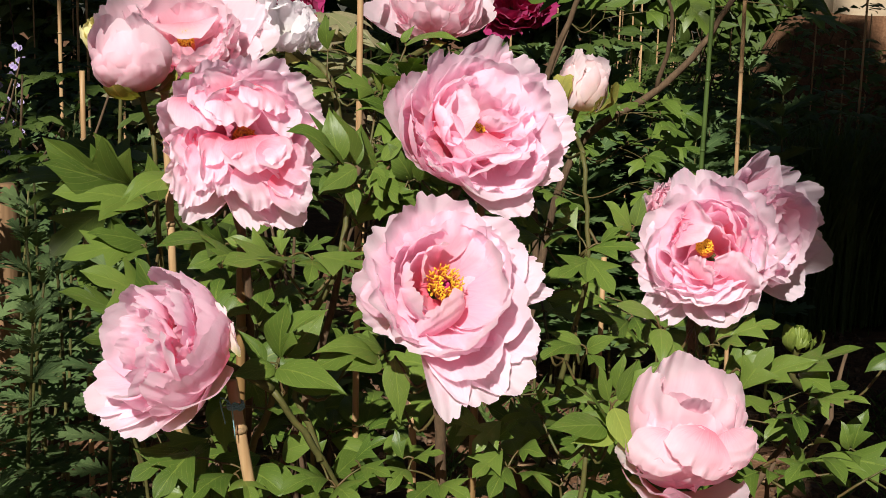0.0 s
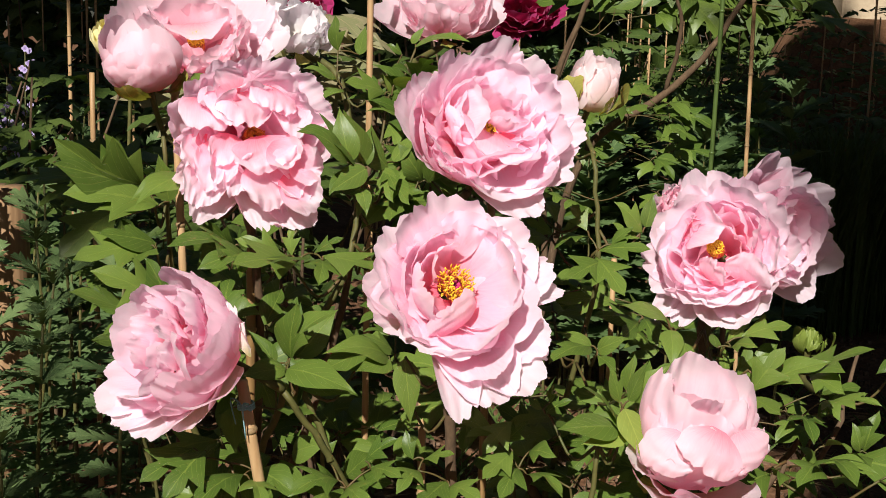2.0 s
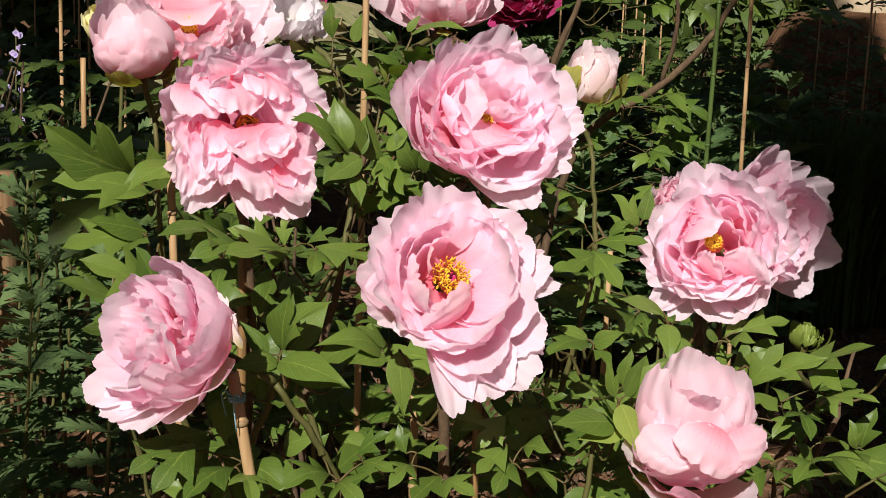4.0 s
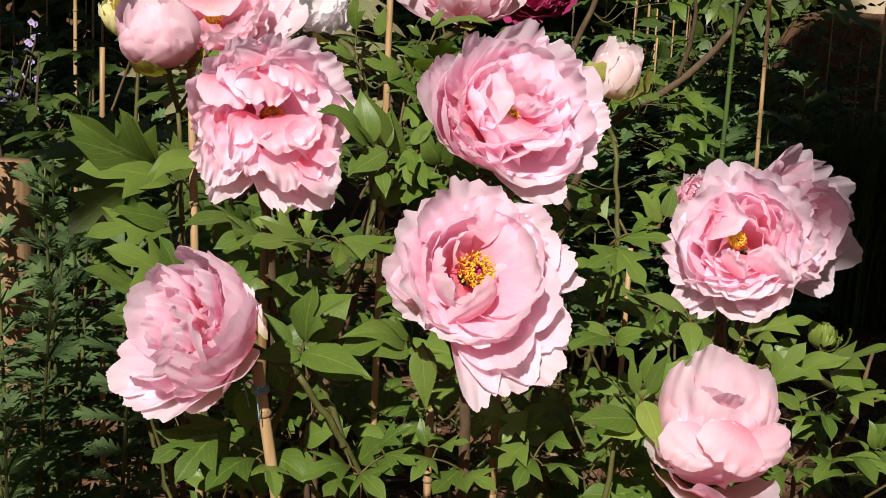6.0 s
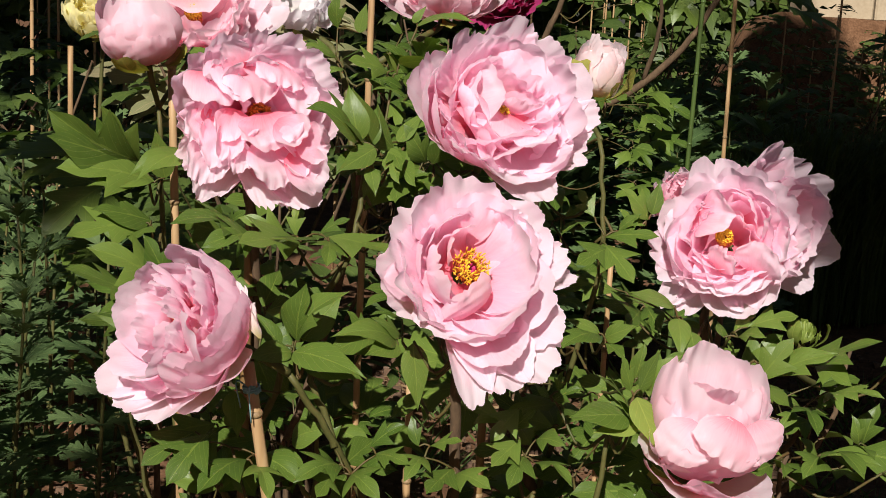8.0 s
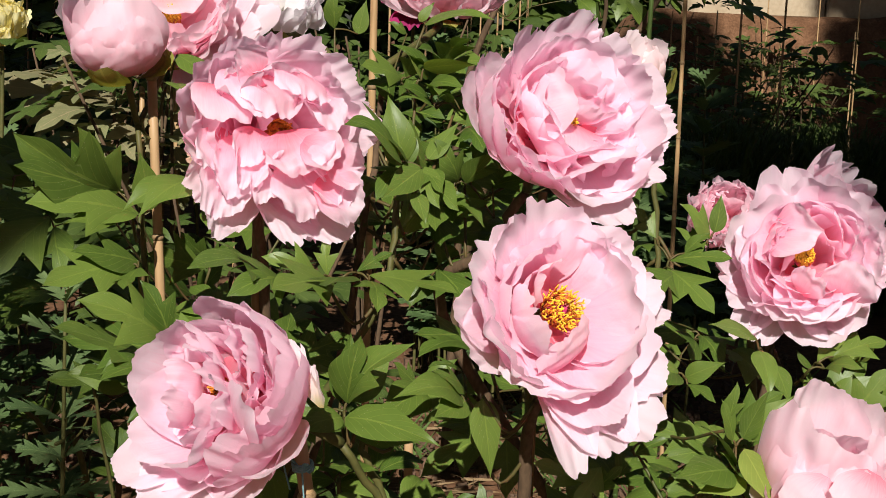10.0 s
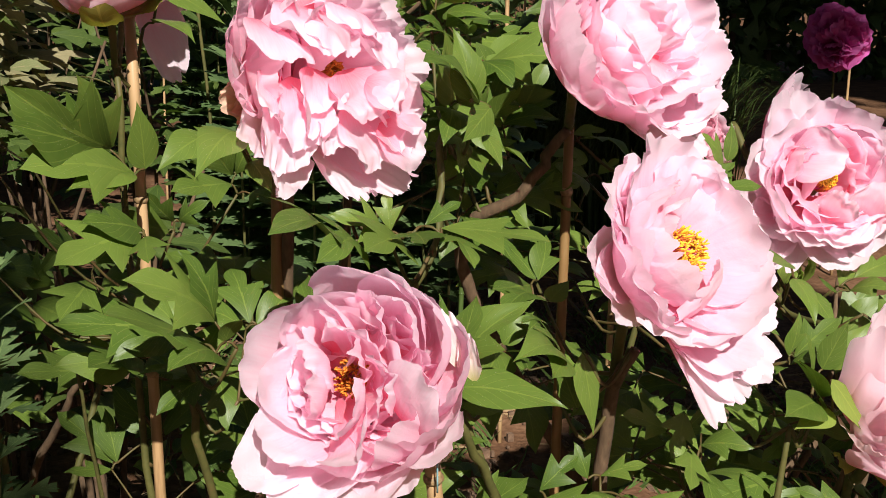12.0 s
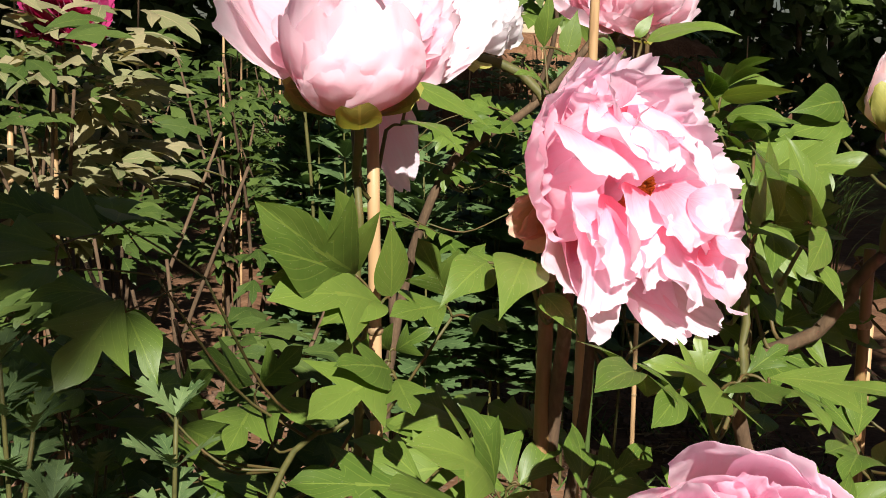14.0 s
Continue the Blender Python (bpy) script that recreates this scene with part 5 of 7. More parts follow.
bloom_j.petal((-0.1, -0.8, 0.0), (-0.7, -4.6, 4.7), 6.4, 0.18, 0.6, 0, 0.7, out=(-0.06, -1.02, 0.19))
bloom_j.petal((0.6, -0.5, 0.0), (3.5, -2.8, 4.3), 6.8, 0.18, 0.6, 0, 0.7, out=(0.84, -0.60, 0.07))
bloom_i = Bloom(flower("pale pink tree peony nodding above the bush", (-0.022, 0.560, 1.085), (0.05, -0.51, 0.86), INNER, BLUSH, 101, reach=0.06, stalk=[(-0.05, 0.50, 1.05), (-0.10, 0.44, 1.02)]), (-0.022, 0.560, 1.085), (0.05, -0.51, 0.86), 101, BLUSH)
bloom_i.petal((-0.8, -0.0, 0.0), (-10.0, -0.1, 2.6), 8.4, 0.1, 0.5, 0.06, 0.5)
bloom_i.petal((-0.8, -0.2, 0.0), (-5.2, -1.4, 2.2), 9.2, 0.12, 0.5, 0.06, 0.5)
bloom_i.petal((0.4, -0.7, 0.0), (1.7, -2.5, 1.0), 8.4, 0.06, 0.5, -0.02, 0.4)
bloom_i.petal((-0.4, -0.7, 0.0), (-1.1, -2.2, 1.4), 7.7, 0.06, 0.5, -0.02, 0.4)
bloom_i.petal((0.7, 0.3, 0.0), (8.1, 3.8, 2.0), 10.0, 0.1, 0.5, 0.02, 0.4)
bloom_i.petal((0.8, -0.0, 0.0), (6.3, -0.1, 1.6), 8.4, 0.08, 0.5, 0, 0.5)
bloom_i.petal((-0.4, 0.7, 0.0), (-6.0, 10.8, 4.0), 10.0, 0.16, 0.4, 0.04, 0.8)
bloom_i.petal((0.0, 0.8, 0.0), (0.6, 15.4, 4.0), 10.8, 0.16, 0.4, 0.04, 0.8)
bloom_i.petal((0.4, 0.7, 0.0), (6.8, 11.5, 3.6), 10.0, 0.16, 0.4, 0.04, 0.8)
bloom_i.petal((-0.8, -0.1, 0.0), (-3.5, -0.5, 6.0), 8.4, 0.2, 0.5, 0.08, 0.9)
bloom_i.petal((0.5, -0.6, 0.0), (0.9, -1.0, 6.0), 8.4, 0.2, 0.5, 0.08, 0.9)
bloom_h.petal((1.0, -1.0, 0.0), (4.6, -7.6, -5.6), 5.0, 0.05, 0.5, -0.05, 0.8, mat=PINK)
for turn, long in ((190, 4.2), (215, 3.6)):
    bloom_a.petal((0.8 * math.cos(radians(turn)), 0.8 * math.sin(radians(turn)), -1.0), (long * math.cos(radians(turn)) - 2.0, long * math.sin(radians(turn)), -1.6), 3.0, 0.1, 0.4, 0.1, 1.4, mat=WILTED)
flower("small pink tree peony behind a dark leaf", (0.308, 0.47, 0.845), (-0.25, -0.75, 0.5), sized(CUP, 0.60), BLUSH, 83, stalk=[(0.32, 0.42, 0.80), (0.34, 0.40, 0.6)])
flower("white tree peony with soft folded petals", (-0.214, 0.50, 1.068), (0.2, -0.6, 0.5), sized(CUP[:2], 0.56), WHITE, 103, stalk=[(-0.15, 0.46, 1.02), (-0.12, 0.40, 0.85)], group="white peony blooms")
flower("closed cream and pink peony bud with green sepals", (0.160, 0.385, 0.994), (0.20, -0.15, 0.97), [(4, 0.066, 0.088, 76, -46, 0.9, 0.5, 0.004, 0.0), (4, 0.066, 0.078, 58, -40, 0.9, 0.6, 0.004, 0.004), (3, 0.062, 0.062, 40, -30, 0.8, 0.7, 0.004, 0.006)], CREAM, 107, reach=0.026, stalk=[(0.160, 0.292, 0.950)], thick=0.003, sepals=8, sepal_size=0.054, sepal_lean=(86, -26), name="peony_bud", category="peony bud", group="peony buds")
flower("small green peony bud still wrapped in sepals", (0.483, 0.495, 0.670), (0.15, -0.1, 0.98), sized(BALL[2:], 0.25), LEAF_YOUNG, 109, stalk=[(0.47, 0.45, 0.64), (0.46, 0.30, 0.66)], sepals=6, sepal_size=0.046, sepal_lean=(80, -30), sepal_mat=LEAF_YOUNG, name="peony_bud", category="peony bud", group="peony buds")
flower("deep crimson tree peony behind the pink blooms", (0.175, 2.45, 1.145), (0.1, -0.8, 0.45), sized(FULL, 1.15), MAGENTA, 113, bundles=3, stalk=[(0.17, 2.5, 0.95), (0.2, 2.5, 0.6), (0.2, 2.5, 0)], group="crimson peony blooms")

# ---- canes ----
def cane_at(x, y, top, radius, mat=None, lean=(0, 0), label="thin tan bamboo cane pushed into the soil"):
    return bamboo((x - lean[0], y - lean[1], -0.04), (x, y, top), radius, mat, label=label)


tied = bamboo((-0.085, 0.075, -0.04), (-0.200, -0.002, 0.752), 0.0062, label="sturdy tan bamboo cane tied to the pink bloom")
knot(tied, (-0.1965, 0.000, 0.728), 0.0078, (-0.14, -0.09, 0.98))
cane_at(0.652, 1.69, 1.5, 0.0048, None, (-0.02, 0.0))
cane_at(0.595, 1.72, 1.5, 0.0054, CANE_GREEN, (0.02, 0.0), "slim green garden cane behind the bloom")
cane_at(-0.112, 0.44, 1.22, 0.0044, None, (0.0, 0.0), "yellowish bamboo cane rising between the blooms")
cane_at(-0.232, 0.262, 0.90, 0.0060, BAMBOO_DARK, (0.0, 0.0), "brown bamboo cane behind the crumpled bloom")
cane_at(0.042, 0.258, 0.91, 0.0050, BAMBOO_DARK, (0.0, 0.0), "brown bamboo cane under the ruffled bloom")
cane_at(-0.338, 0.343, 1.01, 0.0052, None, (-0.03, 0.0), "pale bamboo cane under the round bloom")

# ---- leaves of the near bushes ----
leaf(bush_w, (-0.062, 0.260, 0.861),
     "2", (-0.083, 0.240, 0.935), (-0.067, 0.200, 0.900),
     "1", (-0.072, 0.260, 0.939), (-0.041, 0.270, 0.975),
     "2", (-0.038, 0.280, 0.927), (0.017, 0.300, 0.954),
     "2", (0.002, 0.300, 0.877), (0.002, 0.270, 0.865),
     "3", (0.020, 0.300, 0.849), (0.074, 0.300, 0.874),
     "3", (0.019, 0.290, 0.844), (0.046, 0.250, 0.858),
     "2", (0.003, 0.320, 0.906), (0.054, 0.300, 0.912), normal=(-0.25, -0.85, 0.5))
leaf(bush_v, (-0.210, 0.500, 0.819),
     "3", (-0.216, 0.500, 0.840), (-0.255, 0.470, 0.896),
     "3", (-0.211, 0.500, 0.840), (-0.192, 0.470, 0.890),
     "3", (-0.216, 0.500, 0.830), (-0.289, 0.440, 0.836),
     "3", (-0.202, 0.480, 0.823), (-0.186, 0.430, 0.818), normal=(-0.25, -0.85, 0.5))
leaf(bush_v, (-0.285, 0.450, 0.795),
     "3", (-0.285, 0.450, 0.804), (-0.316, 0.430, 0.839),
     "3", (-0.280, 0.450, 0.804), (-0.256, 0.420, 0.829),
     "3", (-0.290, 0.450, 0.795), (-0.348, 0.400, 0.820), normal=(-0.25, -0.85, 0.5))
leaf(bush_v, (-0.323, 0.800, 0.675),
     "3", (-0.323, 0.800, 0.688), (-0.394, 0.751, 0.739),
     "3", (-0.317, 0.800, 0.686), (-0.281, 0.751, 0.740),
     "3", (-0.323, 0.800, 0.667), (-0.373, 0.703, 0.644),
     "3", (-0.309, 0.800, 0.667), (-0.269, 0.703, 0.667), normal=(-0.25, -0.85, 0.5))
leaf(bush_v, (-0.400, 0.920, 0.620),
     "3", (-0.400, 0.920, 0.629), (-0.483, 0.850, 0.690),
     "3", (-0.393, 0.920, 0.629), (-0.353, 0.868, 0.690),
     "3", (-0.400, 0.920, 0.611), (-0.469, 0.780, 0.615),
     "3", (-0.384, 0.920, 0.610), (-0.343, 0.798, 0.611), normal=(-0.25, -0.85, 0.5))
leaf(bush_w, (-0.345, 0.270, 0.826),
     "3", (-0.349, 0.260, 0.835), (-0.422, 0.200, 0.827),
     "3", (-0.344, 0.260, 0.832), (-0.352, 0.200, 0.824),
     "2", (-0.345, 0.270, 0.836), (-0.400, 0.220, 0.854), normal=(-0.25, -0.85, 0.5))
leaf(bush_w, (-0.353, 0.293, 0.879),
     "3", (-0.364, 0.290, 0.901), (-0.449, 0.230, 0.960),
     "2", (-0.363, 0.290, 0.902), (-0.395, 0.240, 0.966),
     "2", (-0.365, 0.290, 0.900), (-0.448, 0.220, 0.932),
     "3", (-0.347, 0.290, 0.877), (-0.440, 0.230, 0.897),
     "1", (-0.336, 0.300, 0.881), (-0.344, 0.280, 0.940),
     "1", (-0.350, 0.290, 0.881), (-0.408, 0.230, 0.876), normal=(-0.25, -0.85, 0.5))
leaf(bush_w, (-0.281, 0.190, 0.915),
     "1", (-0.288, 0.180, 0.926), (-0.331, 0.120, 0.901),
     "1", (-0.305, 0.200, 0.921), (-0.349, 0.170, 0.899),
     "1", (-0.275, 0.180, 0.903), (-0.269, 0.140, 0.883),
     "1", (-0.292, 0.200, 0.914), (-0.311, 0.220, 0.926))
leaf(bush_w, (-0.101, 0.210, 0.926),
     "2", (-0.103, 0.180, 0.944), (-0.161, 0.110, 0.984),
     "1", (-0.101, 0.200, 0.940), (-0.121, 0.170, 1.003),
     "1", (-0.101, 0.200, 0.938), (-0.095, 0.220, 0.980),
     "2", (-0.101, 0.200, 0.936), (-0.132, 0.140, 0.915),
     "2", (-0.099, 0.210, 0.917), (-0.104, 0.170, 0.887))
leaf(bush_w, (-0.172, 0.150, 0.838),
     "3", (-0.220, 0.140, 0.843), (-0.288, 0.080, 0.868),
     "3", (-0.209, 0.130, 0.846), (-0.256, 0.070, 0.847),
     "3", (-0.179, 0.140, 0.846), (-0.229, 0.130, 0.868),
     "3", (-0.172, 0.150, 0.847), (-0.172, 0.160, 0.878),
     "3", (-0.147, 0.140, 0.852), (-0.116, 0.140, 0.870),
     "3", (-0.137, 0.130, 0.852), (-0.067, 0.080, 0.847),
     "3", (-0.137, 0.130, 0.847), (-0.135, 0.070, 0.832),
     "3", (-0.166, 0.140, 0.843), (-0.221, 0.070, 0.852),
     "2", (-0.160, 0.130, 0.850), (-0.178, 0.060, 0.855))
leaf(bush_w, (-0.291, 0.170, 0.758),
     "3", (-0.308, 0.170, 0.781), (-0.383, 0.130, 0.829),
     "2", (-0.308, 0.170, 0.782), (-0.334, 0.170, 0.839),
     "3", (-0.318, 0.160, 0.767), (-0.399, 0.110, 0.811),
     "2", (-0.312, 0.150, 0.762), (-0.359, 0.090, 0.772),
     "1", (-0.300, 0.170, 0.764), (-0.291, 0.140, 0.789))
leaf(bush_c, (-0.162, 0.050, 0.755),
     "2", (-0.160, 0.050, 0.762), (-0.151, 0.030, 0.824),
     "2", (-0.159, 0.050, 0.762), (-0.110, 0.020, 0.820),
     "1", (-0.162, 0.040, 0.753), (-0.089, 0.000, 0.740),
     "1", (-0.164, 0.040, 0.753), (-0.200, 0.010, 0.755),
     "1", (-0.177, 0.060, 0.752), (-0.207, 0.070, 0.785),
     "2", (-0.177, 0.070, 0.702), (-0.134, 0.040, 0.707),
     "1", (-0.221, 0.060, 0.706), (-0.212, 0.030, 0.667))
leaf(bush_c, (-0.219, 0.040, 0.654),
     "3", (-0.252, 0.020, 0.676), (-0.293, -0.030, 0.658),
     "3", (-0.238, 0.010, 0.677), (-0.266, -0.050, 0.647),
     "2", (-0.243, 0.020, 0.666), (-0.226, 0.030, 0.679),
     "3", (-0.202, 0.020, 0.650), (-0.238, -0.050, 0.640),
     "3", (-0.196, 0.020, 0.645), (-0.173, -0.040, 0.633),
     "2", (-0.194, 0.040, 0.647), (-0.144, 0.000, 0.633))
leaf(bush_c, (-0.106, 0.060, 0.617),
     "3", (-0.121, 0.060, 0.652), (-0.127, 0.070, 0.683),
     "3", (-0.110, 0.040, 0.639), (-0.154, -0.010, 0.641),
     "3", (-0.084, 0.050, 0.657), (-0.051, 0.050, 0.681),
     "3", (-0.078, 0.050, 0.649), (-0.045, 0.010, 0.655),
     "3", (-0.102, 0.040, 0.631), (-0.072, -0.020, 0.630),
     "3", (-0.121, 0.040, 0.630), (-0.132, -0.010, 0.626))
leaf(bush_c, (-0.015, 0.070, 0.624),
     "2", (-0.036, 0.060, 0.656), (-0.045, 0.070, 0.685),
     "3", (-0.025, 0.060, 0.657), (0.006, 0.040, 0.670),
     "3", (-0.001, 0.060, 0.634), (-0.028, 0.000, 0.630),
     "3", (-0.030, 0.050, 0.648), (-0.050, 0.000, 0.642),
     "3", (0.002, 0.050, 0.632), (0.034, 0.000, 0.636))
leaf(bush_c, (0.064, 0.090, 0.651),
     "3", (0.048, 0.080, 0.677), (0.004, 0.080, 0.698),
     "3", (0.057, 0.080, 0.669), (0.081, 0.070, 0.697),
     "3", (0.066, 0.070, 0.664), (0.034, 0.020, 0.652),
     "3", (0.081, 0.070, 0.640), (0.114, 0.020, 0.636),
     "3", (0.064, 0.080, 0.693), (0.034, 0.050, 0.666),
     "3", (0.072, 0.070, 0.646), (0.051, 0.010, 0.633),
     "2", (0.083, 0.080, 0.661), (0.108, 0.040, 0.670))
leaf(bush_c, (0.106, 0.100, 0.692),
     "3", (0.100, 0.100, 0.696), (0.127, 0.090, 0.714),
     "3", (0.105, 0.100, 0.707), (0.109, 0.100, 0.729),
     "2", (0.097, 0.100, 0.700), (0.079, 0.100, 0.714),
     "3", (0.112, 0.100, 0.689), (0.129, 0.060, 0.688))
leaf(bush_c, (-0.046, 0.060, 0.764),
     "1", (-0.047, 0.060, 0.762), (-0.039, 0.050, 0.696))
leaf(bush_r, (0.157, 0.230, 0.835),
     "3", (0.159, 0.220, 0.843), (0.184, 0.150, 0.813),
     "3", (0.161, 0.220, 0.850), (0.217, 0.200, 0.856),
     "3", (0.152, 0.230, 0.863), (0.111, 0.210, 0.852),
     "3", (0.149, 0.230, 0.870), (0.133, 0.250, 0.897),
     "3", (0.164, 0.210, 0.839), (0.123, 0.160, 0.828),
     "2", (0.176, 0.220, 0.857), (0.200, 0.220, 0.877))
leaf(bush_r, (0.213, 0.260, 0.864),
     "2", (0.216, 0.260, 0.865), (0.182, 0.260, 0.900),
     "1", (0.219, 0.260, 0.871), (0.227, 0.270, 0.909),
     "2", (0.213, 0.260, 0.858), (0.181, 0.270, 0.874))
leaf(bush_r, (0.157, 0.150, 0.750),
     "2", (0.149, 0.140, 0.760), (0.101, 0.100, 0.750),
     "1", (0.150, 0.140, 0.761), (0.110, 0.140, 0.774),
     "1", (0.156, 0.140, 0.755), (0.187, 0.120, 0.775),
     "2", (0.155, 0.130, 0.752), (0.172, 0.100, 0.743))
leaf(bush_r, (0.244, 0.180, 0.771),
     "1", (0.232, 0.170, 0.787), (0.178, 0.150, 0.802),
     "1", (0.238, 0.170, 0.773), (0.235, 0.130, 0.737),
     "1", (0.251, 0.160, 0.761), (0.251, 0.120, 0.735))
leaf(bush_c, (0.173, 0.050, 0.720),
     "2", (0.170, 0.050, 0.725), (0.157, 0.050, 0.762),
     "1", (0.179, 0.050, 0.727), (0.195, 0.040, 0.772),
     "1", (0.182, 0.050, 0.728), (0.218, 0.040, 0.768),
     "2", (0.170, 0.040, 0.707), (0.129, 0.020, 0.748),
     "1", (0.167, 0.040, 0.703), (0.103, 0.000, 0.711),
     "1", (0.173, 0.040, 0.697), (0.151, 0.030, 0.722))
leaf(bush_r, (0.325, 0.170, 0.730),
     "3", (0.325, 0.150, 0.711), (0.356, 0.140, 0.764),
     "2", (0.339, 0.160, 0.715), (0.406, 0.140, 0.749),
     "3", (0.368, 0.170, 0.725), (0.451, 0.140, 0.765),
     "2", (0.392, 0.170, 0.726), (0.417, 0.120, 0.719),
     "2", (0.323, 0.140, 0.708), (0.343, 0.090, 0.703))
leaf(bush_r, (0.303, 0.190, 0.752),
     "3", (0.302, 0.180, 0.757), (0.331, 0.200, 0.776),
     "3", (0.318, 0.180, 0.764), (0.372, 0.180, 0.779),
     "2", (0.305, 0.170, 0.755), (0.324, 0.130, 0.766),
     "1", (0.289, 0.170, 0.754), (0.289, 0.200, 0.765))
leaf(bush_r, (0.430, 0.270, 0.625),
     "3", (0.428, 0.260, 0.634), (0.374, 0.220, 0.630),
     "3", (0.435, 0.270, 0.645), (0.461, 0.270, 0.682),
     "3", (0.440, 0.250, 0.619), (0.455, 0.200, 0.627),
     "3", (0.421, 0.240, 0.587), (0.382, 0.180, 0.578),
     "3", (0.429, 0.250, 0.612), (0.400, 0.200, 0.608),
     "3", (0.449, 0.240, 0.582), (0.465, 0.180, 0.592))
leaf(bush_r, (0.499, 0.260, 0.601),
     "2", (0.490, 0.260, 0.610), (0.504, 0.260, 0.661),
     "2", (0.485, 0.260, 0.609), (0.473, 0.260, 0.646),
     "2", (0.493, 0.250, 0.601), (0.514, 0.200, 0.600))
leaf(bush_w, (-0.071, 0.300, 0.891),
     "2", (-0.069, 0.290, 0.891), (-0.104, 0.220, 0.867),
     "1", (-0.033, 0.300, 0.916), (-0.086, 0.280, 0.958),
     "2", (-0.047, 0.290, 0.879), (-0.009, 0.260, 0.899),
     "2", (-0.070, 0.300, 0.953), (-0.027, 0.280, 0.950),
     "2", (-0.057, 0.290, 0.883), (-0.063, 0.220, 0.861))
leaf(bush_r, (-0.029, 0.300, 0.907),
     "2", (-0.038, 0.280, 0.915), (-0.067, 0.260, 0.960),
     "2", (-0.031, 0.280, 0.914), (-0.013, 0.250, 0.951),
     "2", (-0.043, 0.280, 0.910), (-0.084, 0.240, 0.908),
     "2", (-0.040, 0.270, 0.906), (-0.052, 0.220, 0.883),
     "1", (-0.043, 0.280, 0.920), (-0.060, 0.300, 0.930))
leaf(bush_r, (-0.061, 0.270, 0.891),
     "2", (-0.067, 0.260, 0.899), (-0.071, 0.200, 0.879),
     "2", (-0.062, 0.260, 0.895), (-0.036, 0.250, 0.908),
     "2", (-0.060, 0.260, 0.890), (-0.025, 0.200, 0.884),
     "2", (-0.064, 0.270, 0.897), (-0.093, 0.240, 0.888))
leaf(bush_w, (-0.050, 0.360, 1.003),
     "1", (-0.056, 0.360, 1.009), (-0.006, 0.320, 1.030),
     "3", (-0.039, 0.360, 0.998), (0.017, 0.320, 1.003),
     "3", (-0.027, 0.360, 0.981), (0.029, 0.320, 0.977),
     "1", (-0.060, 0.360, 1.013), (-0.103, 0.340, 1.046),
     "1", (-0.050, 0.360, 1.008), (-0.077, 0.380, 1.034),
     "2", (-0.044, 0.360, 0.997), (-0.020, 0.380, 1.023))
leaf(bush_r, (0.091, 0.330, 0.886),
     "2", (0.094, 0.330, 0.889), (0.119, 0.270, 0.871),
     "2", (0.085, 0.330, 0.892), (0.117, 0.320, 0.897),
     "2", (0.085, 0.330, 0.881), (0.047, 0.280, 0.863))
leaf(bush_r, (0.119, 0.360, 0.840),
     "3", (0.122, 0.360, 0.844), (0.087, 0.360, 0.862),
     "3", (0.132, 0.360, 0.845), (0.157, 0.360, 0.861),
     "3", (0.117, 0.350, 0.839), (0.069, 0.320, 0.841),
     "3", (0.133, 0.350, 0.838), (0.155, 0.330, 0.839),
     "3", (0.097, 0.340, 0.804), (0.075, 0.340, 0.812),
     "3", (0.107, 0.340, 0.798), (0.097, 0.300, 0.784))
leaf(bush_w, (-0.053, 0.460, 1.067),
     "1", (-0.055, 0.450, 1.067), (0.015, 0.410, 1.074),
     "1", (-0.060, 0.460, 1.070), (-0.043, 0.460, 1.092))
leaf(bush_w, (-0.153, 0.450, 1.017),
     "2", (-0.153, 0.450, 1.059), (-0.156, 0.440, 1.104),
     "2", (-0.153, 0.440, 1.024), (-0.193, 0.420, 1.037),
     "2", (-0.149, 0.440, 1.018), (-0.117, 0.420, 1.037),
     "1", (-0.127, 0.460, 1.054), (-0.118, 0.460, 1.092),
     "2", (-0.144, 0.430, 1.011), (-0.169, 0.400, 0.998))
leaf(bush_w, (-0.091, 0.420, 0.976),
     "2", (-0.092, 0.410, 0.983), (-0.107, 0.420, 1.031),
     "2", (-0.085, 0.410, 0.983), (-0.049, 0.400, 1.031),
     "2", (-0.085, 0.400, 0.974), (-0.036, 0.360, 0.963),
     "2", (-0.092, 0.430, 1.009), (-0.061, 0.400, 1.011),
     "2", (-0.085, 0.400, 0.971), (-0.067, 0.360, 0.942),
     "2", (-0.072, 0.470, 1.056), (-0.093, 0.470, 1.068))
leaf(bush_c, (-0.092, 0.120, 0.749),
     "1", (-0.089, 0.120, 0.752), (-0.132, 0.060, 0.745),
     "1", (-0.086, 0.120, 0.755), (-0.058, 0.120, 0.780),
     "1", (-0.083, 0.120, 0.748), (-0.060, 0.080, 0.743),
     "2", (-0.093, 0.130, 0.752), (-0.116, 0.120, 0.777))
leaf(bush_c, (-0.028, 0.180, 0.790),
     "2", (-0.032, 0.170, 0.792), (-0.046, 0.200, 0.817),
     "2", (-0.030, 0.170, 0.792), (-0.009, 0.200, 0.824),
     "2", (-0.042, 0.160, 0.791), (-0.098, 0.120, 0.801),
     "2", (-0.044, 0.150, 0.784), (-0.096, 0.100, 0.788),
     "1", (-0.035, 0.140, 0.781), (-0.005, 0.160, 0.792))
leaf(bush_c, (-0.057, 0.080, 0.757),
     "1", (-0.064, 0.070, 0.761), (-0.126, 0.020, 0.774),
     "2", (-0.057, 0.080, 0.762), (-0.090, 0.060, 0.785),
     "1", (-0.061, 0.060, 0.759), (-0.093, 0.020, 0.758),
     "2", (-0.058, 0.100, 0.775), (-0.090, 0.080, 0.784))
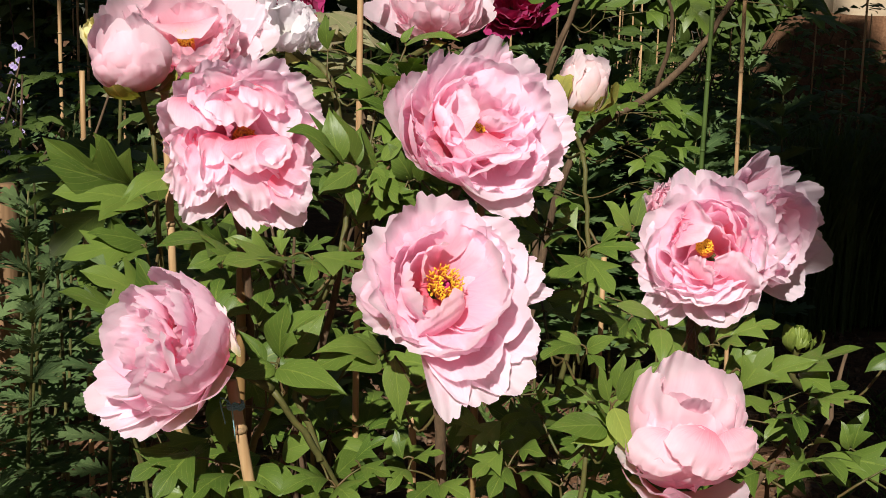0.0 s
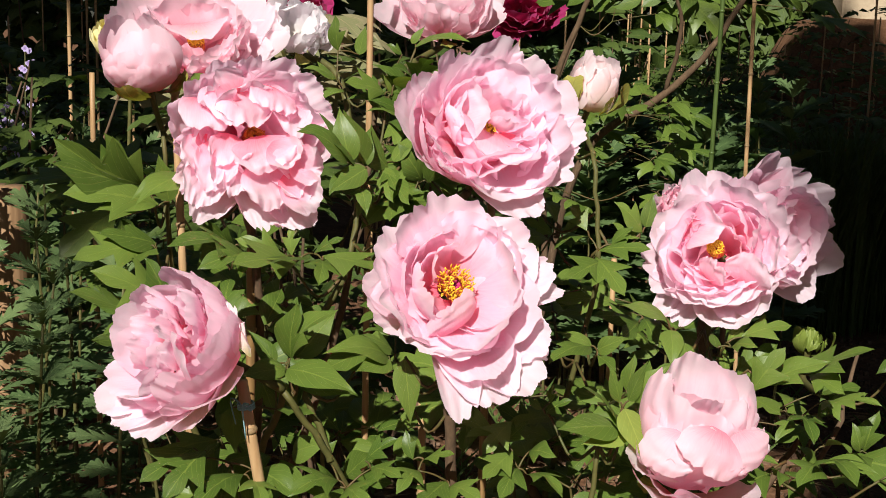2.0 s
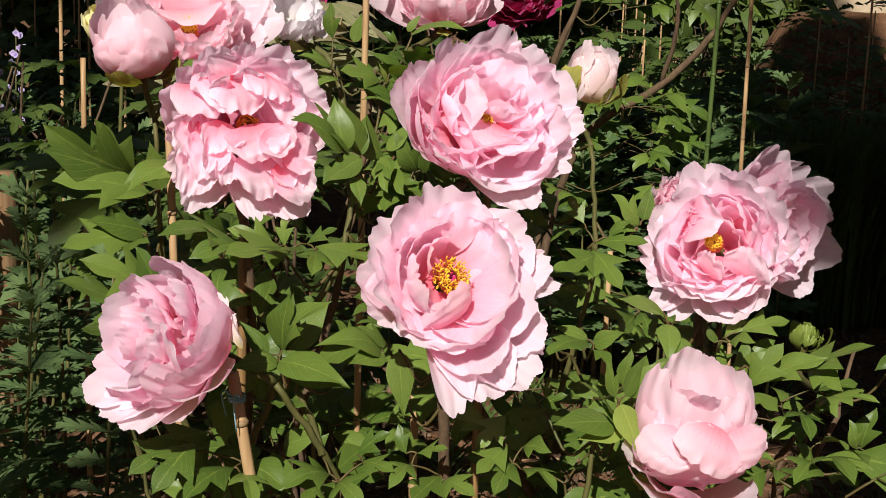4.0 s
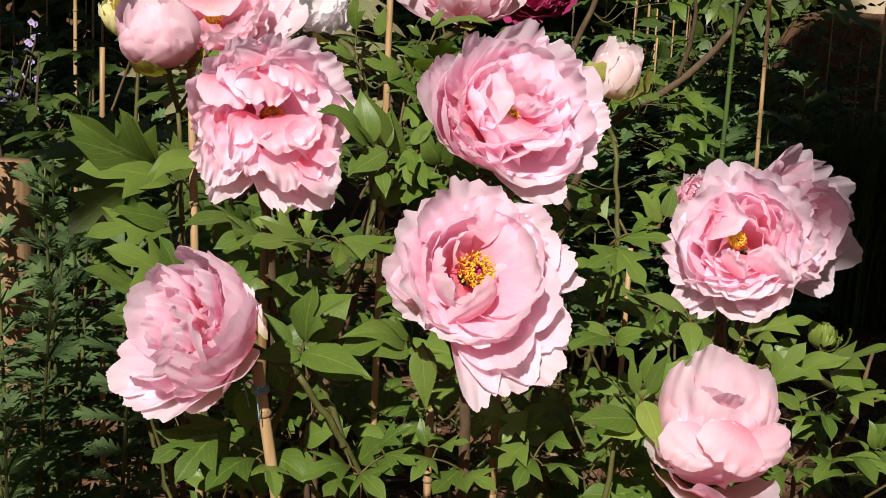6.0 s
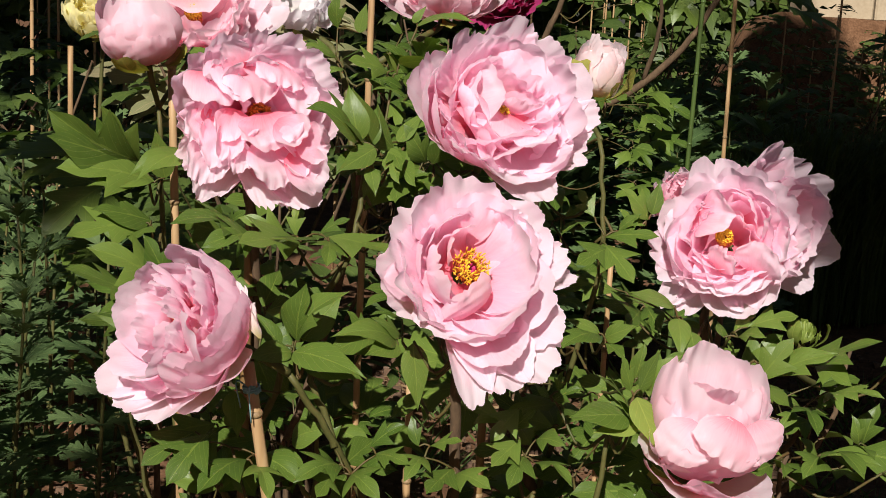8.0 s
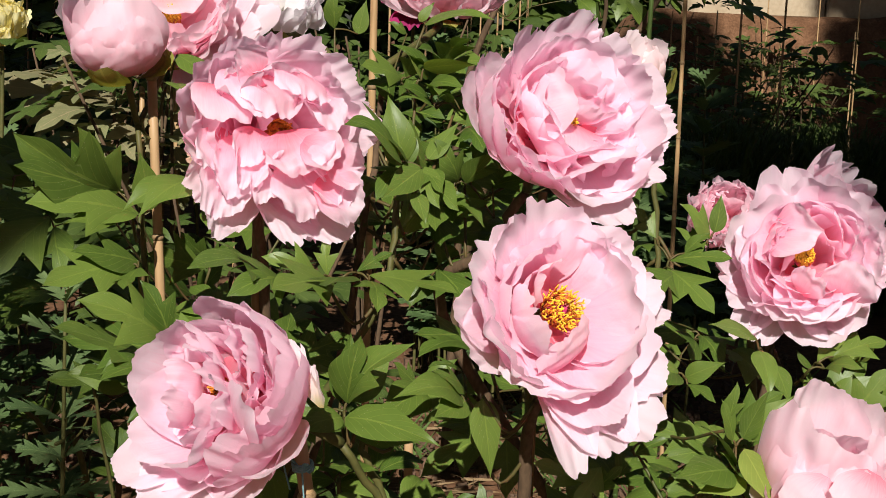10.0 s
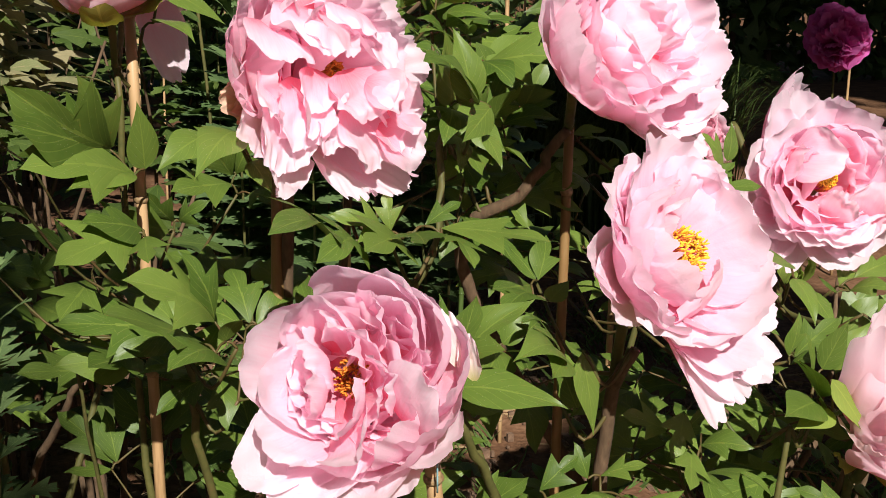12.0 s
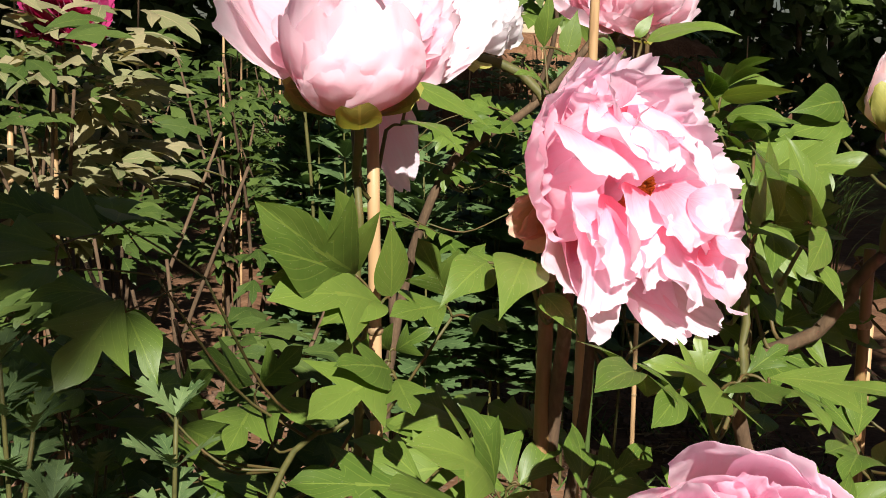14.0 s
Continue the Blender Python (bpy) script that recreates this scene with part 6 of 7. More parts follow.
leaf(bush_r, (0.184, 0.100, 0.718),
     "2", (0.183, 0.100, 0.723), (0.190, 0.100, 0.763),
     "3", (0.189, 0.100, 0.722), (0.235, 0.100, 0.753),
     "2", (0.177, 0.090, 0.719), (0.202, 0.070, 0.730))
leaf(bush_r, (0.313, 0.200, 0.707),
     "3", (0.316, 0.200, 0.706), (0.364, 0.200, 0.753),
     "3", (0.306, 0.200, 0.713), (0.306, 0.220, 0.743),
     "2", (0.319, 0.190, 0.703), (0.368, 0.180, 0.746),
     "3", (0.298, 0.180, 0.705), (0.254, 0.120, 0.693))


# leaves in front of the crumpled bloom and beside the open one
leaf(bush_w, (-0.096, 0.160, 0.931),
     "1", (-0.112, 0.130, 0.950), (-0.161, 0.100, 0.988),
     "1", (-0.110, 0.140, 0.949), (-0.123, 0.150, 1.006),
     "1", (-0.093, 0.140, 0.944), (-0.130, 0.110, 0.921),
     "1", (-0.098, 0.140, 0.923), (-0.091, 0.120, 0.896), normal=(0.1, -0.8, 0.5))
leaf(bush_c, (-0.165, 0.060, 0.752),
     "1", (-0.164, 0.070, 0.757), (-0.155, 0.090, 0.811),
     "1", (-0.156, 0.070, 0.757), (-0.119, 0.100, 0.801),
     "1", (-0.162, 0.060, 0.743), (-0.095, 0.080, 0.715),
     "1", (-0.165, 0.050, 0.752), (-0.204, 0.000, 0.754), normal=(0.1, -0.7, 0.6))
leaf(bush_c, (-0.043, 0.100, 0.708),
     "1", (-0.037, 0.080, 0.708), (-0.052, 0.090, 0.751), normal=(-0.6, -0.7, 0.2))
leaf(bush_w, (-0.080, 0.300, 1.010),
     "1", (-0.074, 0.300, 1.024), (-0.027, 0.270, 1.030),
     "1", (-0.076, 0.300, 1.012), (-0.089, 0.310, 1.037), mats={1: YOUNG, 2: YOUNG}, normal=(-0.2, 0.3, 0.9))
leaf(bush_w, (-0.041, 0.300, 0.986),
     "2", (-0.065, 0.300, 0.999), (-0.064, 0.250, 1.002),
     "1", (-0.068, 0.300, 1.009), (-0.038, 0.260, 1.007),
     "1", (-0.065, 0.300, 0.991), (-0.103, 0.280, 1.007),
     "1", (-0.051, 0.290, 0.992), (-0.065, 0.250, 0.998),
     "2", (-0.061, 0.290, 0.986), (-0.104, 0.270, 0.995))
leaf(bush_w, (0.021, 0.330, 0.907),
     "3", (0.021, 0.330, 0.910), (-0.026, 0.320, 0.984),
     "3", (0.024, 0.330, 0.910), (0.048, 0.320, 0.966),
     "2", (0.018, 0.330, 0.907), (-0.034, 0.310, 0.946),
     "3", (0.027, 0.330, 0.907), (0.054, 0.310, 0.928), normal=(-0.25, -0.85, 0.5))
leaf(bush_w, (-0.076, 0.240, 0.930),
     "2", (-0.076, 0.240, 0.934), (-0.126, 0.200, 0.985),
     "2", (-0.078, 0.240, 0.933), (-0.065, 0.200, 0.914),
     "2", (-0.070, 0.240, 0.921), (-0.049, 0.200, 0.898), normal=(-0.25, -0.85, 0.5))
leaf(bush_r, (0.129, 0.420, 0.990),
     "1", (0.133, 0.420, 1.018), (0.061, 0.400, 1.008),
     "1", (0.141, 0.420, 1.000), (0.054, 0.400, 0.986),
     "1", (0.086, 0.410, 0.980), (0.117, 0.400, 0.953), normal=(-0.25, -0.85, 0.5))
leaf(bush_c, (-0.230, 0.130, 0.646),
     "2", (-0.247, 0.120, 0.651), (-0.309, 0.080, 0.641),
     "3", (-0.243, 0.120, 0.644), (-0.274, 0.060, 0.601),
     "1", (-0.235, 0.130, 0.644), (-0.214, 0.120, 0.679), normal=(-0.1, -0.8, 0.6))
leaf(bush_c, (-0.174, 0.130, 0.631),
     "3", (-0.196, 0.120, 0.625), (-0.235, 0.070, 0.595),
     "2", (-0.190, 0.120, 0.634), (-0.235, 0.080, 0.640),
     "2", (-0.179, 0.120, 0.631), (-0.161, 0.070, 0.596),
     "1", (-0.168, 0.130, 0.634), (-0.120, 0.100, 0.660), normal=(-0.1, -0.8, 0.6))
leaf(bush_c, (-0.112, 0.120, 0.606),
     "3", (-0.118, 0.110, 0.613), (-0.157, 0.070, 0.624),
     "2", (-0.110, 0.110, 0.616), (-0.078, 0.080, 0.656),
     "3", (-0.106, 0.110, 0.607), (-0.118, 0.060, 0.584),
     "2", (-0.101, 0.110, 0.610), (-0.055, 0.070, 0.626), normal=(-0.1, -0.8, 0.6))

# ---- inner leaves that fill the bushes ----
def fill(bush, count, seed, low, high, size):
    rng = random.Random(seed)
    for _ in range(count):
        p = Vector([rng.uniform(a, b) for a, b in zip(low, high)])
        node = bush.nearest(p)
        way = (p - node)
        way.z = abs(way.z) * 0.2 + 0.03
        way += Vector((rng.uniform(-0.08, 0.08), rng.uniform(-0.08, 0.06), 0))
        leaf(bush, p, *spread(rng, p, way, size * rng.uniform(0.8, 1.2), (rng.uniform(-0.2, 0.3), rng.uniform(-0.7, -0.1), 1)))


fill(bush_w, 8, 3, (-0.36, 0.30, 0.35), (-0.06, 0.52, 0.86), 0.20)
fill(bush_c, 7, 5, (0.06, 0.10, 0.35), (0.24, 0.26, 0.60), 0.19)
fill(bush_c, 7, 15, (0.02, 0.0, 0.50), (0.24, 0.10, 0.61), 0.17)
fill(bush_c, 3, 16, (-0.22, 0.0, 0.48), (-0.17, 0.10, 0.58), 0.17)
fill(bush_v, 7, 33, (-0.52, 0.86, 0.45), (-0.38, 1.00, 0.70), 0.30)
fill(bush_v, 3, 34, (-0.52, 0.62, 0.62), (-0.36, 0.84, 0.86), 0.27)
fill(bush_w, 7, 41, (-0.13, 0.30, 0.80), (-0.02, 0.42, 1.0), 0.17)
fill(bush_t, 12, 35, (0.36, 1.86, 1.08), (0.74, 2.06, 1.27), 0.36)
fill(bush_t, 8, 37, (0.22, 1.80, 0.65), (0.50, 2.05, 0.92), 0.24)
fill(bush_w, 3, 17, (-0.30, 0.18, 0.50), (-0.14, 0.30, 0.74), 0.17)
fill(bush_r, 8, 19, (0.24, 0.14, 0.52), (0.48, 0.28, 0.66), 0.18)
fill(bush_r, 18, 7, (0.06, 0.24, 0.40), (0.56, 0.54, 0.74), 0.19)


leaf(bush_c, (0.176, 0.05, 0.70), 1, (0.176, 0.03, 0.697), (0.130, 0.02, 0.690), 1, (0.172, 0.03, 0.725), (0.191, 0.0, 0.680), mats={1: YOUNG})

leaf(bush_w, (-0.325, 0.35, 0.995), 1, (-0.312, 0.33, 1.03), (-0.266, 0.295, 1.0), 1, (-0.32, 0.33, 1.0), (-0.295, 0.28, 0.985), normal=(0.2, -0.6, 0.7))


# ---- the garden behind ----
def far_bush(at, height, spread_, leaves, seed, mat=None, size=0.24, label="leafy tree peony bush without open blooms", hold=0.45):
    rng = random.Random(seed)
    ob = thing("tree_peony_bush", at, label, "peony bush", "tree peony bushes")
    at = Vector(at)
    tips = []
    for _ in range(7):
        a, r = rng.uniform(0, 6.28), spread_ * rng.uniform(0.3, 0.9)
        tip = at + Vector((r * math.cos(a), r * math.sin(a), height * rng.uniform(0.65, 1.0)))
        mid = at + Vector((0.35 * r * math.cos(a + 0.4), 0.35 * r * math.sin(a + 0.4), tip.z * 0.5))
        curve = smooth_line([at + Vector((0.02 * math.cos(a), 0.02 * math.sin(a), -0.02)), mid, tip], 5)
        part("stem", mesh_of("stem", *tube(curve, (0.008, 0.005, 0.003), 6), BARK), ob)
        tips += [Vector(p) for p in curve[4:]]
    blades = []
    for _ in range(leaves):
        n = rng.choice(tips)
        a = rng.uniform(0, 6.28)
        p = n + Vector((0.06 * math.cos(a), 0.06 * math.sin(a), rng.uniform(-0.02, 0.05)))
        p.z = max(p.z, height * hold * rng.uniform(0.6, 1.1))
        way = Vector((math.cos(a), math.sin(a), rng.uniform(0.0, 0.5)))
        s = spread(rng, p, way, size * rng.uniform(0.75, 1.25), (rng.uniform(-0.3, 0.3), rng.uniform(-0.6, 0.1), 1))
        for k, b, t in zip(s[::3], s[1::3], s[2::3]):
            blades.append((LOW[k], frame_on(b, t, Vector((rng.uniform(-0.5, 0.5), rng.uniform(-0.8, 0.2), 0.9)))))
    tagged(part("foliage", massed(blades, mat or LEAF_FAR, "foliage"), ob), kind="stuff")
    return ob


def herb(at, height, seed, joined=False, leaves=46, size=0.062):
    """A mugwort-like plant: an upright stem with cut leaves all the way up."""
    rng = random.Random(seed)
    ob = thing("mugwort_plant", at, "grey green herb with deeply cut leaves on an upright stem", "herb", "grey green herbs")
    at = Vector(at)
    top = at + Vector((rng.uniform(-0.06, 0.06), rng.uniform(-0.06, 0.06), height))
    line = smooth_line([at - Vector((0, 0, 0.02)), (at + top) / 2 + Vector((rng.uniform(-0.02, 0.02), 0, 0)), top], 8)
    part("stem", mesh_of("stem", *tube(line, (0.0045, 0.0035, 0.002), 6), STEM), ob)
    blades = []
    for i in range(leaves):
        q = (0.30 + 0.70 * (i + 0.5) / leaves)
        p = Vector(line[min(len(line) - 1, int(q * len(line)))])
        a = 2.4 * i + rng.uniform(-0.4, 0.4)
        r = size * rng.uniform(0.7, 1.2) * (1.0 if q < 0.9 else 0.65)
        rise = 0.15 + 0.9 * max(0, q - 0.75) * 4
        tip = p + r * Vector((math.cos(a), math.sin(a), rise)).normalized()
        blades.append((rng.randrange(2), frame_on(p, tip, Vector((rng.uniform(-0.3, 0.3), rng.uniform(-0.4, 0.1), 1)))))
    if joined:
        tagged(part("foliage", massed([(LOW_HERB[k], m) for k, m in blades], LEAF_GREY_FAR, "foliage"), ob), kind="stuff")
    else:
        for k, m in blades:
            part("leaf", HERB[k], ob, m)
    return ob


HERB = [mesh_of("herb_leaf", *blade(70 + i, "m", 22, 2, 0.32, 0.08, 0.12)[:2], LEAF_GREY, blade(70 + i, "m", 22, 2, 0.32, 0.08, 0.12)[2]) for i in range(2)]
# herbs to the side of the bushes, the nearest first
spots = random.Random(12)
for i, (x, y, h) in enumerate(((-0.50, 0.50, 0.74), (-0.58, 0.42, 0.60), (-0.62, 0.62, 0.72), (-0.70, 0.95, 0.82), (-0.78, 1.05, 0.78), (-0.62, 1.12, 0.70), (-0.52, 0.85, 0.6), (-0.85, 0.9, 0.8), (-0.73, 0.75, 0.7), (-0.95, 1.2, 0.85), (-0.56, 0.52, 0.68), (-0.64, 0.50, 0.64), (-0.54, 0.62, 0.78), (-0.67, 0.58, 0.74), (-0.60, 0.72, 0.80), (-0.58, 0.34, 0.55), (-0.72, 0.66, 0.70), (-0.66, 0.82, 0.84))):
    herb((x, y, 0), h, 20 + i, False)
for i in range(44):
    herb((spots.uniform(0.25, 0.95), spots.uniform(2.1, 3.1), 0), spots.uniform(0.65, 1.0), 60 + i, True, 60, 0.11)
for i in range(22):
    herb((spots.uniform(-1.9, -0.8), spots.uniform(1.4, 2.8), 0), spots.uniform(0.55, 0.85), 160 + i, True, 40, 0.10)

rows = random.Random(21)
for i, (x, y, h, r, n) in enumerate(((-0.25, 1.25, 0.85, 0.28, 30), (-0.95, 1.7, 1.0, 0.35, 36),
                                     (-0.35, 1.75, 1.0, 0.35, 36), (-1.5, 2.6, 1.1, 0.4, 44), (-0.7, 2.7, 1.1, 0.4, 44), (0.1, 2.9, 1.1, 0.4, 44))):
    far_bush((x, y, 0), h, r, n, 300 + i)
for i in range(26):
    y = rows.uniform(3.4, 8.5)
    x = rows.uniform(-0.36, 0.62) * (y + 1.2)
    far_bush((x, y, 0), rows.uniform(0.8, 1.3), 0.5, 40, 400 + i, None, 0.3)
    for _ in range(2):
        cane_at(x + rows.uniform(-0.4, 0.4), y + rows.uniform(-0.3, 0.3), rows.uniform(1.0, 1.5), 0.005)

far_bush((-0.50, 2.10, 0), 1.14, 0.30, 44, 500, LEAF_RED, 0.31, "tree peony bush with reddish young leaves", 0.92)
flower("crimson tree peony above reddish leaves", (-0.42, 2.15, 1.10), (0.0, -0.8, 0.5), sized(FULL, 0.9), MAGENTA, 131, bundles=3, stalk=[(-0.41, 2.2, 0.9), (-0.36, 2.3, 0.0)], group="crimson peony blooms")
flower("purple pink peony on a caned stem in the shade", (2.455, 2.80, 0.825), (-0.5, -0.8, 0.3), sized(FULL, 1.08), PURPLE, 127, bundles=3, stalk=[(2.5, 2.85, 0.7), (2.52, 2.86, 0.0)], group="purple peony blooms")
cane_at(2.56, 2.84, 0.80, 0.005)
flower("pale yellow peony bloom behind the bush", (-0.766, 1.76, 1.005), (0.0, -0.5, 0.8), sized(CUP, 0.9), YELLOW, 137, bundles=3, loose=0.5, stalk=[(-0.76, 1.77, 0.9), (-0.80, 1.75, 0.0)], group="yellow peony blooms")


# ---- wooden post ----
def post():
    ob = thing("wooden_post", (-0.935, 1.4, 0), "short round weathered wooden post in the soil", "post")
    v, f = tube([(-0.935, 1.4, z) for z in (-0.05, 0.2, 0.5, 0.735, 0.75)], (0.055, 0.055, 0.054, 0.054, 0.045), 20)
    part("log", mesh_of("log", v, f, POST), ob)


post()


# ---- small lilac flowers ----
def lilac(at, height, seed):
    rng = random.Random(seed)
    ob = thing("lilac_flower", at, "slender stem with small lilac blue florets", "flower", "lilac flowers")
    at = Vector(at)
    top = at + Vector((rng.uniform(-0.05, 0.05), 0, height))
    part("stem", mesh_of("stem", *tube([at, (at + top) / 2, top], (0.003, 0.002), 5), STEM), ob)
    v, f, uv = petal(seed, 0.011, 0.011, 60, 80, 0.2, 0.3, 4, 5, 0.2)
    me = mesh_of("floret", v, f, LILAC, uv)
    for i in range(14):
        p = at.lerp(top, rng.uniform(0.68, 1.0)) + Vector((rng.gauss(0, 0.016), rng.gauss(0, 0.016), 0))
        for k in range(4):
            part("floret", me, ob, axis_pose(p, (rng.uniform(-0.4, 0.4), -1, 0.3)) @ Matrix.Rotation(radians(90 * k), 4, "Z"))


for i in range(9):
    lilac((rows.uniform(-1.75, -1.25), rows.uniform(2.2, 2.7), 0), rows.uniform(0.78, 1.02), 700 + i)
cane_at(-1.32, 3.16, 1.3, 0.007)
cane_at(-0.438, 2.20, 0.95, 0.008)
cane_at(-0.522, 2.24, 0.90, 0.007)
cane_at(-0.64, 1.05, 1.0, 0.0052)
cane_at(0.475, 2.64, 1.0, 0.007)
cane_at(0.21, 0.45, 0.80, 0.0038)
cane_at(-0.04, 0.61, 0.56, 0.0062)


# ---- soil crumbs, straw and grass ----
def scatter_crumbs():
    rng = np.random.default_rng(8)
    cube = np.array([(x, y, z) for x in (-1, 1) for y in (-1, 1) for z in (-1, 1)], float)
    faces = np.array([(0, 1, 3, 2), (4, 6, 7, 5), (0, 4, 5, 1), (2, 3, 7, 6), (0, 2, 6, 4), (1, 5, 7, 3)])
    vs, fs = [], []
    for i in range(5200):
        x, y = rng.uniform(-0.8, 1.6), rng.uniform(0.3, 3.4)
        r = 0.003 + 0.010 * rng.random() ** 3
        c = cube * r * rng.uniform(0.6, 1.2, 3) + rng.uniform(-0.3, 0.3, (8, 3)) * r
        vs.append(c + (x, y, r * 0.2))
        fs.append(faces + 8 * i)
    return mesh_of("soil_crumbs", np.vstack(vs), np.vstack(fs), CLOD, None, False)


whole("soil_crumbs", scatter_crumbs(), "small crumbs and stones on the brown soil", "soil", "", "stuff")


def scatter_grass(count, box, low, high, mat, name, label, flat=0.0):
    rng = random.Random(count)
    pattern = blade(90, "g", 5, 1, 0.035, 0.12, 0.1)
    blades = []
    for _ in range(count // 9):
        cx, cy = rng.uniform(box[0], box[2]), rng.uniform(box[1], box[3])
        for _ in range(9):
            b = Vector((cx + rng.gauss(0, 0.025), cy + rng.gauss(0, 0.025), 0.0))
            a, h = rng.uniform(0, 6.28), rng.uniform(low, high)
            blades.append((pattern, frame_on(b, b + h * Vector((math.cos(a), math.sin(a), 1.1 - flat)).normalized(), (math.sin(a), -math.cos(a), 0.3))))
    whole(name, massed(blades, mat, name), label, "grass", "", "stuff")


scatter_grass(900, (0.0, 0.9, 1.6, 2.6), 0.04, 0.14, GRASS, "grass", "thin green grass tufts growing from the soil")
scatter_grass(500, (0.4, 0.5, 1.4, 1.3), 0.05, 0.18, GRASS, "grass", "low grass under the peonies")
scatter_grass(1200, (-0.8, 0.4, 1.6, 2.6), 0.04, 0.12, STRAW, "dry_grass", "dry straw lying on the soil", 1.05)


# ---- hedge and unseen shade trees ----
def tree(at, height, low, crown, seed, count, leaf_size=0.3, label="unseen tall leafy tree added to shade the far beds", girth=0.16, puff=0.16, limbs=22):
    """An unseen tree added for its shade; girth: the trunk's radius at its foot; puff: how far leaves stand from their
    twigs.
    """
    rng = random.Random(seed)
    ob = thing("unseen_shade_tree", at, label, "tree", "garden trees")
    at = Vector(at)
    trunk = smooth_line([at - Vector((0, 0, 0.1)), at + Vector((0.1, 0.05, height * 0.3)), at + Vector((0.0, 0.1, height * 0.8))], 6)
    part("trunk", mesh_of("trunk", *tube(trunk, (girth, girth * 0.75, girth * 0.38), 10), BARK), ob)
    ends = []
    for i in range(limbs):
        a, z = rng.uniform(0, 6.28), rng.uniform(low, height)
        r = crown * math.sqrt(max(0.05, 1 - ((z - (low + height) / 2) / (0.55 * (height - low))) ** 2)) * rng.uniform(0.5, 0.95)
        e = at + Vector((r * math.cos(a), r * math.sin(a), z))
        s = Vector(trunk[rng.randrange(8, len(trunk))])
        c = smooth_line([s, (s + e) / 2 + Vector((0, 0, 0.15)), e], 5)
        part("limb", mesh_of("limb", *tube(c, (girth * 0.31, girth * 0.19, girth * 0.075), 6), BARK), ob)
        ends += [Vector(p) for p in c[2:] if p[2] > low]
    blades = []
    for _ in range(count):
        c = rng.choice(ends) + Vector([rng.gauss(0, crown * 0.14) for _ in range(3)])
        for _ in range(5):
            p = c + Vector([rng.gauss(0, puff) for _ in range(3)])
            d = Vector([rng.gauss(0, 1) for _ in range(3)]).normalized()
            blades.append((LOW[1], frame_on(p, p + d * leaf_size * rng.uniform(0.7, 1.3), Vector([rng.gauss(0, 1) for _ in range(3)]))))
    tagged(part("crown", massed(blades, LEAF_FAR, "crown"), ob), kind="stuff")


def grass_clump(at, height, seed, blades=420):
    """A mound of long drooping blades."""
    rng = np.random.default_rng(seed)
    turn, out = rng.uniform(0, 2 * np.pi, blades), rng.uniform(0.10, 0.48, blades)
    tall, wide = height * rng.uniform(0.65, 1.0, blades), rng.uniform(0.002, 0.0045, blades)
    foot = rng.normal(0, 0.07, (blades, 2))
    s = np.linspace(0, 1, 8)
    r = out[:, None] * s**1.6
    z = tall[:, None] * (1.75 * s - 0.95 * s**2.4)
    across = np.stack([-np.sin(turn), np.cos(turn)], -1)
    mid = foot[:, None, :] + r[..., None] * np.stack([np.cos(turn), np.sin(turn)], -1)[:, None, :]
    half = (wide[:, None] * (1 - 0.9 * s**2))[..., None] * across[:, None, :]
    left = np.concatenate([mid - half, z[..., None]], -1)
    right = np.concatenate([mid + half, z[..., None]], -1)
    verts = np.stack([left, right], 2).reshape(-1, 3) + np.array(at)
    step = np.arange(7) * 2
    strip = np.stack([step, step + 1, step + 3, step + 2], -1)
    faces = (np.arange(blades)[:, None, None] * 16 + strip).reshape(-1, 4)
    uv = np.stack([np.stack([0 * s, s], -1), np.stack([0 * s + 1, s], -1)], 1).reshape(-1, 2)
    ob = thing("ornamental_grass", at, "shaded clump of long drooping green grass", "grass", "grass clumps")
    tagged(part("blades", mesh_of("blades", verts, faces, LEAF_FAR, np.tile(uv, (blades, 1))), ob), kind="stuff")


mound = random.Random(41)
for i in range(9):
    x = 1.22 + 0.16 * i
    grass_clump((x, 3.55 + mound.uniform(-0.12, 0.25), 0), mound.uniform(0.80, 0.98), 500 + i)


def hedge():
    rng = random.Random(77)
    ob = thing("hedge", (1.5, 9.5, 0), "tall dark evergreen hedge closing the garden", "hedge")
    for i in range(40):
        x = -7 + 0.45 * i
        part("stem", mesh_of("stem", *tube([(x, 9.7, -0.05), (x + rng.uniform(-0.2, 0.2), 9.7, 1.6), (x + rng.uniform(-0.3, 0.3), 9.7, 3.2)], (0.04, 0.03, 0.01), 6), BARK), ob)
    blades = []
    for _ in range(26000):
        p = Vector((rng.uniform(-7.5, 12), 9.5 + abs(rng.gauss(0, 0.45)), 3.7 * rng.random() ** 0.85))
        d = Vector((rng.gauss(0, 1), rng.gauss(-0.4, 0.8), rng.gauss(0, 0.8))).normalized()
        blades.append((LOW[rng.choice((1, 1, 3))], frame_on(p, p + d * rng.uniform(0.16, 0.36), Vector((rng.gauss(0, 0.6), -0.8, 0.7)))))
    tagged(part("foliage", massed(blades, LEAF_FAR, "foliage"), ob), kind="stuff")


hedge()


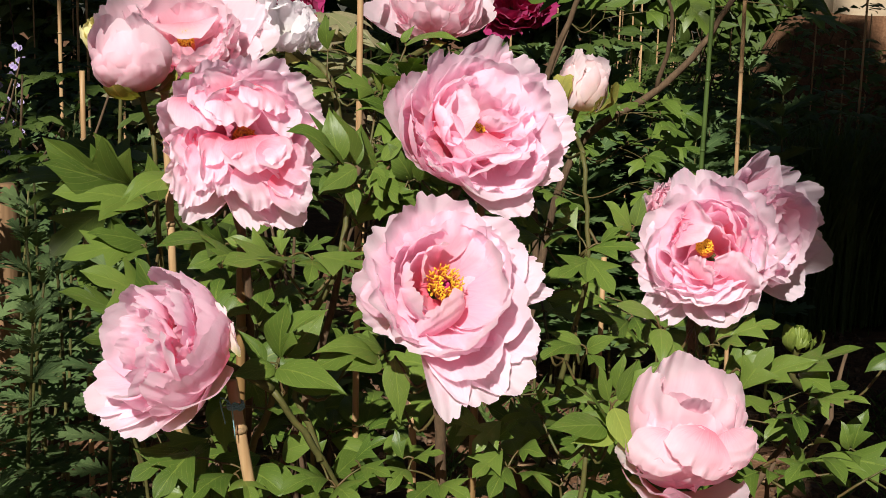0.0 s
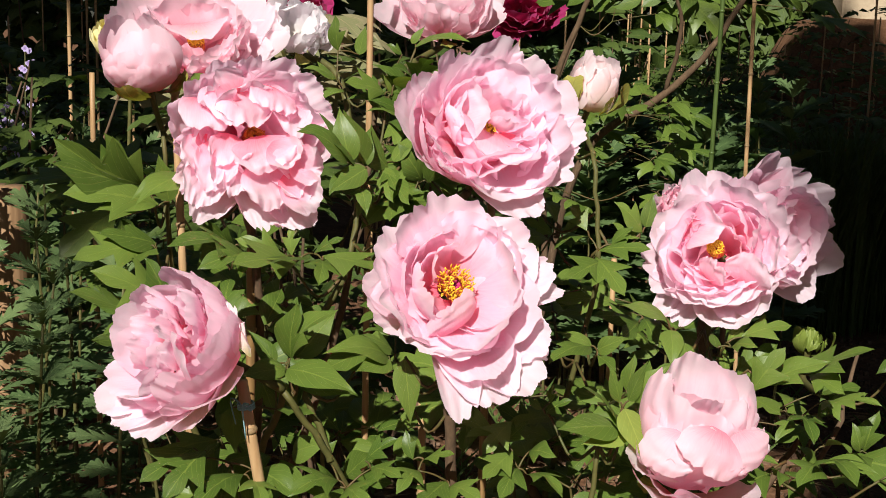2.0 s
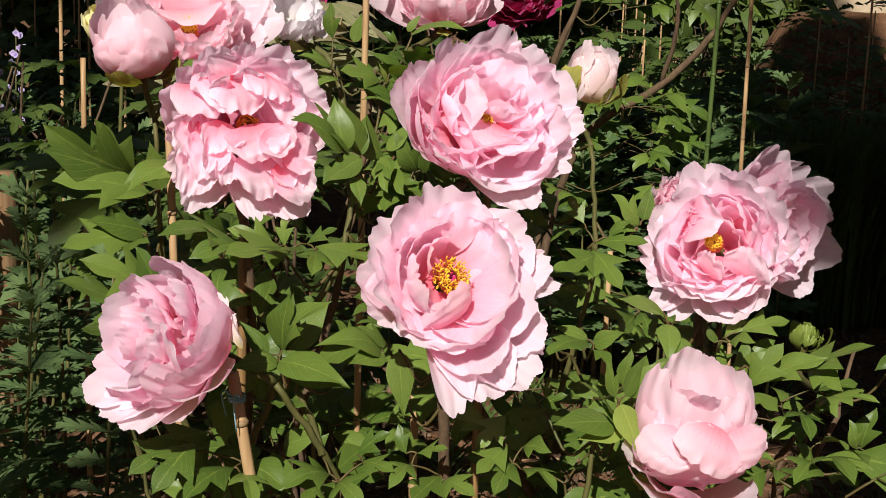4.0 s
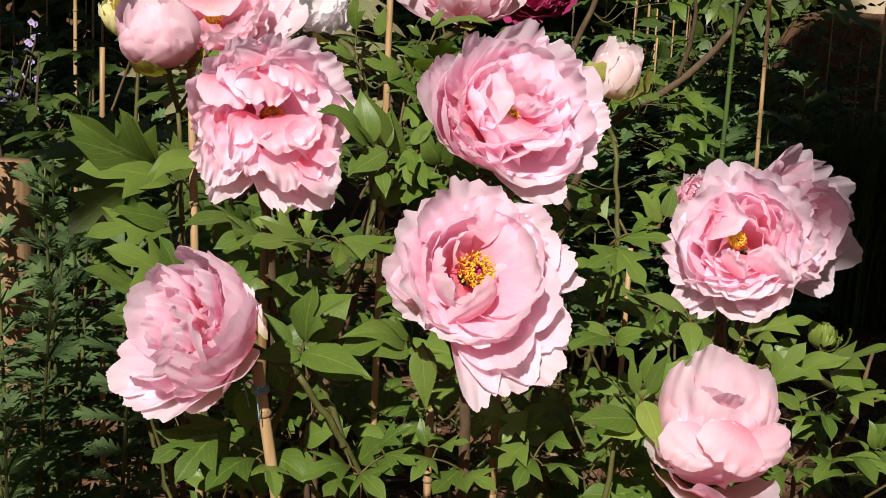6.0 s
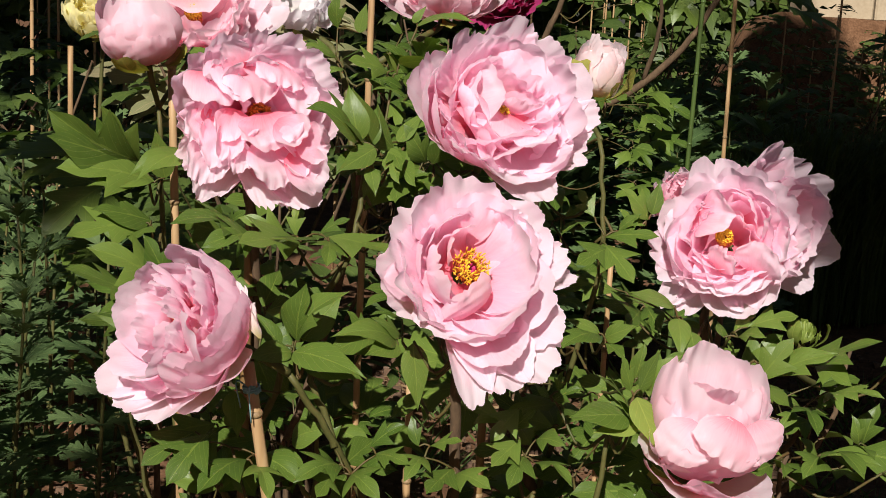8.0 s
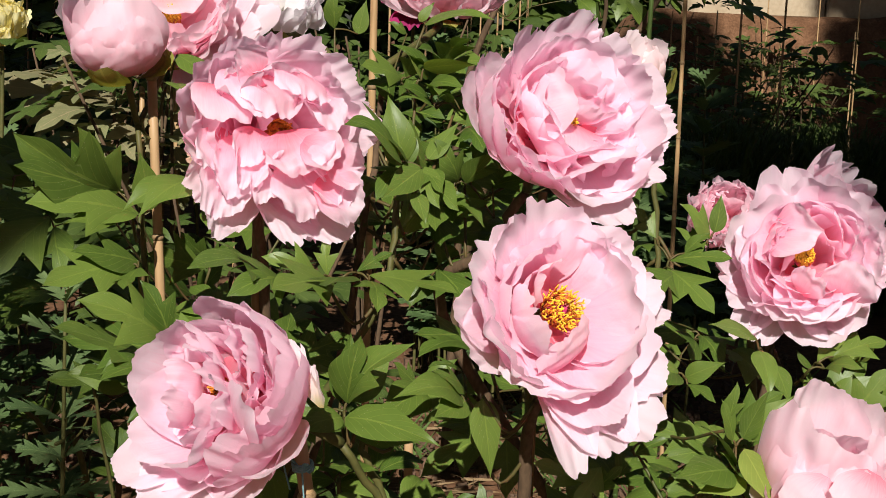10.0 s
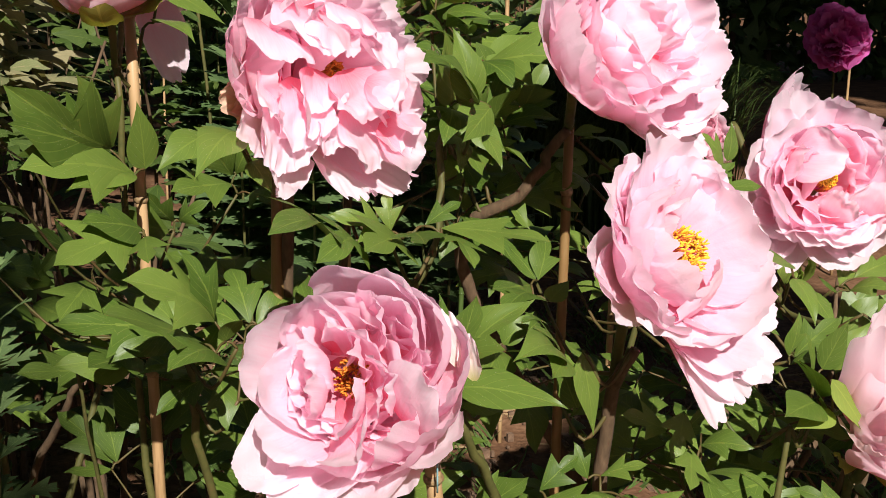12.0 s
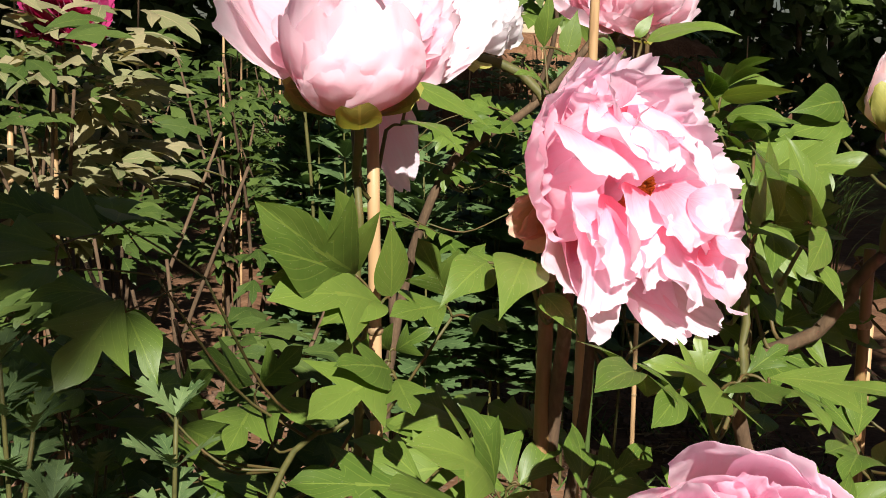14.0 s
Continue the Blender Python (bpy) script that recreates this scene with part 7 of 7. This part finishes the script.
def stone_wall():
    """A garden wall of pale dressed blocks in even courses."""
    rng = random.Random(63)
    ob = thing("wall_stone", (4.2, 9.0, 0), "pale cream stone garden wall in block courses", "wall", kind="structure")
    for row in range(3):
        x = 2.95 + 0.31 * (row % 2)
        while x < 4.7:
            w, h, d = rng.uniform(0.54, 0.66), 0.345, rng.uniform(0.27, 0.30)
            bm = bmesh.new()
            bmesh.ops.create_cube(bm, size=1.0)
            bmesh.ops.scale(bm, vec=(w - 0.012, d, h - 0.012), verts=bm.verts)
            bmesh.ops.bevel(bm, geom=bm.edges[:], offset=0.014, segments=1, affect="EDGES")
            me = bpy.data.meshes.new("block")
            bm.to_mesh(me)
            bm.free()
            me.materials.append(PALE_STONE)
            part("block", me, ob, Matrix.Translation((x + w / 2, 9.0 - d / 2, row * 0.345 + 1.40)))
            x += w


def earth_bank():
    """A low bank of bare soil with a flat top, on which the wall stands."""
    rng = np.random.default_rng(64)
    u, v = np.meshgrid(np.linspace(0, 1, 60), np.linspace(0, 1, 18), indexing="ij")
    rise = np.clip(np.minimum(u / 0.16, (1 - u) / 0.16), 0, 1) * np.clip(np.minimum(v / 0.30, (1 - v) / 0.20), 0, 1)
    z = -0.05 + 1.29 * np.sin(np.pi / 2 * rise) + 0.03 * (rise < 1) * waves(rng, u * 20, v * 8, 5, 0.8, 1.6)
    verts = np.stack([2.2 + 3.5 * u, 8.15 + 1.35 * v, z], -1).reshape(-1, 3)
    uv = np.stack([u, v], -1).reshape(-1, 2)
    ob = thing("earth_bank", (4.0, 8.8, 0), "brown earth bank below the pale wall", "bank", kind="structure")
    part("soil", mesh_of("soil", verts, grid_faces(60, 18), SOIL, uv), ob)


stone_wall()
earth_bank()

# tall unseen trees added south of the beds to shade the far beds
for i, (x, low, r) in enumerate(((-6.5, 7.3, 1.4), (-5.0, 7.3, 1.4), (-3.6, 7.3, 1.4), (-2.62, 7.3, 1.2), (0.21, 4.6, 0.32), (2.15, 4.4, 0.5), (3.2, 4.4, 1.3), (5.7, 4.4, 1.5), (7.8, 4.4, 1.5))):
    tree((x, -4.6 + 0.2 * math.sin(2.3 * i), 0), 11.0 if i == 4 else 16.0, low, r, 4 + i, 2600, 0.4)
# unseen narrow crown, added to darken the right background above the lit canes
tree((-0.32, -4.5, 0), 10.7, 6.75, 0.22, 91, 700, 0.3, "unseen narrow tree with a high crown, added to shade the grass clumps", 0.05, 0.10, 18)
# unseen low crown, added to keep sun off the left edge of the garden
tree((-3.55, -4.5, 0), 6.0, 3.4, 1.15, 31, 900, 0.3, "unseen low leafy tree with a short crown, added as a shade caster")
# two small unseen crowns, added only to cast shade on bush_v's leaves
tree((-1.575, -4.5, 0), 5.25, 4.72, 0.10, 57, 44, 0.11, "unseen slender tree with a small leafy top, added to shade the left leaves", 0.02, 0.045, 7)
tree((-1.475, -4.5, 0), 4.44, 4.20, 0.06, 58, 18, 0.09, "unseen slender sapling with a leaf tuft, added to shade the low left leaves", 0.014, 0.035, 6)
